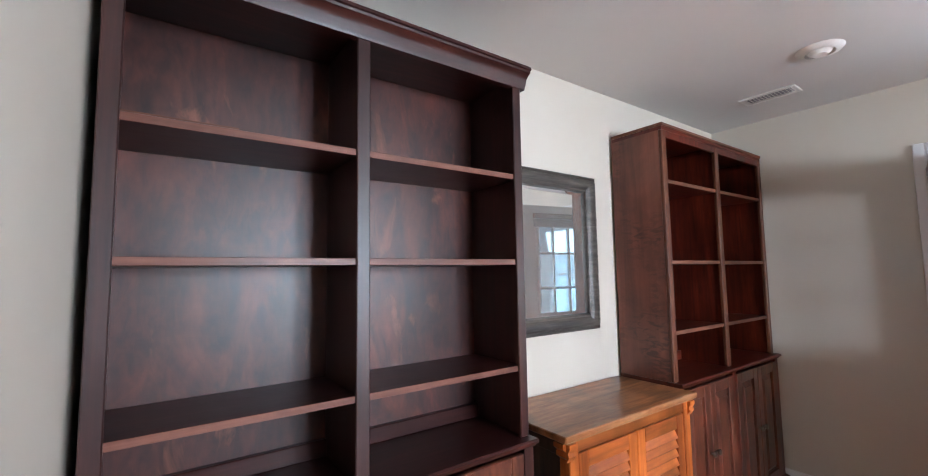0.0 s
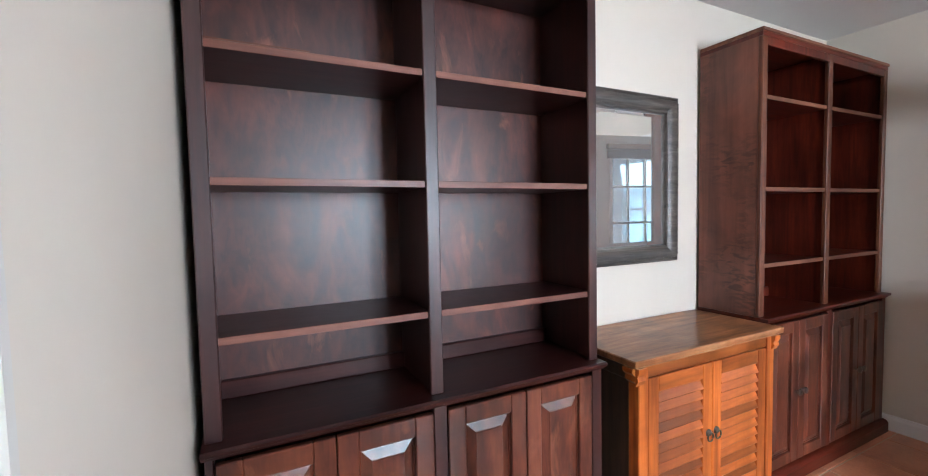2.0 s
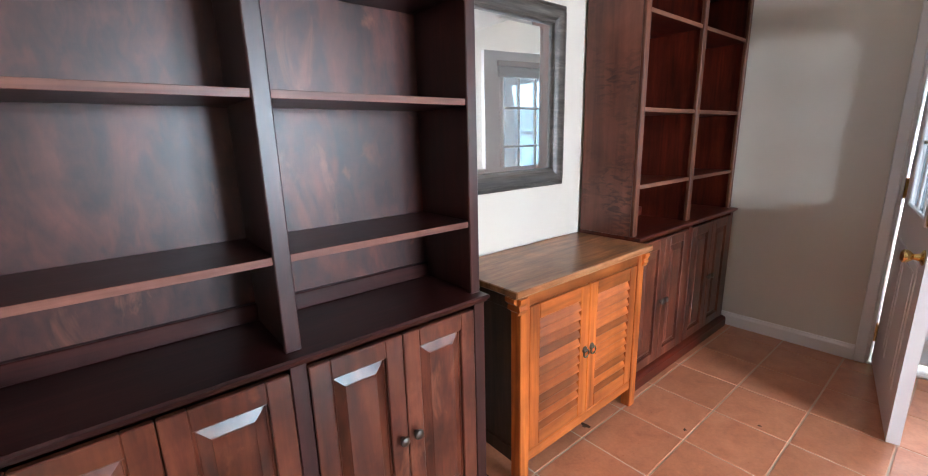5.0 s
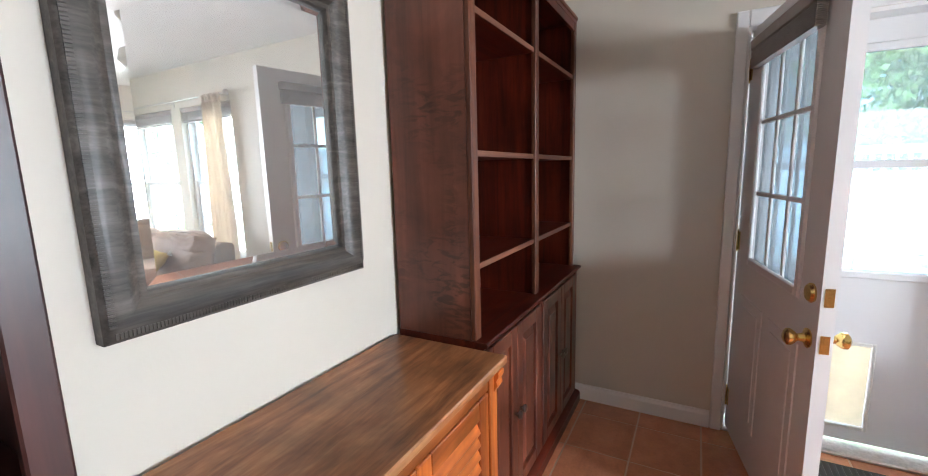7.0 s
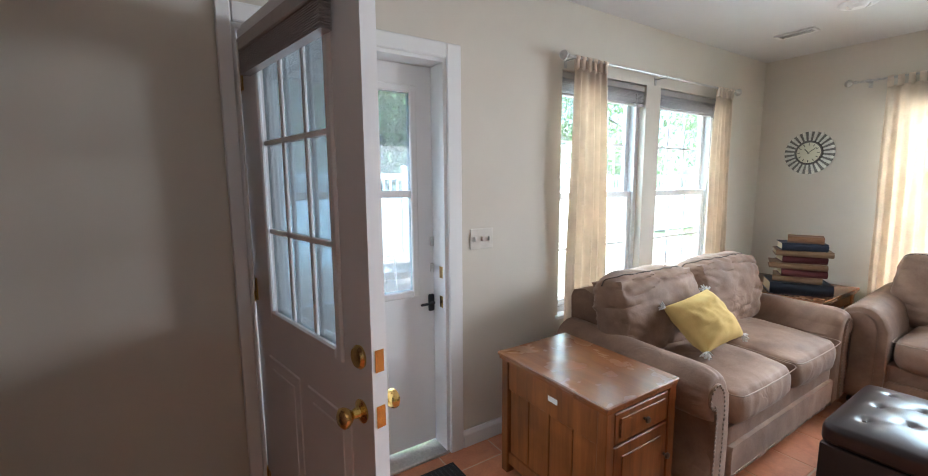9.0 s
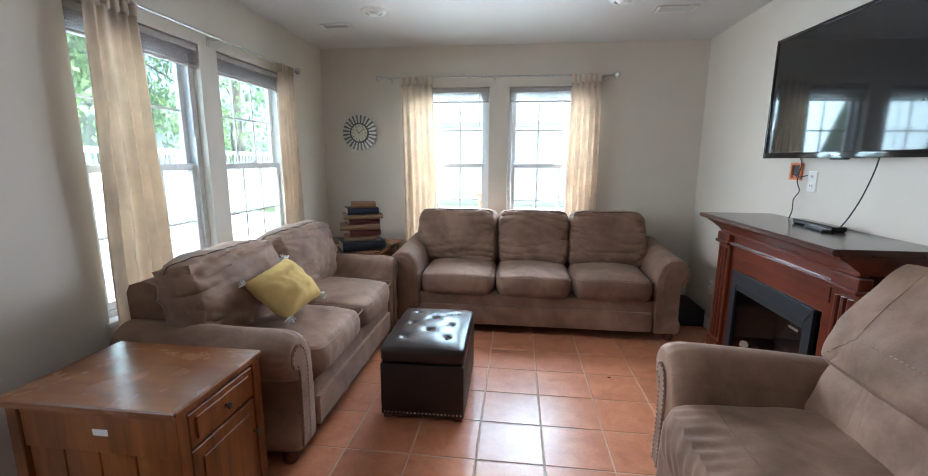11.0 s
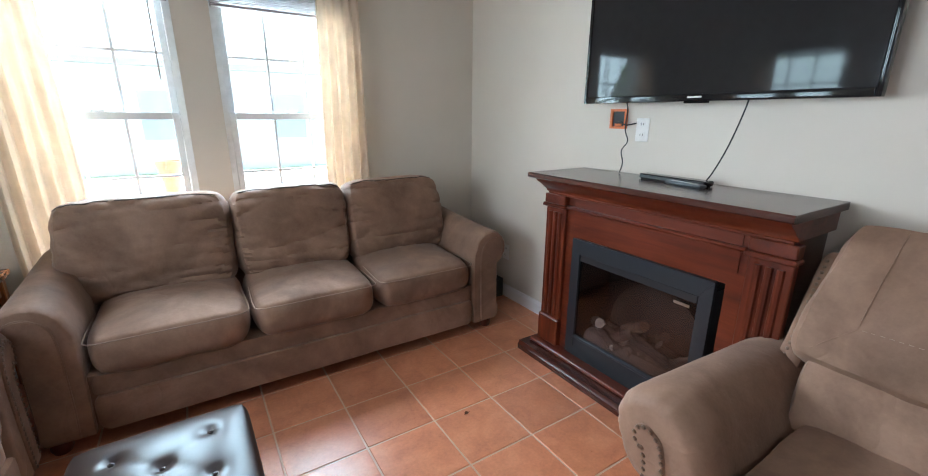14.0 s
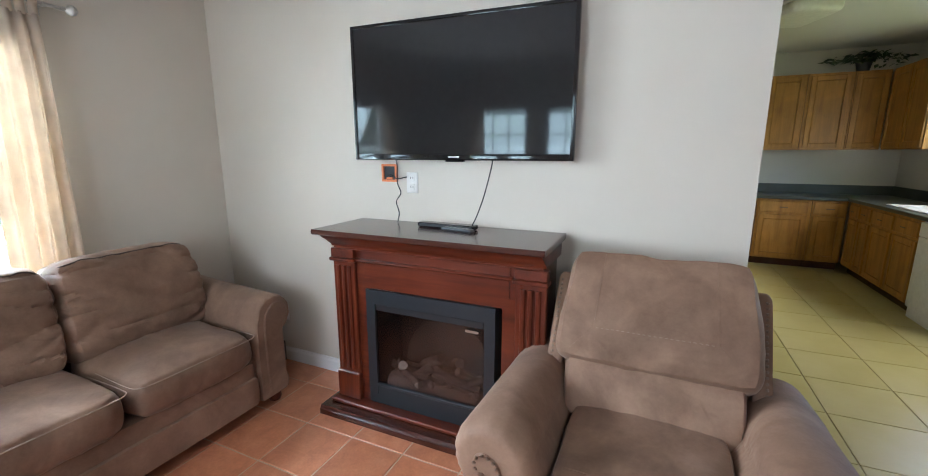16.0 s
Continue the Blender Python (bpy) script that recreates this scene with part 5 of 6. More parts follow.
# ---- chairside table ----
et = thing("side_table", 2.935, -2.165, 0, 0, "brown oak chairside cabinet with drawer and door, worn top", "side table")
EW, ED = 0.645, 0.455
part("tabletop", joined(box(-0.012, EW, -ED, 0.012, 0.602, 0.622, 0.005), box(-0.004, EW - 0.006, -ED + 0.006, 0.004, 0.588, 0.6025)), M_OAKTOP, et, "polished worn top with pale scuffs")
for x in (0.0, EW - 0.06):
    for y in (-0.05, -ED + 0.004):
        part("post", box(x, x + 0.045, y, y + 0.046, 0, 0.588, 0.003), M_OAK, et)
part("rail", box(0.045, EW - 0.06, -0.04, -0.012, 0.44, 0.588, 0.002), M_OAK, et)
part("rail", box(0.045, EW - 0.06, -0.04, -0.012, 0.05, 0.11, 0.002), M_OAK, et)
for k in range(4):
    a = 0.046 + k * 0.1345
    part("plank", box(a, a + 0.131, -0.034, -0.020, 0.11, 0.44, 0.003), M_OAK, et)
part("carcass", box(0.02, EW - 0.03, -ED + 0.02, -0.042, 0.05, 0.586), M_OAK, et)
dr = part("drawer", box(0.003, 0.022, -ED + 0.055, -0.055, 0.445, 0.572, 0.004), M_OAK, et)
part("drawer_panel", box(-0.003, 0.003, -ED + 0.085, -0.085, 0.468, 0.55, 0.004), M_OAK, dr)
dd = part("door", box(0.003, 0.022, -ED + 0.055, -0.055, 0.065, 0.435, 0.004), M_OAK, et)
part("door_panel", box(-0.003, 0.003, -ED + 0.10, -0.10, 0.11, 0.39, 0.004), M_OAK, dd)
for parent_, y, z in ((dr, -ED / 2, 0.508), (dd, -ED + 0.08, 0.30)):
    part("knob", moved(lathe([(0.006, 0), (0.006, 0.01), (0.014, 0.016), (0.012, 0.024), (0.0, 0.026)], 14), pose(-0.002, y, z, 0, -90, 0)), M_IRON, parent_, "dark metal knob")
part("tag", box(0.26, 0.315, -0.0125, -0.0105, 0.505, 0.528), M_WHITEP, et, "small white paper tag", smooth=False)

# ---- corner table with books ----
ct = thing("corner_table", 3.40, -4.88, 0, 0, "brown wooden corner table with square top", "side table")
part("tabletop", joined(box(-0.37, 0.37, -0.37, 0.37, 0.585, 0.612, 0.005), box(-0.355, 0.355, -0.355, 0.355, 0.57, 0.586)), M_OAKTOP, ct)
for sx in (-1, 1):
    for sy in (-1, 1):
        part("leg", box(sx * 0.325 - 0.024, sx * 0.325 + 0.024, sy * 0.325 - 0.024, sy * 0.325 + 0.024, 0, 0.57, 0.004), M_OAK, ct)
for s in (-1, 1):
    part("apron", box(-0.30, 0.30, s * 0.325 - 0.01, s * 0.325 + 0.01, 0.49, 0.57), M_OAK, ct)
    part("apron", box(s * 0.325 - 0.01, s * 0.325 + 0.01, -0.30, 0.30, 0.49, 0.57), M_OAK, ct)
M_PAGE = cloth("yellowed_pages", (0.50, 0.40, 0.26))
zb = 0.612
for w_, d_, h_, rz_, col, lab in ((0.375, 0.27, 0.085, 16, (0.020, 0.026, 0.038), "large worn navy hardback book lying at the bottom of the stack"), (0.29, 0.21, 0.045, 5, (0.24, 0.15, 0.085), "worn tan hardback book in the stack"),
                                  (0.27, 0.20, 0.055, 14, (0.12, 0.030, 0.030), "worn maroon hardback book in the stack"), (0.34, 0.23, 0.040, 8, (0.20, 0.115, 0.06), "worn brown hardback book in the stack"),
                                  (0.27, 0.20, 0.052, 18, (0.10, 0.025, 0.028), "dark red hardback book in the stack"), (0.335, 0.22, 0.040, 11, (0.23, 0.14, 0.075), "tan cloth hardback book in the stack"),
                                  (0.27, 0.20, 0.055, 15, (0.022, 0.030, 0.048), "navy hardback book near the top of the stack"), (0.21, 0.16, 0.045, 4, (0.20, 0.10, 0.05), "small brown hardback book on top of the stack")):
    b = thing("book", 3.245 + random.uniform(-0.026, 0.026), -4.73 + random.uniform(-0.02, 0.02), zb, rz_ + 16, lab, "book", "stack of old books")
    cm = plastic("book_cover", col, 0.6, 0.3)
    part("cover", joined(box(-w_ / 2, w_ / 2, -d_ / 2, d_ / 2, 0, 0.005, 0.001), box(-w_ / 2, w_ / 2, -d_ / 2, d_ / 2, h_ - 0.005, h_, 0.001), prism([(d_ / 2 - 0.005, 0.004), (d_ / 2 + 0.006, h_ * 0.25), (d_ / 2 + 0.008, h_ * 0.5), (d_ / 2 + 0.006, h_ * 0.75), (d_ / 2 - 0.005, h_ - 0.004)], -w_ / 2, w_ / 2, "x")), cm, b)
    part("pages", box(-w_ / 2 + 0.007, w_ / 2 - 0.007, -d_ / 2 + 0.008, d_ / 2 - 0.006, 0.0052, h_ - 0.0052), M_PAGE, b, "yellowed page block", smooth=False)
    zb += h_ + 0.0008

# ---- wall clock ----
ck = thing("wall_clock", 3.447, YS, 1.665, 180, "round sunburst wall clock with mirrored rays and cream dial", "clock")
part("body", moved(lathe([(0.0, 0.012), (0.10, 0.012), (0.172, 0.010), (0.172, 0.0), (0.0, 0.0)], 48), pose(0, 0, 0, 90, 0, 0)), M_IRON, ck)
M_RAY = metal("pale_silver", (0.60, 0.57, 0.50), 0.4)
petal = mesh_of("ray", prism([(-0.006, 0.098), (0.006, 0.098), (0.0115, 0.16), (0.009, 0.175), (0.0, 0.180), (-0.009, 0.175), (-0.0115, 0.16)], 0.0, 0.008, "z"), M_RAY, False)
for k in range(24):
    shared("ray", petal, ck, pose(0, -0.010, 0, 90, 0, 0) @ pose(0, 0, 0, 0, 0, k * 15))
part("bezel", moved(lathe([(0.082, 0.010), (0.084, 0.024), (0.094, 0.026), (0.099, 0.018), (0.100, 0.010)], 40), pose(0, 0, 0, 90, 0, 0)), M_IRON, ck)
part("dial", moved(lathe([(0.0, 0.018), (0.084, 0.018), (0.084, 0.011), (0.0, 0.011)], 40), pose(0, 0, 0, 90, 0, 0)), painted("cream_dial", (0.62, 0.60, 0.47), 0.5, 0.06), ck)
for k in range(12):
    part("hour_mark", moved(box(-0.0025, 0.0025, -0.0195, -0.0183, 0.058, 0.076), pose(0, 0, 0, 0, k * 30, 0)), M_BLACK, ck, smooth=False)
part("pointer", moved(box(-0.002, 0.002, -0.023, -0.021, -0.01, 0.065), pose(0, 0, 0, 0, 52, 0)), M_BLACK, ck, smooth=False)
part("pointer", moved(box(-0.003, 0.003, -0.0255, -0.0235, -0.01, 0.042), pose(0, 0, 0, 0, -40, 0)), M_BLACK, ck, smooth=False)


# ---- curtains and rods ----
def rod(name, x, y, z, rz, length):
    e = thing(name, x, y, z, rz, "slim brushed nickel curtain rod with ball finials", "curtain rod", "curtain rods")
    part("pole", moved(lathe([(0.008, 0), (0.008, length)], 14), pose(0, 0, 0, 0, 90, 0)), M_NICKEL, e)
    fin = [(0.0, -0.002), (0.012, 0.0), (0.012, 0.012), (0.007, 0.018), (0.02, 0.028), (0.027, 0.044), (0.02, 0.06), (0.008, 0.068), (0.0, 0.07)]
    part("finial", moved(lathe(fin, 18), pose(length, 0, 0, 0, 90, 0)), M_NICKEL, e)
    part("finial", moved(lathe(fin, 18), pose(0, 0, 0, 0, -90, 0)), M_NICKEL, e)
    for f in (0.03, 0.5, 0.97):
        part("bracket", joined(box(length * f - 0.008, length * f + 0.008, 0.0, 0.085, -0.006, 0.0, 0.001), box(length * f - 0.012, length * f + 0.012, 0.081, 0.085, -0.04, 0.02, 0.001), moved(lathe([(0.011, -0.008), (0.011, 0.008)], 12), pose(length * f, 0, 0, 0, 90, 0))), M_NICKEL, e)
    return e


def curtain(x, y, rz, w_top, w_bot, z_top, z_bot, folds, seed, shift=0.0):
    """A tab-top panel hung in soft folds. Local x runs along the rod."""
    e = thing("curtain", x, y, 0, rz, "cream sheer tab-top curtain panel hanging in folds", "curtain", "cream curtain panels")
    bm = bmesh.new()
    nx, nz = folds * 10, 26
    grid = []
    for j in range(nz + 1):
        f = j / nz
        z = z_top - 0.055 - (z_top - 0.055 - z_bot) * f
        w = w_top + (w_bot - w_top) * f ** 0.7
        row = []
        for i in range(nx + 1):
            u = i / nx
            wob = noise.noise(Vector((u * 3 + seed, f * 2.5, seed)))
            amp = (0.010 + 0.020 * min(1, f * 2.2)) * (0.8 + 0.5 * noise.noise(Vector((u * 5, seed, 1.5))))
            yy = amp * math.sin(u * folds * 2 * math.pi + wob * 1.3) + 0.012 * wob
            row.append(bm.verts.new(((u - 0.5) * w + shift * f + 0.01 * wob, yy, z)))
        grid.append(row)
    for j in range(nz):
        for i in range(nx):
            bm.faces.new((grid[j][i], grid[j][i + 1], grid[j + 1][i + 1], grid[j + 1][i]))
    p = part("panel", bm, M_CURTAIN, e)
    sol = p.modifiers.new("thickness", 'SOLIDIFY')
    sol.thickness = 0.0015
    n_tabs = folds + 1
    for k in range(n_tabs):
        u = (k / (n_tabs - 1) - 0.5) * (w_top - 0.03)
        loop = [(0.013 * math.cos(a), z_top + 0.013 * math.sin(a)) for a in [radians(d) for d in range(-60, 241, 20)]]
        tb = bmesh.new()
        prof = [(0.004, z_top - 0.065), *loop, (-0.004, z_top - 0.065)]
        rows = [[tb.verts.new((u + s * 0.017, a, b)) for a, b in prof] for s in (-1, 1)]
        for i in range(len(prof) - 1):
            tb.faces.new((rows[0][i], rows[0][i + 1], rows[1][i + 1], rows[1][i]))
        t_ = part("tab", tb, M_CURTAIN, e)
        s_ = t_.modifiers.new("thickness", 'SOLIDIFY')
        s_.thickness = 0.0015
    return e


RZ = 2.15
rod("curtain_rod", XE - 0.085, -2.765, RZ - 0.018, -90, 1.84)
rod("curtain_rod", 3.17, YS + 0.085, RZ + 0.012, 180, 2.11)
curtain(XE - 0.085, -2.945, -90, 0.27, 0.36, RZ - 0.018, 0.10, 5, 1)
curtain(XE - 0.085, -4.45, -90, 0.24, 0.30, RZ - 0.018, 0.10, 5, 2)
curtain(2.845, YS + 0.085, 180, 0.30, 0.34, RZ + 0.012, 0.10, 5, 3, 0.05)
curtain(1.285, YS + 0.085, 180, 0.26, 0.30, RZ + 0.012, 0.10, 5, 4)

# ---- electric fireplace ----
fp = thing("electric_fireplace", XW, -3.4505, 0, 0, "cherry wood mantel with black electric fireplace insert", "fireplace")
# local: x out of the wall, y along it
FY = 0.6135
hearth = part("hearth", prism([(0.0, 0.0), (0.425, 0.0), (0.425, 0.03), (0.418, 0.036), (0.412, 0.05), (0.0, 0.05)], -FY - 0.04, FY + 0.04, "y"), M_CHERRYTOP, fp, "dark moulded hearth base")
part("step", box(0, 0.36, -FY - 0.01, FY + 0.01, 0.05, 0.072, 0.006), M_CHERRY_Y, hearth, "red cherry hearth step")
part("side_panel", box(0.004, 0.27, -FY + 0.04, -FY + 0.06, 0.072, 1.0), M_CHERRYTOP, fp)
part("side_panel", box(0.004, 0.27, FY - 0.06, FY - 0.04, 0.072, 1.0), M_CHERRYTOP, fp)
for y0_, y1_, z0_ in ((-FY + 0.06, -0.365, 0.072), (0.385, FY - 0.06, 0.072), (-0.365, 0.385, 0.745)):
    part("surround", box(0.255, 0.285, y0_, y1_, z0_, 0.95), M_CHERRY_Y, fp)
part("arched_board", prism([(-0.40, 0.955), (-0.40, 0.80), (-0.38, 0.80), (-0.25, 0.835), (0.0, 0.85), (0.25, 0.835), (0.38, 0.80), (0.42, 0.80), (0.42, 0.955)], 0.286, 0.292, "x"), M_CHERRY_Y, fp)
for yc in (-0.525, 0.525):
    pl = part("pilaster", box(0.27, 0.305, yc - 0.072, yc + 0.072, 0.072, 0.885, 0.004), M_CHERRY_Z, fp)
    part("pilaster_base", box(0.268, 0.318, yc - 0.078, yc + 0.078, 0.0725, 0.235, 0.005), M_CHERRY_Z, pl)
    for k in (-1, 0, 1):
        c = yc + k * 0.036
        part("flute", prism([(0.304, c - 0.0135), (0.314, c - 0.0095), (0.317, c), (0.314, c + 0.0095), (0.304, c + 0.0135)], 0.255, 0.86, "z"), M_CHERRY_Z, pl)
    part("capital", joined(box(0.265, 0.328, yc - 0.083, yc + 0.083, 0.885, 0.905, 0.005), box(0.265, 0.318, yc - 0.076, yc + 0.076, 0.905, 0.955, 0.004)), M_CHERRY_X, pl)
part("frieze", box(0.02, 0.30, -FY + 0.05, FY - 0.05, 0.95, 1.0), M_CHERRY_Y, fp)
part("frieze_moulding", joined(prism([(0.29, 0.888), (0.308, 0.890), (0.314, 0.898), (0.308, 0.906), (0.29, 0.908)], -0.44, 0.44, "y"), box(0.27, 0.312, -FY + 0.03, FY - 0.03, 0.955, 0.968, 0.004)), M_CHERRY_Y, fp)
crown = [(0.0, 0.968), (0.312, 0.968), (0.318, 0.98), (0.336, 0.992), (0.36, 1.012), (0.392, 1.03), (0.402, 1.046), (0.0, 1.046)]
part("crown_moulding", prism(crown, -FY + 0.02, FY - 0.02, "y"), M_CHERRY_Y, fp)
part("mantel_shelf", prism([(0.0, 1.0465), (0.43, 1.0465), (0.44, 1.053), (0.44, 1.068), (0.434, 1.075), (0.0, 1.075)], -FY, FY, "y"), M_CHERRYTOP, fp, "dark polished mantel shelf")
ins = part("insert_frame", joined(prism([(-0.39, 0.075), (-0.335, 0.13), (-0.335, 0.685), (-0.39, 0.742)], 0.28, 0.30, "x"), prism([(0.355, 0.075), (0.30, 0.13), (0.30, 0.685), (0.355, 0.742)], 0.28, 0.30, "x"),
                                  prism([(-0.39, 0.742), (-0.335, 0.665), (0.30, 0.665), (0.355, 0.742)], 0.28, 0.303, "x"), prism([(-0.385, 0.074), (-0.335, 0.185), (0.30, 0.185), (0.35, 0.074)], 0.28, 0.296, "x")), M_GREYBLK, fp, "charcoal metal insert frame")
part("insert_slot", box(0.285, 0.298, -0.33, 0.295, 0.63, 0.662), M_BLACK, ins, smooth=False)
part("insert_lower_lip", box(0.285, 0.306, -0.335, 0.30, 0.186, 0.20, 0.003), M_GREYBLK, ins)
part("badge", box(0.2985, 0.300, 0.20, 0.27, 0.600, 0.612), M_NICKEL, ins, "small maker's badge as a plain bar", smooth=False)
fbx = part("firebox", joined(box(0.03, 0.04, -0.335, 0.30, 0.12, 0.66), box(0.04, 0.28, -0.345, -0.335, 0.12, 0.66), box(0.04, 0.28, 0.30, 0.31, 0.12, 0.66), box(0.04, 0.28, -0.335, 0.30, 0.66, 0.67), box(0.04, 0.28, -0.335, 0.30, 0.12, 0.13)), M_BLACK, fp, "black firebox interior", smooth=False)
M_LOG = wood("ceramic_log", (0.12, 0.075, 0.06), (0.26, 0.18, 0.145), (0.42, 0.32, 0.265), "y", 0.8, 0.6, 40, 0.0)
M_EMBER = painted("ash_embers", (0.34, 0.25, 0.21), 0.9, 0.12, 0.9)
part("ember_bed", moved(cushion(0.20, 0.60, 0.10, (3, 5, 2.5), 18, 0.03, 61), pose(0.16, -0.02, 0.19)), M_EMBER, fbx, "grey ember bed")


def log_mesh(length, r, seed):
    rings = []
    for i in range(9):
        y = (i / 8 - 0.5) * length
        rings.append([(r * (1 + 0.25 * noise.noise(Vector((k * 0.9, i * 0.6, seed)))) * math.cos(k * math.pi / 5), y, r * (1 + 0.25 * noise.noise(Vector((k * 0.9, i * 0.6, seed + 4)))) * math.sin(k * math.pi / 5)) for k in range(10)])
    return loft(rings)


rnd_log = random.Random(5)
for k in range(13):
    yy = -0.24 + 0.037 * k + rnd_log.uniform(-0.03, 0.03)
    hump = 1 - (yy / 0.33) ** 2
    part("log", moved(log_mesh(rnd_log.uniform(0.16, 0.30), rnd_log.uniform(0.014, 0.027), k * 3.3), pose(rnd_log.uniform(0.11, 0.22), yy, 0.235 + 0.11 * hump * rnd_log.random(), rnd_log.uniform(-38, 38), 0, rnd_log.uniform(-55, 55))), M_LOG, fbx, "grey-brown ceramic log")
emb = bmesh.new()
for k in range(46):
    sz = rnd_log.uniform(0.012, 0.028)
    bmesh.ops.create_icosphere(emb, subdivisions=1, radius=sz, matrix=pose(rnd_log.uniform(0.10, 0.255), rnd_log.uniform(-0.27, 0.24), 0.215 + rnd_log.uniform(0, 0.03), rnd_log.uniform(0, 90), 0, rnd_log.uniform(0, 90)))
tagged(part("embers", emb, M_EMBER, fbx, "broken ash and ember lumps", smooth=False), kind="stuff")
# The arched grey panel stands in for the embers' pale reflection.
arch = [(0.27 * math.cos(math.pi * k / 20) - 0.02, 0.24 + 0.30 * math.sin(math.pi * k / 20)) for k in range(21)]
part("reflection_arch", prism(arch, 0.052, 0.058, "x"), painted("grey_reflection_arch", (0.15, 0.13, 0.12), 0.45, 0.05), fbx, "grey arched panel standing in for the ember reflection")
gp = part("glass_front", box(0.286, 0.289, -0.335, 0.30, 0.198, 0.632), M_SMOKEGL, fp, "smoked glass front", smooth=False)

# ---- television ----
tv = thing("television", 0.325, -3.401, 1.426, 92, "large flat black television mounted on the wall, switched off", "television")
TVW = 0.596
# local: x along the wall, -y towards the room
part("bezel", joined(box(-TVW, -TVW + 0.018, -0.012, 0.028, 0, 0.69, 0.004, 2), box(TVW - 0.018, TVW, -0.012, 0.028, 0, 0.69, 0.004, 2), box(-TVW + 0.018, TVW - 0.018, -0.012, 0.028, 0.672, 0.69, 0.004, 2), box(-TVW + 0.018, TVW - 0.018, -0.012, 0.028, 0, 0.032, 0.004, 2)), M_GLOSS, tv, "glossy black bezel")
part("screen", box(-TVW + 0.0175, TVW - 0.0175, -0.007, 0.027, 0.0315, 0.6725), M_SCREEN, tv, "dark glossy screen", smooth=False)
part("back_cover", box(-TVW + 0.10, TVW - 0.10, 0.0285, 0.065, 0.06, 0.62, 0.01), M_BLACK, tv)
part("wall_mount", box(-0.16, 0.16, 0.0655, 0.0895, 0.22, 0.48), M_BLACK, tv)
part("badge", box(-0.03, 0.03, -0.0135, -0.0125, 0.014, 0.021), M_NICKEL, tv, "small maker's badge as a plain bar", smooth=False)
part("sensor_foot", box(-0.05, 0.05, -0.006, 0.02, -0.008, 0.0, 0.002), M_GLOSS, tv)


def cable(name, pts, label, r=0.0032):
    c = part(name, tube(spline(pts, 30), r, 7), M_BLACK)
    return tagged(c, label, "cable")


cable("power_cable", [(0.27, -3.795, 1.44), (0.245, -3.80, 1.40), (0.262, -3.79, 1.30), (0.252, -3.775, 1.24), (0.262, -3.80, 1.19), (0.275, -3.775, 1.13), (0.285, -3.78, 1.079)], "black cable hanging from television to mantel")
cable("power_cable", [(0.236, -3.86, 1.34), (0.26, -3.82, 1.335), (0.262, -3.79, 1.32), (0.242, -3.74, 1.33)], "short black cable from box to outlet")
cable("signal_cable", [(0.285, -3.205, 1.44), (0.286, -3.222, 1.36), (0.300, -3.250, 1.24), (0.322, -3.280, 1.14), (0.336, -3.300, 1.094)], "thin cable running from television to set-top box")
bx = thing("set_top_box", 0.345, -3.44, 1.0752, 88, "slim black set-top box lying on the mantel", "set-top box")
part("body", joined(box(-0.16, 0.17, -0.03, 0.03, 0.004, 0.026, 0.004), box(-0.15, 0.16, -0.025, 0.025, 0, 0.004)), M_GLOSS, bx)
part("face", box(-0.15, 0.16, -0.032, -0.0305, 0.008, 0.022), M_GREYBLK, bx, smooth=False)
rm = thing("remote_control", 0.40, -3.35, 1.0752, 80, "grey-black remote control on the mantel", "remote")
part("body", box(-0.09, 0.09, -0.022, 0.022, 0, 0.016, 0.006, 2), M_GREYBLK, rm)
for k in range(6):
    part("key", box(-0.07 + k * 0.024, -0.058 + k * 0.024, -0.008, 0.008, 0.0155, 0.0175), M_NICKEL, rm, smooth=False)
sub = thing("speaker_box", 0.45, -5.0, 0, 0, "low black speaker box in the corner behind the sofa", "speaker")
part("cabinet", box(-0.20, 0.20, -0.22, 0.22, 0.0, 0.15, 0.008, 2), M_BLACK, sub)
part("grille", box(-0.185, 0.185, 0.2205, 0.226, 0.015, 0.135, 0.003), M_BLACK, sub)

mat_ = thing("door_mat", 3.50, -1.70, 0, 0, "dark ribbed rubber door mat inside the garden door", "door mat")
part("backing", box(-0.24, 0.235, -0.285, 0.285, 0.0, 0.008, 0.003), M_BLACK, mat_)
rib = mesh_of("rib", box(-0.225, 0.22, -0.006, 0.006, 0.008, 0.012, 0.002), M_GREYBLK)
for k in range(22):
    shared("rib", rib, mat_, pose(0, -0.262 + k * 0.025, 0))
M_DRY = painted("dry_leaf", (0.10, 0.05, 0.03), 0.8, 0.03)
for x, y, sz in ((1.246, -3.76, 0.014), (2.116, -0.367, 0.022), (2.718, -0.903, 0.010), (2.435, -0.689, 0.010)):
    lf_ = bmesh.new()
    vs_ = [lf_.verts.new((sz * math.cos(a) * (1 + 0.5 * math.sin(3 * a)), sz * 0.7 * math.sin(a), 0.002 + 0.004 * abs(math.sin(2 * a)))) for a in [k * math.pi / 5 for k in range(10)]]
    mid_ = lf_.verts.new((0, 0, 0.001))
    for i in range(10):
        lf_.faces.new((vs_[i], vs_[(i + 1) % 10], mid_))
    o_ = part("dry_leaf", lf_, M_DRY)
    o_.matrix_basis = pose(x, y, 0.0005, 0, 0, x * 300)
    tagged(o_, "small dry brown leaf scrap lying on the tiles", "leaf", "leaf scraps")

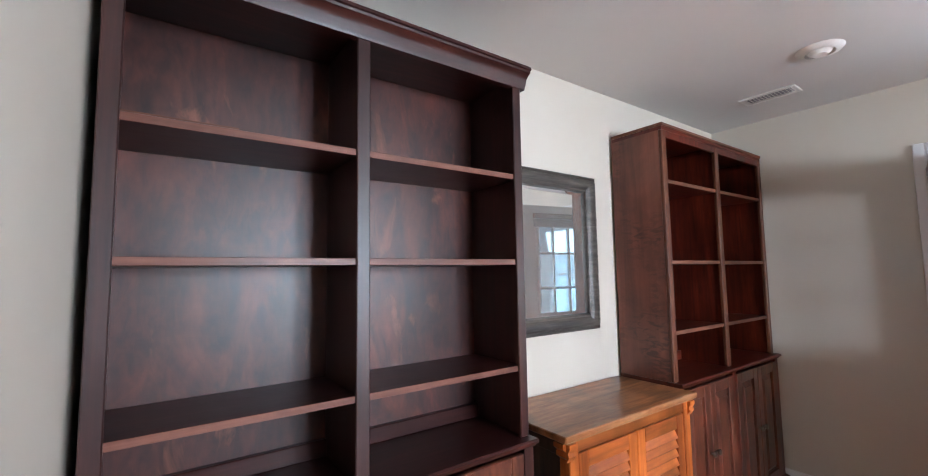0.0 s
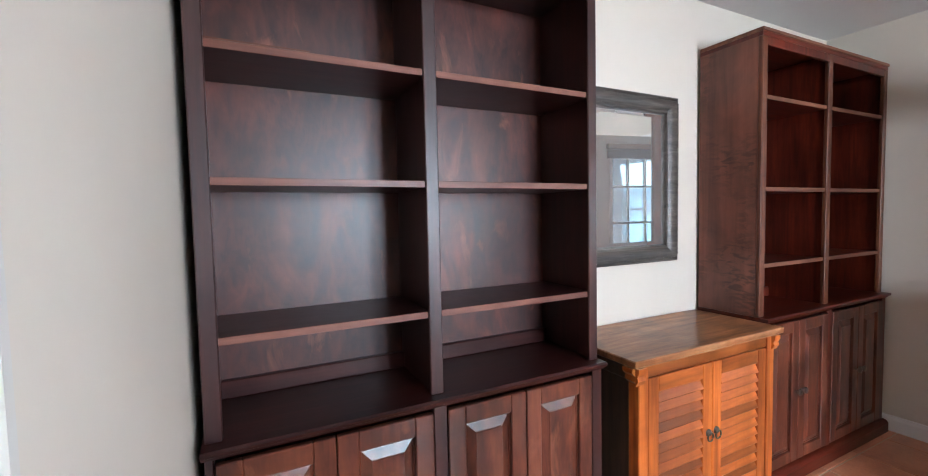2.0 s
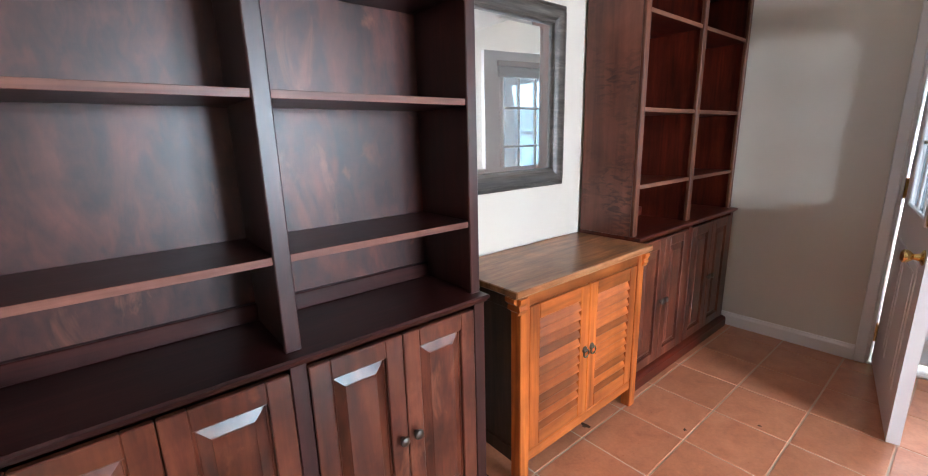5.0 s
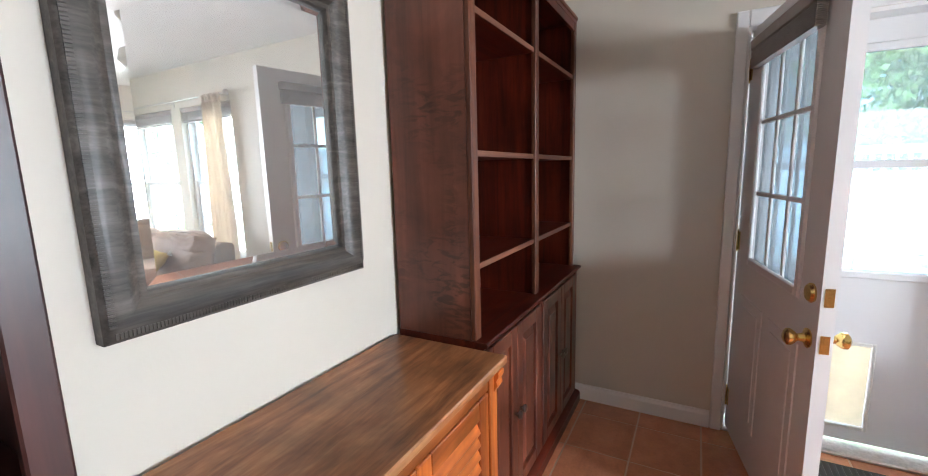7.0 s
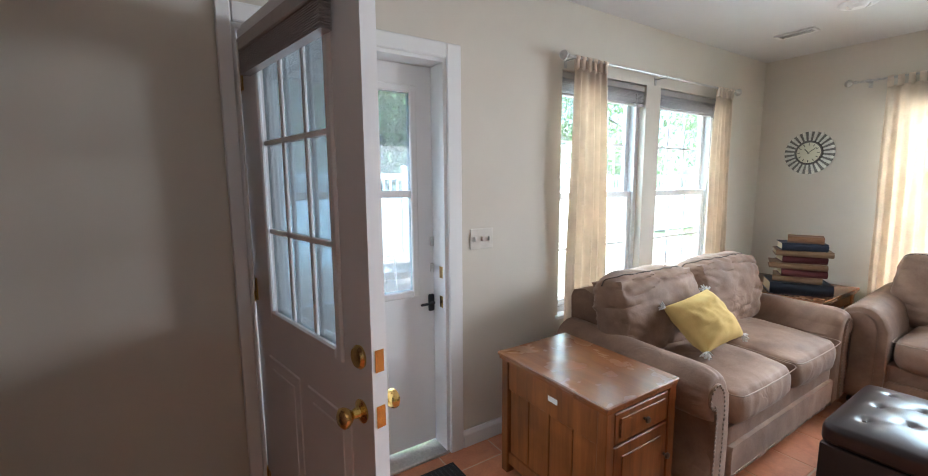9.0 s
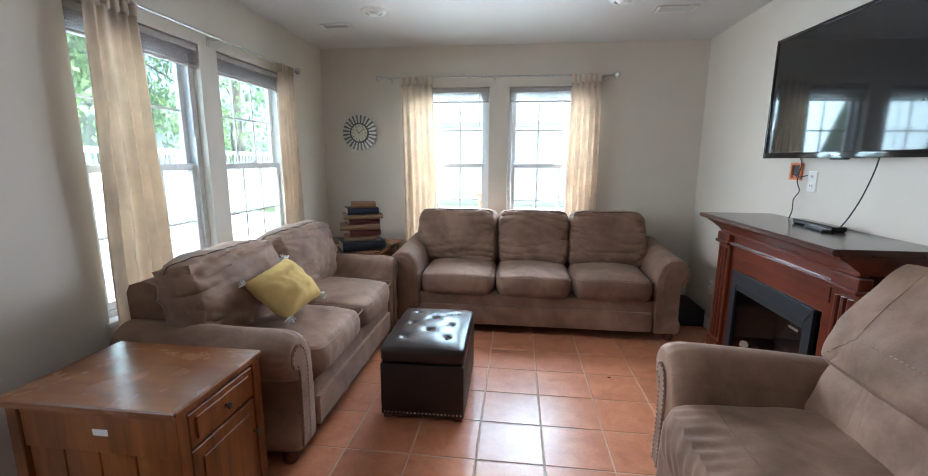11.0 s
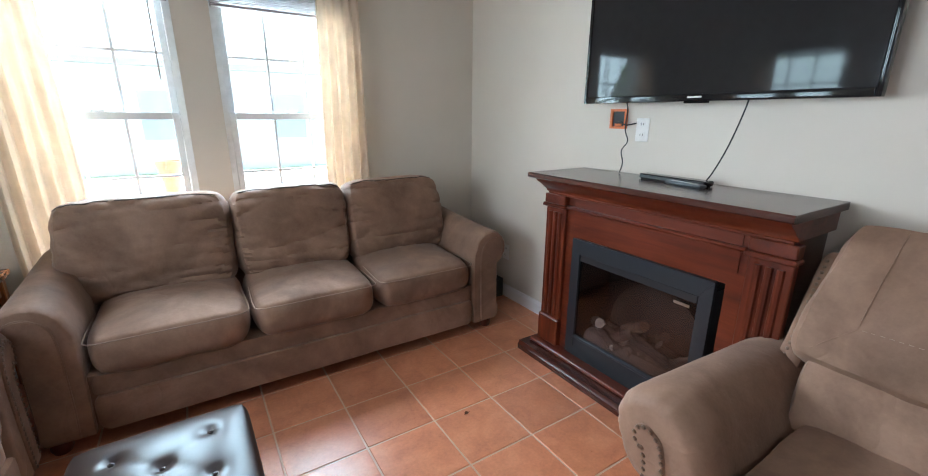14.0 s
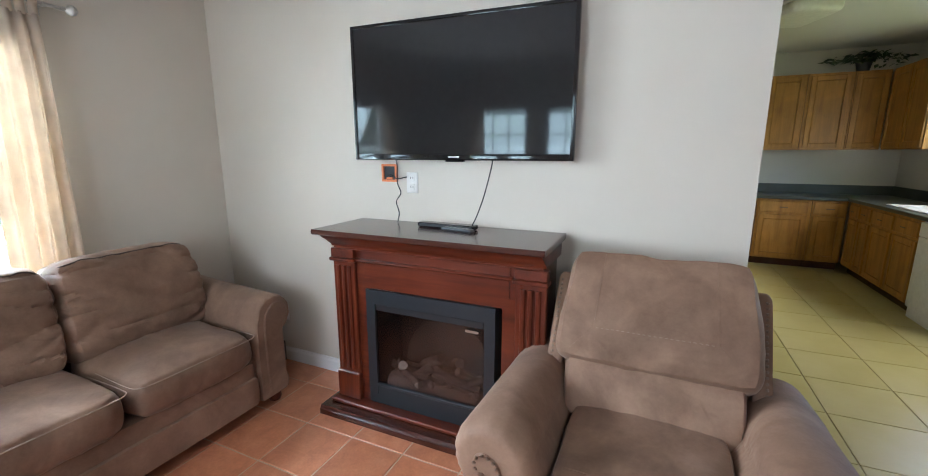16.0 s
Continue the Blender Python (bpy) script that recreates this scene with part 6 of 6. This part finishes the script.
# ---- kitchen ----
def kitchen_unit(name, x, y, z, rz, w, h, d, doors, drawer, label, group, toe=True):
    """Local x along the wall, -y to the room; the front stands at y = -d."""
    e = thing(name, x, y, z, rz, label, "cabinet", group)
    t = 0.10 if toe else 0.0
    if toe:
        part("toe_kick", box(0, w, -d + 0.07, -0.01, 0, t), M_CHERRYTOP, e, smooth=False)
    part("body", box(0, w, -d, -0.004, t, h), M_KWOOD, e, smooth=False)
    n = len(doors)
    z1 = h - 0.03
    if drawer:
        for a, b in doors:
            dw = part("drawer", box(a, b, -d - 0.019, -d - 0.001, z1 - 0.14, z1, 0.004), M_KWOOD, e)
            part("pull", box((a + b) / 2 - 0.045, (a + b) / 2 + 0.045, -d - 0.042, -d - 0.034, z1 - 0.077, z1 - 0.069, 0.002), M_IRON, dw)
        z1 -= 0.17
    for a, b in doors:
        rail = 0.055
        dr_ = part("door", joined(box(a, a + rail, -d - 0.019, -d - 0.001, t + 0.02, z1, 0.003), box(b - rail, b, -d - 0.019, -d - 0.001, t + 0.02, z1, 0.003), box(a + rail, b - rail, -d - 0.019, -d - 0.001, z1 - rail, z1, 0.003), box(a + rail, b - rail, -d - 0.019, -d - 0.001, t + 0.02, t + 0.02 + rail, 0.003)), M_KWOOD, e)
        part("door_panel", box(a + rail + 0.004, b - rail - 0.004, -d - 0.014, -d - 0.001, t + 0.024 + rail, z1 - rail - 0.004, 0.008), M_KWOOD, dr_)
    return e


M_COUNTER = painted("dark_laminate", (0.07, 0.075, 0.06), 0.35, 0.03, 0.05, 0.5)
kitchen_unit("base_cabinet", KX0 + 0.002, -1.95, 0, 90, 0.70, 0.88, 0.60, [(0.02, 0.34), (0.36, 0.68)], True, "golden oak base cabinet with drawers", "kitchen base cabinets")
kitchen_unit("base_cabinet", KX0 + 0.002, -1.24, 0, 90, 0.58, 0.88, 0.60, [(0.03, 0.54)], True, "golden oak base cabinet with one drawer", "kitchen base cabinets")
kitchen_unit("base_cabinet", KX0 + 0.002, -0.655, 0, 90, 0.35, 0.88, 0.60, [(0.02, 0.33)], True, "narrow golden oak base cabinet at the corner", "kitchen base cabinets")
kitchen_unit("base_cabinet", -4.33, KY1 - 0.002, 0, 0, 0.62, 0.88, 0.60, [(0.04, 0.32), (0.35, 0.60)], True, "golden oak base cabinet beside the corner", "kitchen base cabinets")
kitchen_unit("sink_cabinet", -3.70, KY1 - 0.002, 0, 0, 0.98, 0.88, 0.60, [(0.03, 0.47), (0.51, 0.95)], True, "golden oak sink base cabinet with two doors", "kitchen base cabinets")
dw = thing("dishwasher", -2.71, KY1 - 0.002, 0, 0, "white built-in dishwasher under the worktop", "dishwasher")
part("body", box(0, 0.60, -0.60, -0.004, 0.0, 0.875), M_WHITEP, dw, smooth=False)
part("door", box(0.005, 0.595, -0.625, -0.601, 0.10, 0.74, 0.006), M_WHITEP, dw)
part("control_panel", box(0.005, 0.595, -0.628, -0.601, 0.745, 0.87, 0.006), M_WHITEP, dw)
part("handle", box(0.15, 0.45, -0.64, -0.628, 0.755, 0.775, 0.004), M_WHITEP, dw)
wt = thing("worktop", KX0, KY1, 0.882, 0, "dark laminate kitchen worktop with backsplash", "worktop")
part("slab", joined(box(0.001, 0.64, -2.30, -0.001, 0, 0.038, 0.004), box(0.6401, 2.86, -0.64, -0.001, 0, 0.038, 0.004)), M_COUNTER, wt)
part("backsplash", joined(box(0.001, 0.02, -2.30, -0.001, 0.0385, 0.16), box(0.0201, 2.86, -0.02, -0.001, 0.0385, 0.16)), M_COUNTER, wt, smooth=False)
sk = thing("sink", -3.21, 0.02, 0.9205, 0, "white double kitchen sink set in the worktop", "sink")
part("rim", joined(box(-0.40, 0.40, -0.25, -0.22, 0, 0.012, 0.004), box(-0.40, 0.40, 0.19, 0.25, 0, 0.012, 0.004), box(-0.40, -0.37, -0.22, 0.19, 0, 0.012, 0.004), box(0.37, 0.40, -0.22, 0.19, 0, 0.012, 0.004)), M_WHITEP, sk)
part("basin", box(-0.37, 0.37, -0.22, 0.19, 0.0005, 0.003), M_WHITEP, sk, smooth=False)
part("tap", tube(spline([(0, 0.215, 0.012), (0, 0.215, 0.16), (0, 0.15, 0.22), (0, 0.05, 0.17)], 14), 0.011, 8), M_NICKEL, sk)
UZ, UH = 1.50, 0.93
kitchen_unit("wall_cabinet", KX0 + 0.002, -1.98, UZ, 90, 0.74, UH, 0.32, [(0.02, 0.36), (0.38, 0.72)], False, "golden oak wall cabinet with two doors", "kitchen wall cabinets", False)
kitchen_unit("wall_cabinet", KX0 + 0.002, -1.235, UZ, 90, 0.41, UH, 0.32, [(0.02, 0.39)], False, "golden oak wall cabinet with one door", "kitchen wall cabinets", False)
kitchen_unit("wall_cabinet", KX0 + 0.002, -0.82, UZ, 90, 0.46, UH, 0.32, [(0.03, 0.43)], False, "golden oak wall cabinet next to the corner", "kitchen wall cabinets", False)
kitchen_unit("wall_cabinet", KX0 + 0.002, -0.355, UZ, 90, 0.335, UH, 0.32, [(0.01, 0.325)], False, "narrow golden oak wall cabinet in the corner", "kitchen wall cabinets", False)
kitchen_unit("wall_cabinet", -4.62, KY1 - 0.002, UZ, 0, 0.92, UH, 0.32, [(0.03, 0.46), (0.48, 0.90)], False, "golden oak wall cabinet by the window", "kitchen wall cabinets", False)

plant = thing("potted_plant", -4.70, -0.28, UZ + UH + 0.002, 0, "dark green trailing plant in a pot on the cabinets", "plant")
part("pot", lathe([(0.0, 0), (0.06, 0), (0.08, 0.10), (0.085, 0.11), (0.07, 0.11), (0.0, 0.10)], 18), M_BLACK, plant)
M_LEAF = painted("dark_foliage", (0.030, 0.055, 0.022), 0.5, 0.02, 0.1)
lf = bmesh.new()
for k in range(170):
    a, r_ = random.uniform(0, 2 * math.pi), random.uniform(0.02, 0.36)
    c = Vector((0.10 + r_ * math.cos(a) * 0.5, r_ * math.sin(a) * 1.25, 0.10 + random.uniform(0, 0.13) * (1 - r_ / 0.5) - (0.10 if r_ > 0.30 and a < 3.5 and a > 0 and math.cos(a) > 0.3 else 0)))
    m = Matrix.Translation(c) @ Euler((random.uniform(-0.7, 0.7), random.uniform(-0.7, 0.7), a)).to_matrix().to_4x4()
    s_ = random.uniform(0.025, 0.05)
    vs_ = [lf.verts.new(m @ Vector(p)) for p in ((-s_, 0, 0), (0, -s_ * 0.55, s_ * 0.15), (s_ * 1.3, 0, -s_ * 0.2), (0, s_ * 0.55, s_ * 0.15))]
    lf.faces.new(vs_)
part("foliage", lf, M_LEAF, plant, smooth=False)
kl = thing("kitchen_ceiling_light", -2.75, -1.42, KH, 20, "rectangular white kitchen ceiling light, off", "ceiling light")
part("base", box(-0.32, 0.32, -0.24, 0.24, -0.03, 0, 0.01), M_WHITEP, kl)
part("diffuser", moved(cushion(0.60, 0.44, 0.10, (8, 8, 3), 10, 0.0), pose(0, 0, -0.065)), M_WHITEP, kl)
kw = thing("window_5", 0, 0, 0, 0, "white kitchen window over the sink", "window", kind="structure")
part("window_frame", joined(box(-3.6, -3.55, KY1 + 0.02, KY1 + 0.08, 1.12, 2.2), box(-1.05, -1.0, KY1 + 0.02, KY1 + 0.08, 1.12, 2.2), box(-3.55, -1.05, KY1 + 0.02, KY1 + 0.08, 2.15, 2.2), box(-3.55, -1.05, KY1 + 0.02, KY1 + 0.08, 1.12, 1.17)), M_SASH, kw, smooth=False)

# ---- outdoors ----
M_LAWN = painted("lawn", (0.10, 0.12, 0.05), 0.9, 0.05, 0.6)
M_PAVER = painted("brick_paver", (0.32, 0.20, 0.15), 0.85, 0.08, 0.5)
M_VINYL = painted("white_vinyl_fence", (0.80, 0.82, 0.84), 0.4, 0.02, 0.05)
M_BARK = painted("bark", (0.12, 0.09, 0.07), 0.9, 0.05, 0.9)
M_SIDING = painted("pale_siding", (0.70, 0.67, 0.60), 0.7, 0.04, 0.2)
M_ROOF = painted("grey_shingles", (0.30, 0.28, 0.26), 0.9, 0.05, 0.5)


def leaf_mat():
    m, nt, b = nodes_of("tree_leaves")
    geo = nt.nodes.new("ShaderNodeNewGeometry")
    nt.links.new(ramp(nt, geo.outputs["Random Per Island"], [(0.0, (0.14, 0.21, 0.075)), (0.5, (0.19, 0.28, 0.10)), (1.0, (0.26, 0.35, 0.15))]), b.inputs["Base Color"])
    b.inputs["Roughness"].default_value = 0.6
    out = nt.nodes["Material Output"]
    t = nt.nodes.new("ShaderNodeBsdfTranslucent")
    t.inputs[0].default_value = (0.28, 0.42, 0.13, 1)
    mx = nt.nodes.new("ShaderNodeMixShader")
    mx.inputs[0].default_value = 0.45
    nt.links.new(b.outputs[0], mx.inputs[1])
    nt.links.new(t.outputs[0], mx.inputs[2])
    nt.links.new(mx.outputs[0], out.inputs[0])
    return m


M_TREE = leaf_mat()
setting("ground", box(-60, 80, -80, 60, -0.5, -0.22), M_LAWN, "grass lawn around the house", "ground")
setting("patio", box(4.0, 10.1, -5.2, 1.6, -0.218, -0.15), M_PAVER, "brick paver patio behind the house", "patio")
# Bright slab added so that the ground beyond the south windows turns white.
setting("pavement", box(-14, 4.4, -15.5, -6.3, -0.218, -0.16), painted("pale_concrete", (0.56, 0.55, 0.52), 0.85, 0.05, 0.4), "pale concrete slab added to whiten the south window view", "pavement")


setting("path", box(4.0, 10.1, -13.0, -5.25, -0.218, -0.17), painted("side_concrete", (0.60, 0.59, 0.56), 0.85, 0.05, 0.4), "pale concrete strip along the house", "path")


def tree(x, y, h, r, n, seed):
    rnd = random.Random(seed)
    e = thing("tree", x, y, -0.22, 0, "leafy green garden tree behind the fence", "tree", "trees behind the fence")
    trunk = [[(w * math.cos(k * math.pi / 4) + 0.1 * math.sin(z), w * math.sin(k * math.pi / 4), z) for k in range(8)] for w, z in ((0.24, 0), (0.18, h * 0.25), (0.12, h * 0.5), (0.05, h * 0.8))]
    tb = loft(trunk)
    for k in range(7):
        a = k * 0.9 + rnd.random()
        z0 = h * (0.3 + 0.06 * k)
        tip = Vector((r * 0.7 * math.cos(a), r * 0.7 * math.sin(a), z0 + h * 0.2))
        tb = joined(tb, tube([(0, 0, z0), tip * 0.5 + Vector((0, 0, z0 * 0.5)), tip], 0.035, 6))
    part("trunk", tb, M_BARK, e)
    verts, faces = [], []
    clumps = [(rnd.uniform(0, 2 * math.pi), rnd.uniform(0.1, 1) ** 0.5, rnd.uniform(0.22, 1.0), rnd.uniform(0.16, 0.34)) for _ in range(46)]
    for i in range(n * 3):
        a, rr, zz, cr = clumps[i % len(clumps)]
        env = r * math.sin(math.pi * min(0.97, max(0.08, zz))) ** 0.6
        c = Vector((env * rr * math.cos(a), env * rr * math.sin(a), h * zz))
        d = Vector((rnd.gauss(0, 1), rnd.gauss(0, 1), rnd.gauss(0, 0.8))) * cr * r * 0.42
        s = rnd.uniform(0.05, 0.11)
        q = Euler((rnd.uniform(0, 6), rnd.uniform(0, 6), rnd.uniform(0, 6))).to_matrix()
        b0 = len(verts)
        verts += [tuple(c + d + q @ Vector(p)) for p in ((-s, 0, 0), (0, -s * 0.6, s * 0.1), (s, 0, 0), (0, s * 0.6, s * 0.1))]
        faces.append((b0, b0 + 1, b0 + 2, b0 + 3))
    me = bpy.data.meshes.new("crown")
    me.from_pydata(verts, [], faces)
    me.materials.append(M_TREE)
    c_ = new("crown", me)
    c_.parent = e


for x, y, h, r, n, sd in ((13, 2.5, 7.5, 3.2, 5200, 1), (14.5, -3.0, 8.5, 3.6, 5200, 2), (12.5, -7.2, 7.0, 2.9, 5000, 3), (16, -11.5, 10, 4.4, 6000, 4), (14.0, -0.4, 7.0, 3.0, 5000, 9), (13.2, -5.4, 7.4, 3.1, 5000, 10), (14.2, -9.0, 8.0, 3.4, 5000, 11), (20, 7, 9, 4, 4000, 5), (11.0, -14.5, 9.5, 4.2, 6500, 6), (3.8, -26, 8, 3.4, 4000, 7), (-3.5, -24, 7, 3.0, 3500, 8)):
    tree(x, y, h, r, n, sd)


def fence_panel(x, y, rz, w, h=1.85):
    e = thing("vinyl_fence", x, y, -0.22, rz, "white vinyl privacy fence panel with cap rail", "fence", "white garden fence panels")
    part("post", box(-0.06, 0.06, -0.06, 0.06, 0, h + 0.12, 0.008), M_VINYL, e)
    part("post_cap", moved(lathe([(0.095, 0), (0.095, 0.02), (0.0, 0.07)], 4), pose(0, 0, h + 0.12, 0, 0, 45)), M_VINYL, e, smooth=False)
    part("top_rail", box(0.06, w - 0.06, -0.035, 0.035, h - 0.12, h, 0.006), M_VINYL, e)
    part("mid_rail", box(0.06, w - 0.06, -0.03, 0.03, h - 0.48, h - 0.40, 0.006), M_VINYL, e)
    part("bottom_rail", box(0.06, w - 0.06, -0.035, 0.035, 0.05, 0.17, 0.006), M_VINYL, e)
    n = int((w - 0.12) / 0.15)
    me = mesh_of("board", box(0.003, 0.147, -0.011, 0.011, 0.17, h - 0.48, 0.004), M_VINYL, False)
    me2 = mesh_of("picket", box(0.055, 0.095, -0.011, 0.011, h - 0.40, h - 0.12), M_VINYL, False)
    for k in range(n):
        shared("board", me, e, pose(0.07 + k * 0.15, 0, 0))
        shared("picket", me2, e, pose(0.07 + k * 0.15, 0, 0))
    return e


first = fence_panel(10.3, 4.8, -90, 2.4)
for k in range(1, 10):
    copy_thing(first, pose(10.3, 4.8 - 2.4 * k, -0.22, 0, 0, -90))


def patio_chair(x, y, rz):
    e = thing("patio_chair", x, y, -0.15, rz, "grey metal mesh patio chair on the pavers", "chair", "patio chairs")
    part("seat", box(-0.24, 0.24, -0.22, 0.24, 0.40, 0.42, 0.004), M_NICKEL, e)
    part("backrest", moved(box(-0.24, 0.24, -0.01, 0.01, 0, 0.55, 0.004), pose(0, 0.25, 0.42, -14, 0, 0)), M_NICKEL, e)
    for sx in (-1, 1):
        part("arm", tube(spline([(sx * 0.27, 0.30, 0.62), (sx * 0.27, 0, 0.63), (sx * 0.27, -0.22, 0.60), (sx * 0.27, -0.26, 0.3), (sx * 0.27, -0.28, 0.0)], 16), 0.013, 7), M_NICKEL, e)
        part("leg", tube([(sx * 0.27, 0.30, 0.62), (sx * 0.27, 0.36, 0.0)], 0.013, 7), M_NICKEL, e)


patio_chair(7.4, -2.9, 40)
patio_chair(7.0, -3.8, 110)
patio_chair(8.2, -2.2, -10)
pit = thing("fire_pit", 7.9, -3.5, -0.15, 0, "round rusty metal fire pit on the patio", "fire pit")
part("bowl", lathe([(0.0, 0.16), (0.22, 0.18), (0.36, 0.30), (0.38, 0.32), (0.34, 0.31), (0.2, 0.2), (0.0, 0.19)], 24), M_IRON, pit)
for k in range(3):
    part("leg", tube([(0.26 * math.cos(k * 2.1), 0.26 * math.sin(k * 2.1), 0.25), (0.36 * math.cos(k * 2.1), 0.36 * math.sin(k * 2.1), 0)], 0.014, 7), M_IRON, pit)


planter = thing("planter", 2.37, -7.6, -0.16, 0, "tall flared orange planter standing on the pale slab", "planter")
part("pot", lathe([(0.0, 0.0), (0.07, 0.0), (0.065, 0.4), (0.075, 0.85), (0.115, 1.04), (0.118, 1.07), (0.10, 1.07), (0.09, 1.03), (0.0, 1.0)], 24), plastic("orange_glaze", (0.75, 0.20, 0.05), 0.4), planter)

M_PANE = plastic("pale_window_glass", (0.34, 0.38, 0.40), 0.15)


def house(x, y, rz, w, d, h, lab):
    e = thing("house", x, y, -0.22, rz, lab, "house")
    part("wall", box(-w / 2, w / 2, -d / 2, d / 2, 0, h), M_SIDING, e, smooth=False)
    part("roof", prism([(-d / 2 - 0.4, h - 0.1), (d / 2 + 0.4, h - 0.1), (d / 2 + 0.4, h + 0.05), (0, h + d * 0.32), (-d / 2 - 0.4, h + 0.05)], -w / 2 - 0.4, w / 2 + 0.4, "x"), M_ROOF, e, smooth=False)
    for k in range(4):
        wx = -w / 2 + w * (k + 0.5) / 4
        wd = part("window", box(wx - 0.5, wx + 0.5, -d / 2 - 0.03, -d / 2 - 0.001, 0.9, 2.2), M_PANE, e, smooth=False)
        part("frame", joined(box(wx - 0.58, wx - 0.5, -d / 2 - 0.05, -d / 2 - 0.001, 0.82, 2.28), box(wx + 0.5, wx + 0.58, -d / 2 - 0.05, -d / 2 - 0.001, 0.82, 2.28), box(wx - 0.5, wx + 0.5, -d / 2 - 0.05, -d / 2 - 0.001, 2.2, 2.28), box(wx - 0.5, wx + 0.5, -d / 2 - 0.05, -d / 2 - 0.001, 0.82, 0.9), box(wx - 0.5, wx + 0.5, -d / 2 - 0.04, -d / 2 - 0.031, 1.53, 1.57)), M_VINYL, wd, smooth=False)


house(19, -15, -60, 11, 8, 3.0, "pale neighbouring house with grey gable roof beyond the fence")
house(1.0, -21, 180, 13, 8, 2.9, "pale neighbouring house across the lawn")

# ---- floor tiles ----
tile_cache = {}


def tile_mesh(w, d, mat, name):
    key = (round(w, 3), round(d, 3), name)
    if key not in tile_cache:
        tile_cache[key] = mesh_of(name, box(-w / 2, w / 2, -d / 2, d / 2, -0.008, 0, 0.0025), mat, False)
    return tile_cache[key]


def tiled(parent, x_line, y_line, pitch, pitch_y, gap, x0, x1, y0, y1, mat, name, z=0.0):
    i0, i1 = math.floor((x0 - x_line) / pitch), math.ceil((x1 - x_line) / pitch)
    j0, j1 = math.floor((y0 - y_line) / pitch_y), math.ceil((y1 - y_line) / pitch_y)
    for i in range(i0, i1):
        for j in range(j0, j1):
            a0, a1 = max(x0, x_line + i * pitch + gap / 2), min(x1, x_line + (i + 1) * pitch - gap / 2)
            b0, b1 = max(y0, y_line + j * pitch_y + gap / 2), min(y1, y_line + (j + 1) * pitch_y - gap / 2)
            if a1 - a0 < 0.015 or b1 - b0 < 0.015:
                continue
            shared(name, tile_mesh(a1 - a0, b1 - b0, mat, name), parent, pose((a0 + a1) / 2, (b0 + b1) / 2, z + random.uniform(-0.0006, 0.0)))


tiled(floor, 1.073, -3.490, 0.3235, 0.3085, 0.007, XW, XE + TW, YS, YN, M_TILE, "tile")
tiled(kfloor, -1.0, -1.0, 0.457, 0.457, 0.005, KX0, XW - 0.002, KY0, KY1, M_KTILE, "tile")
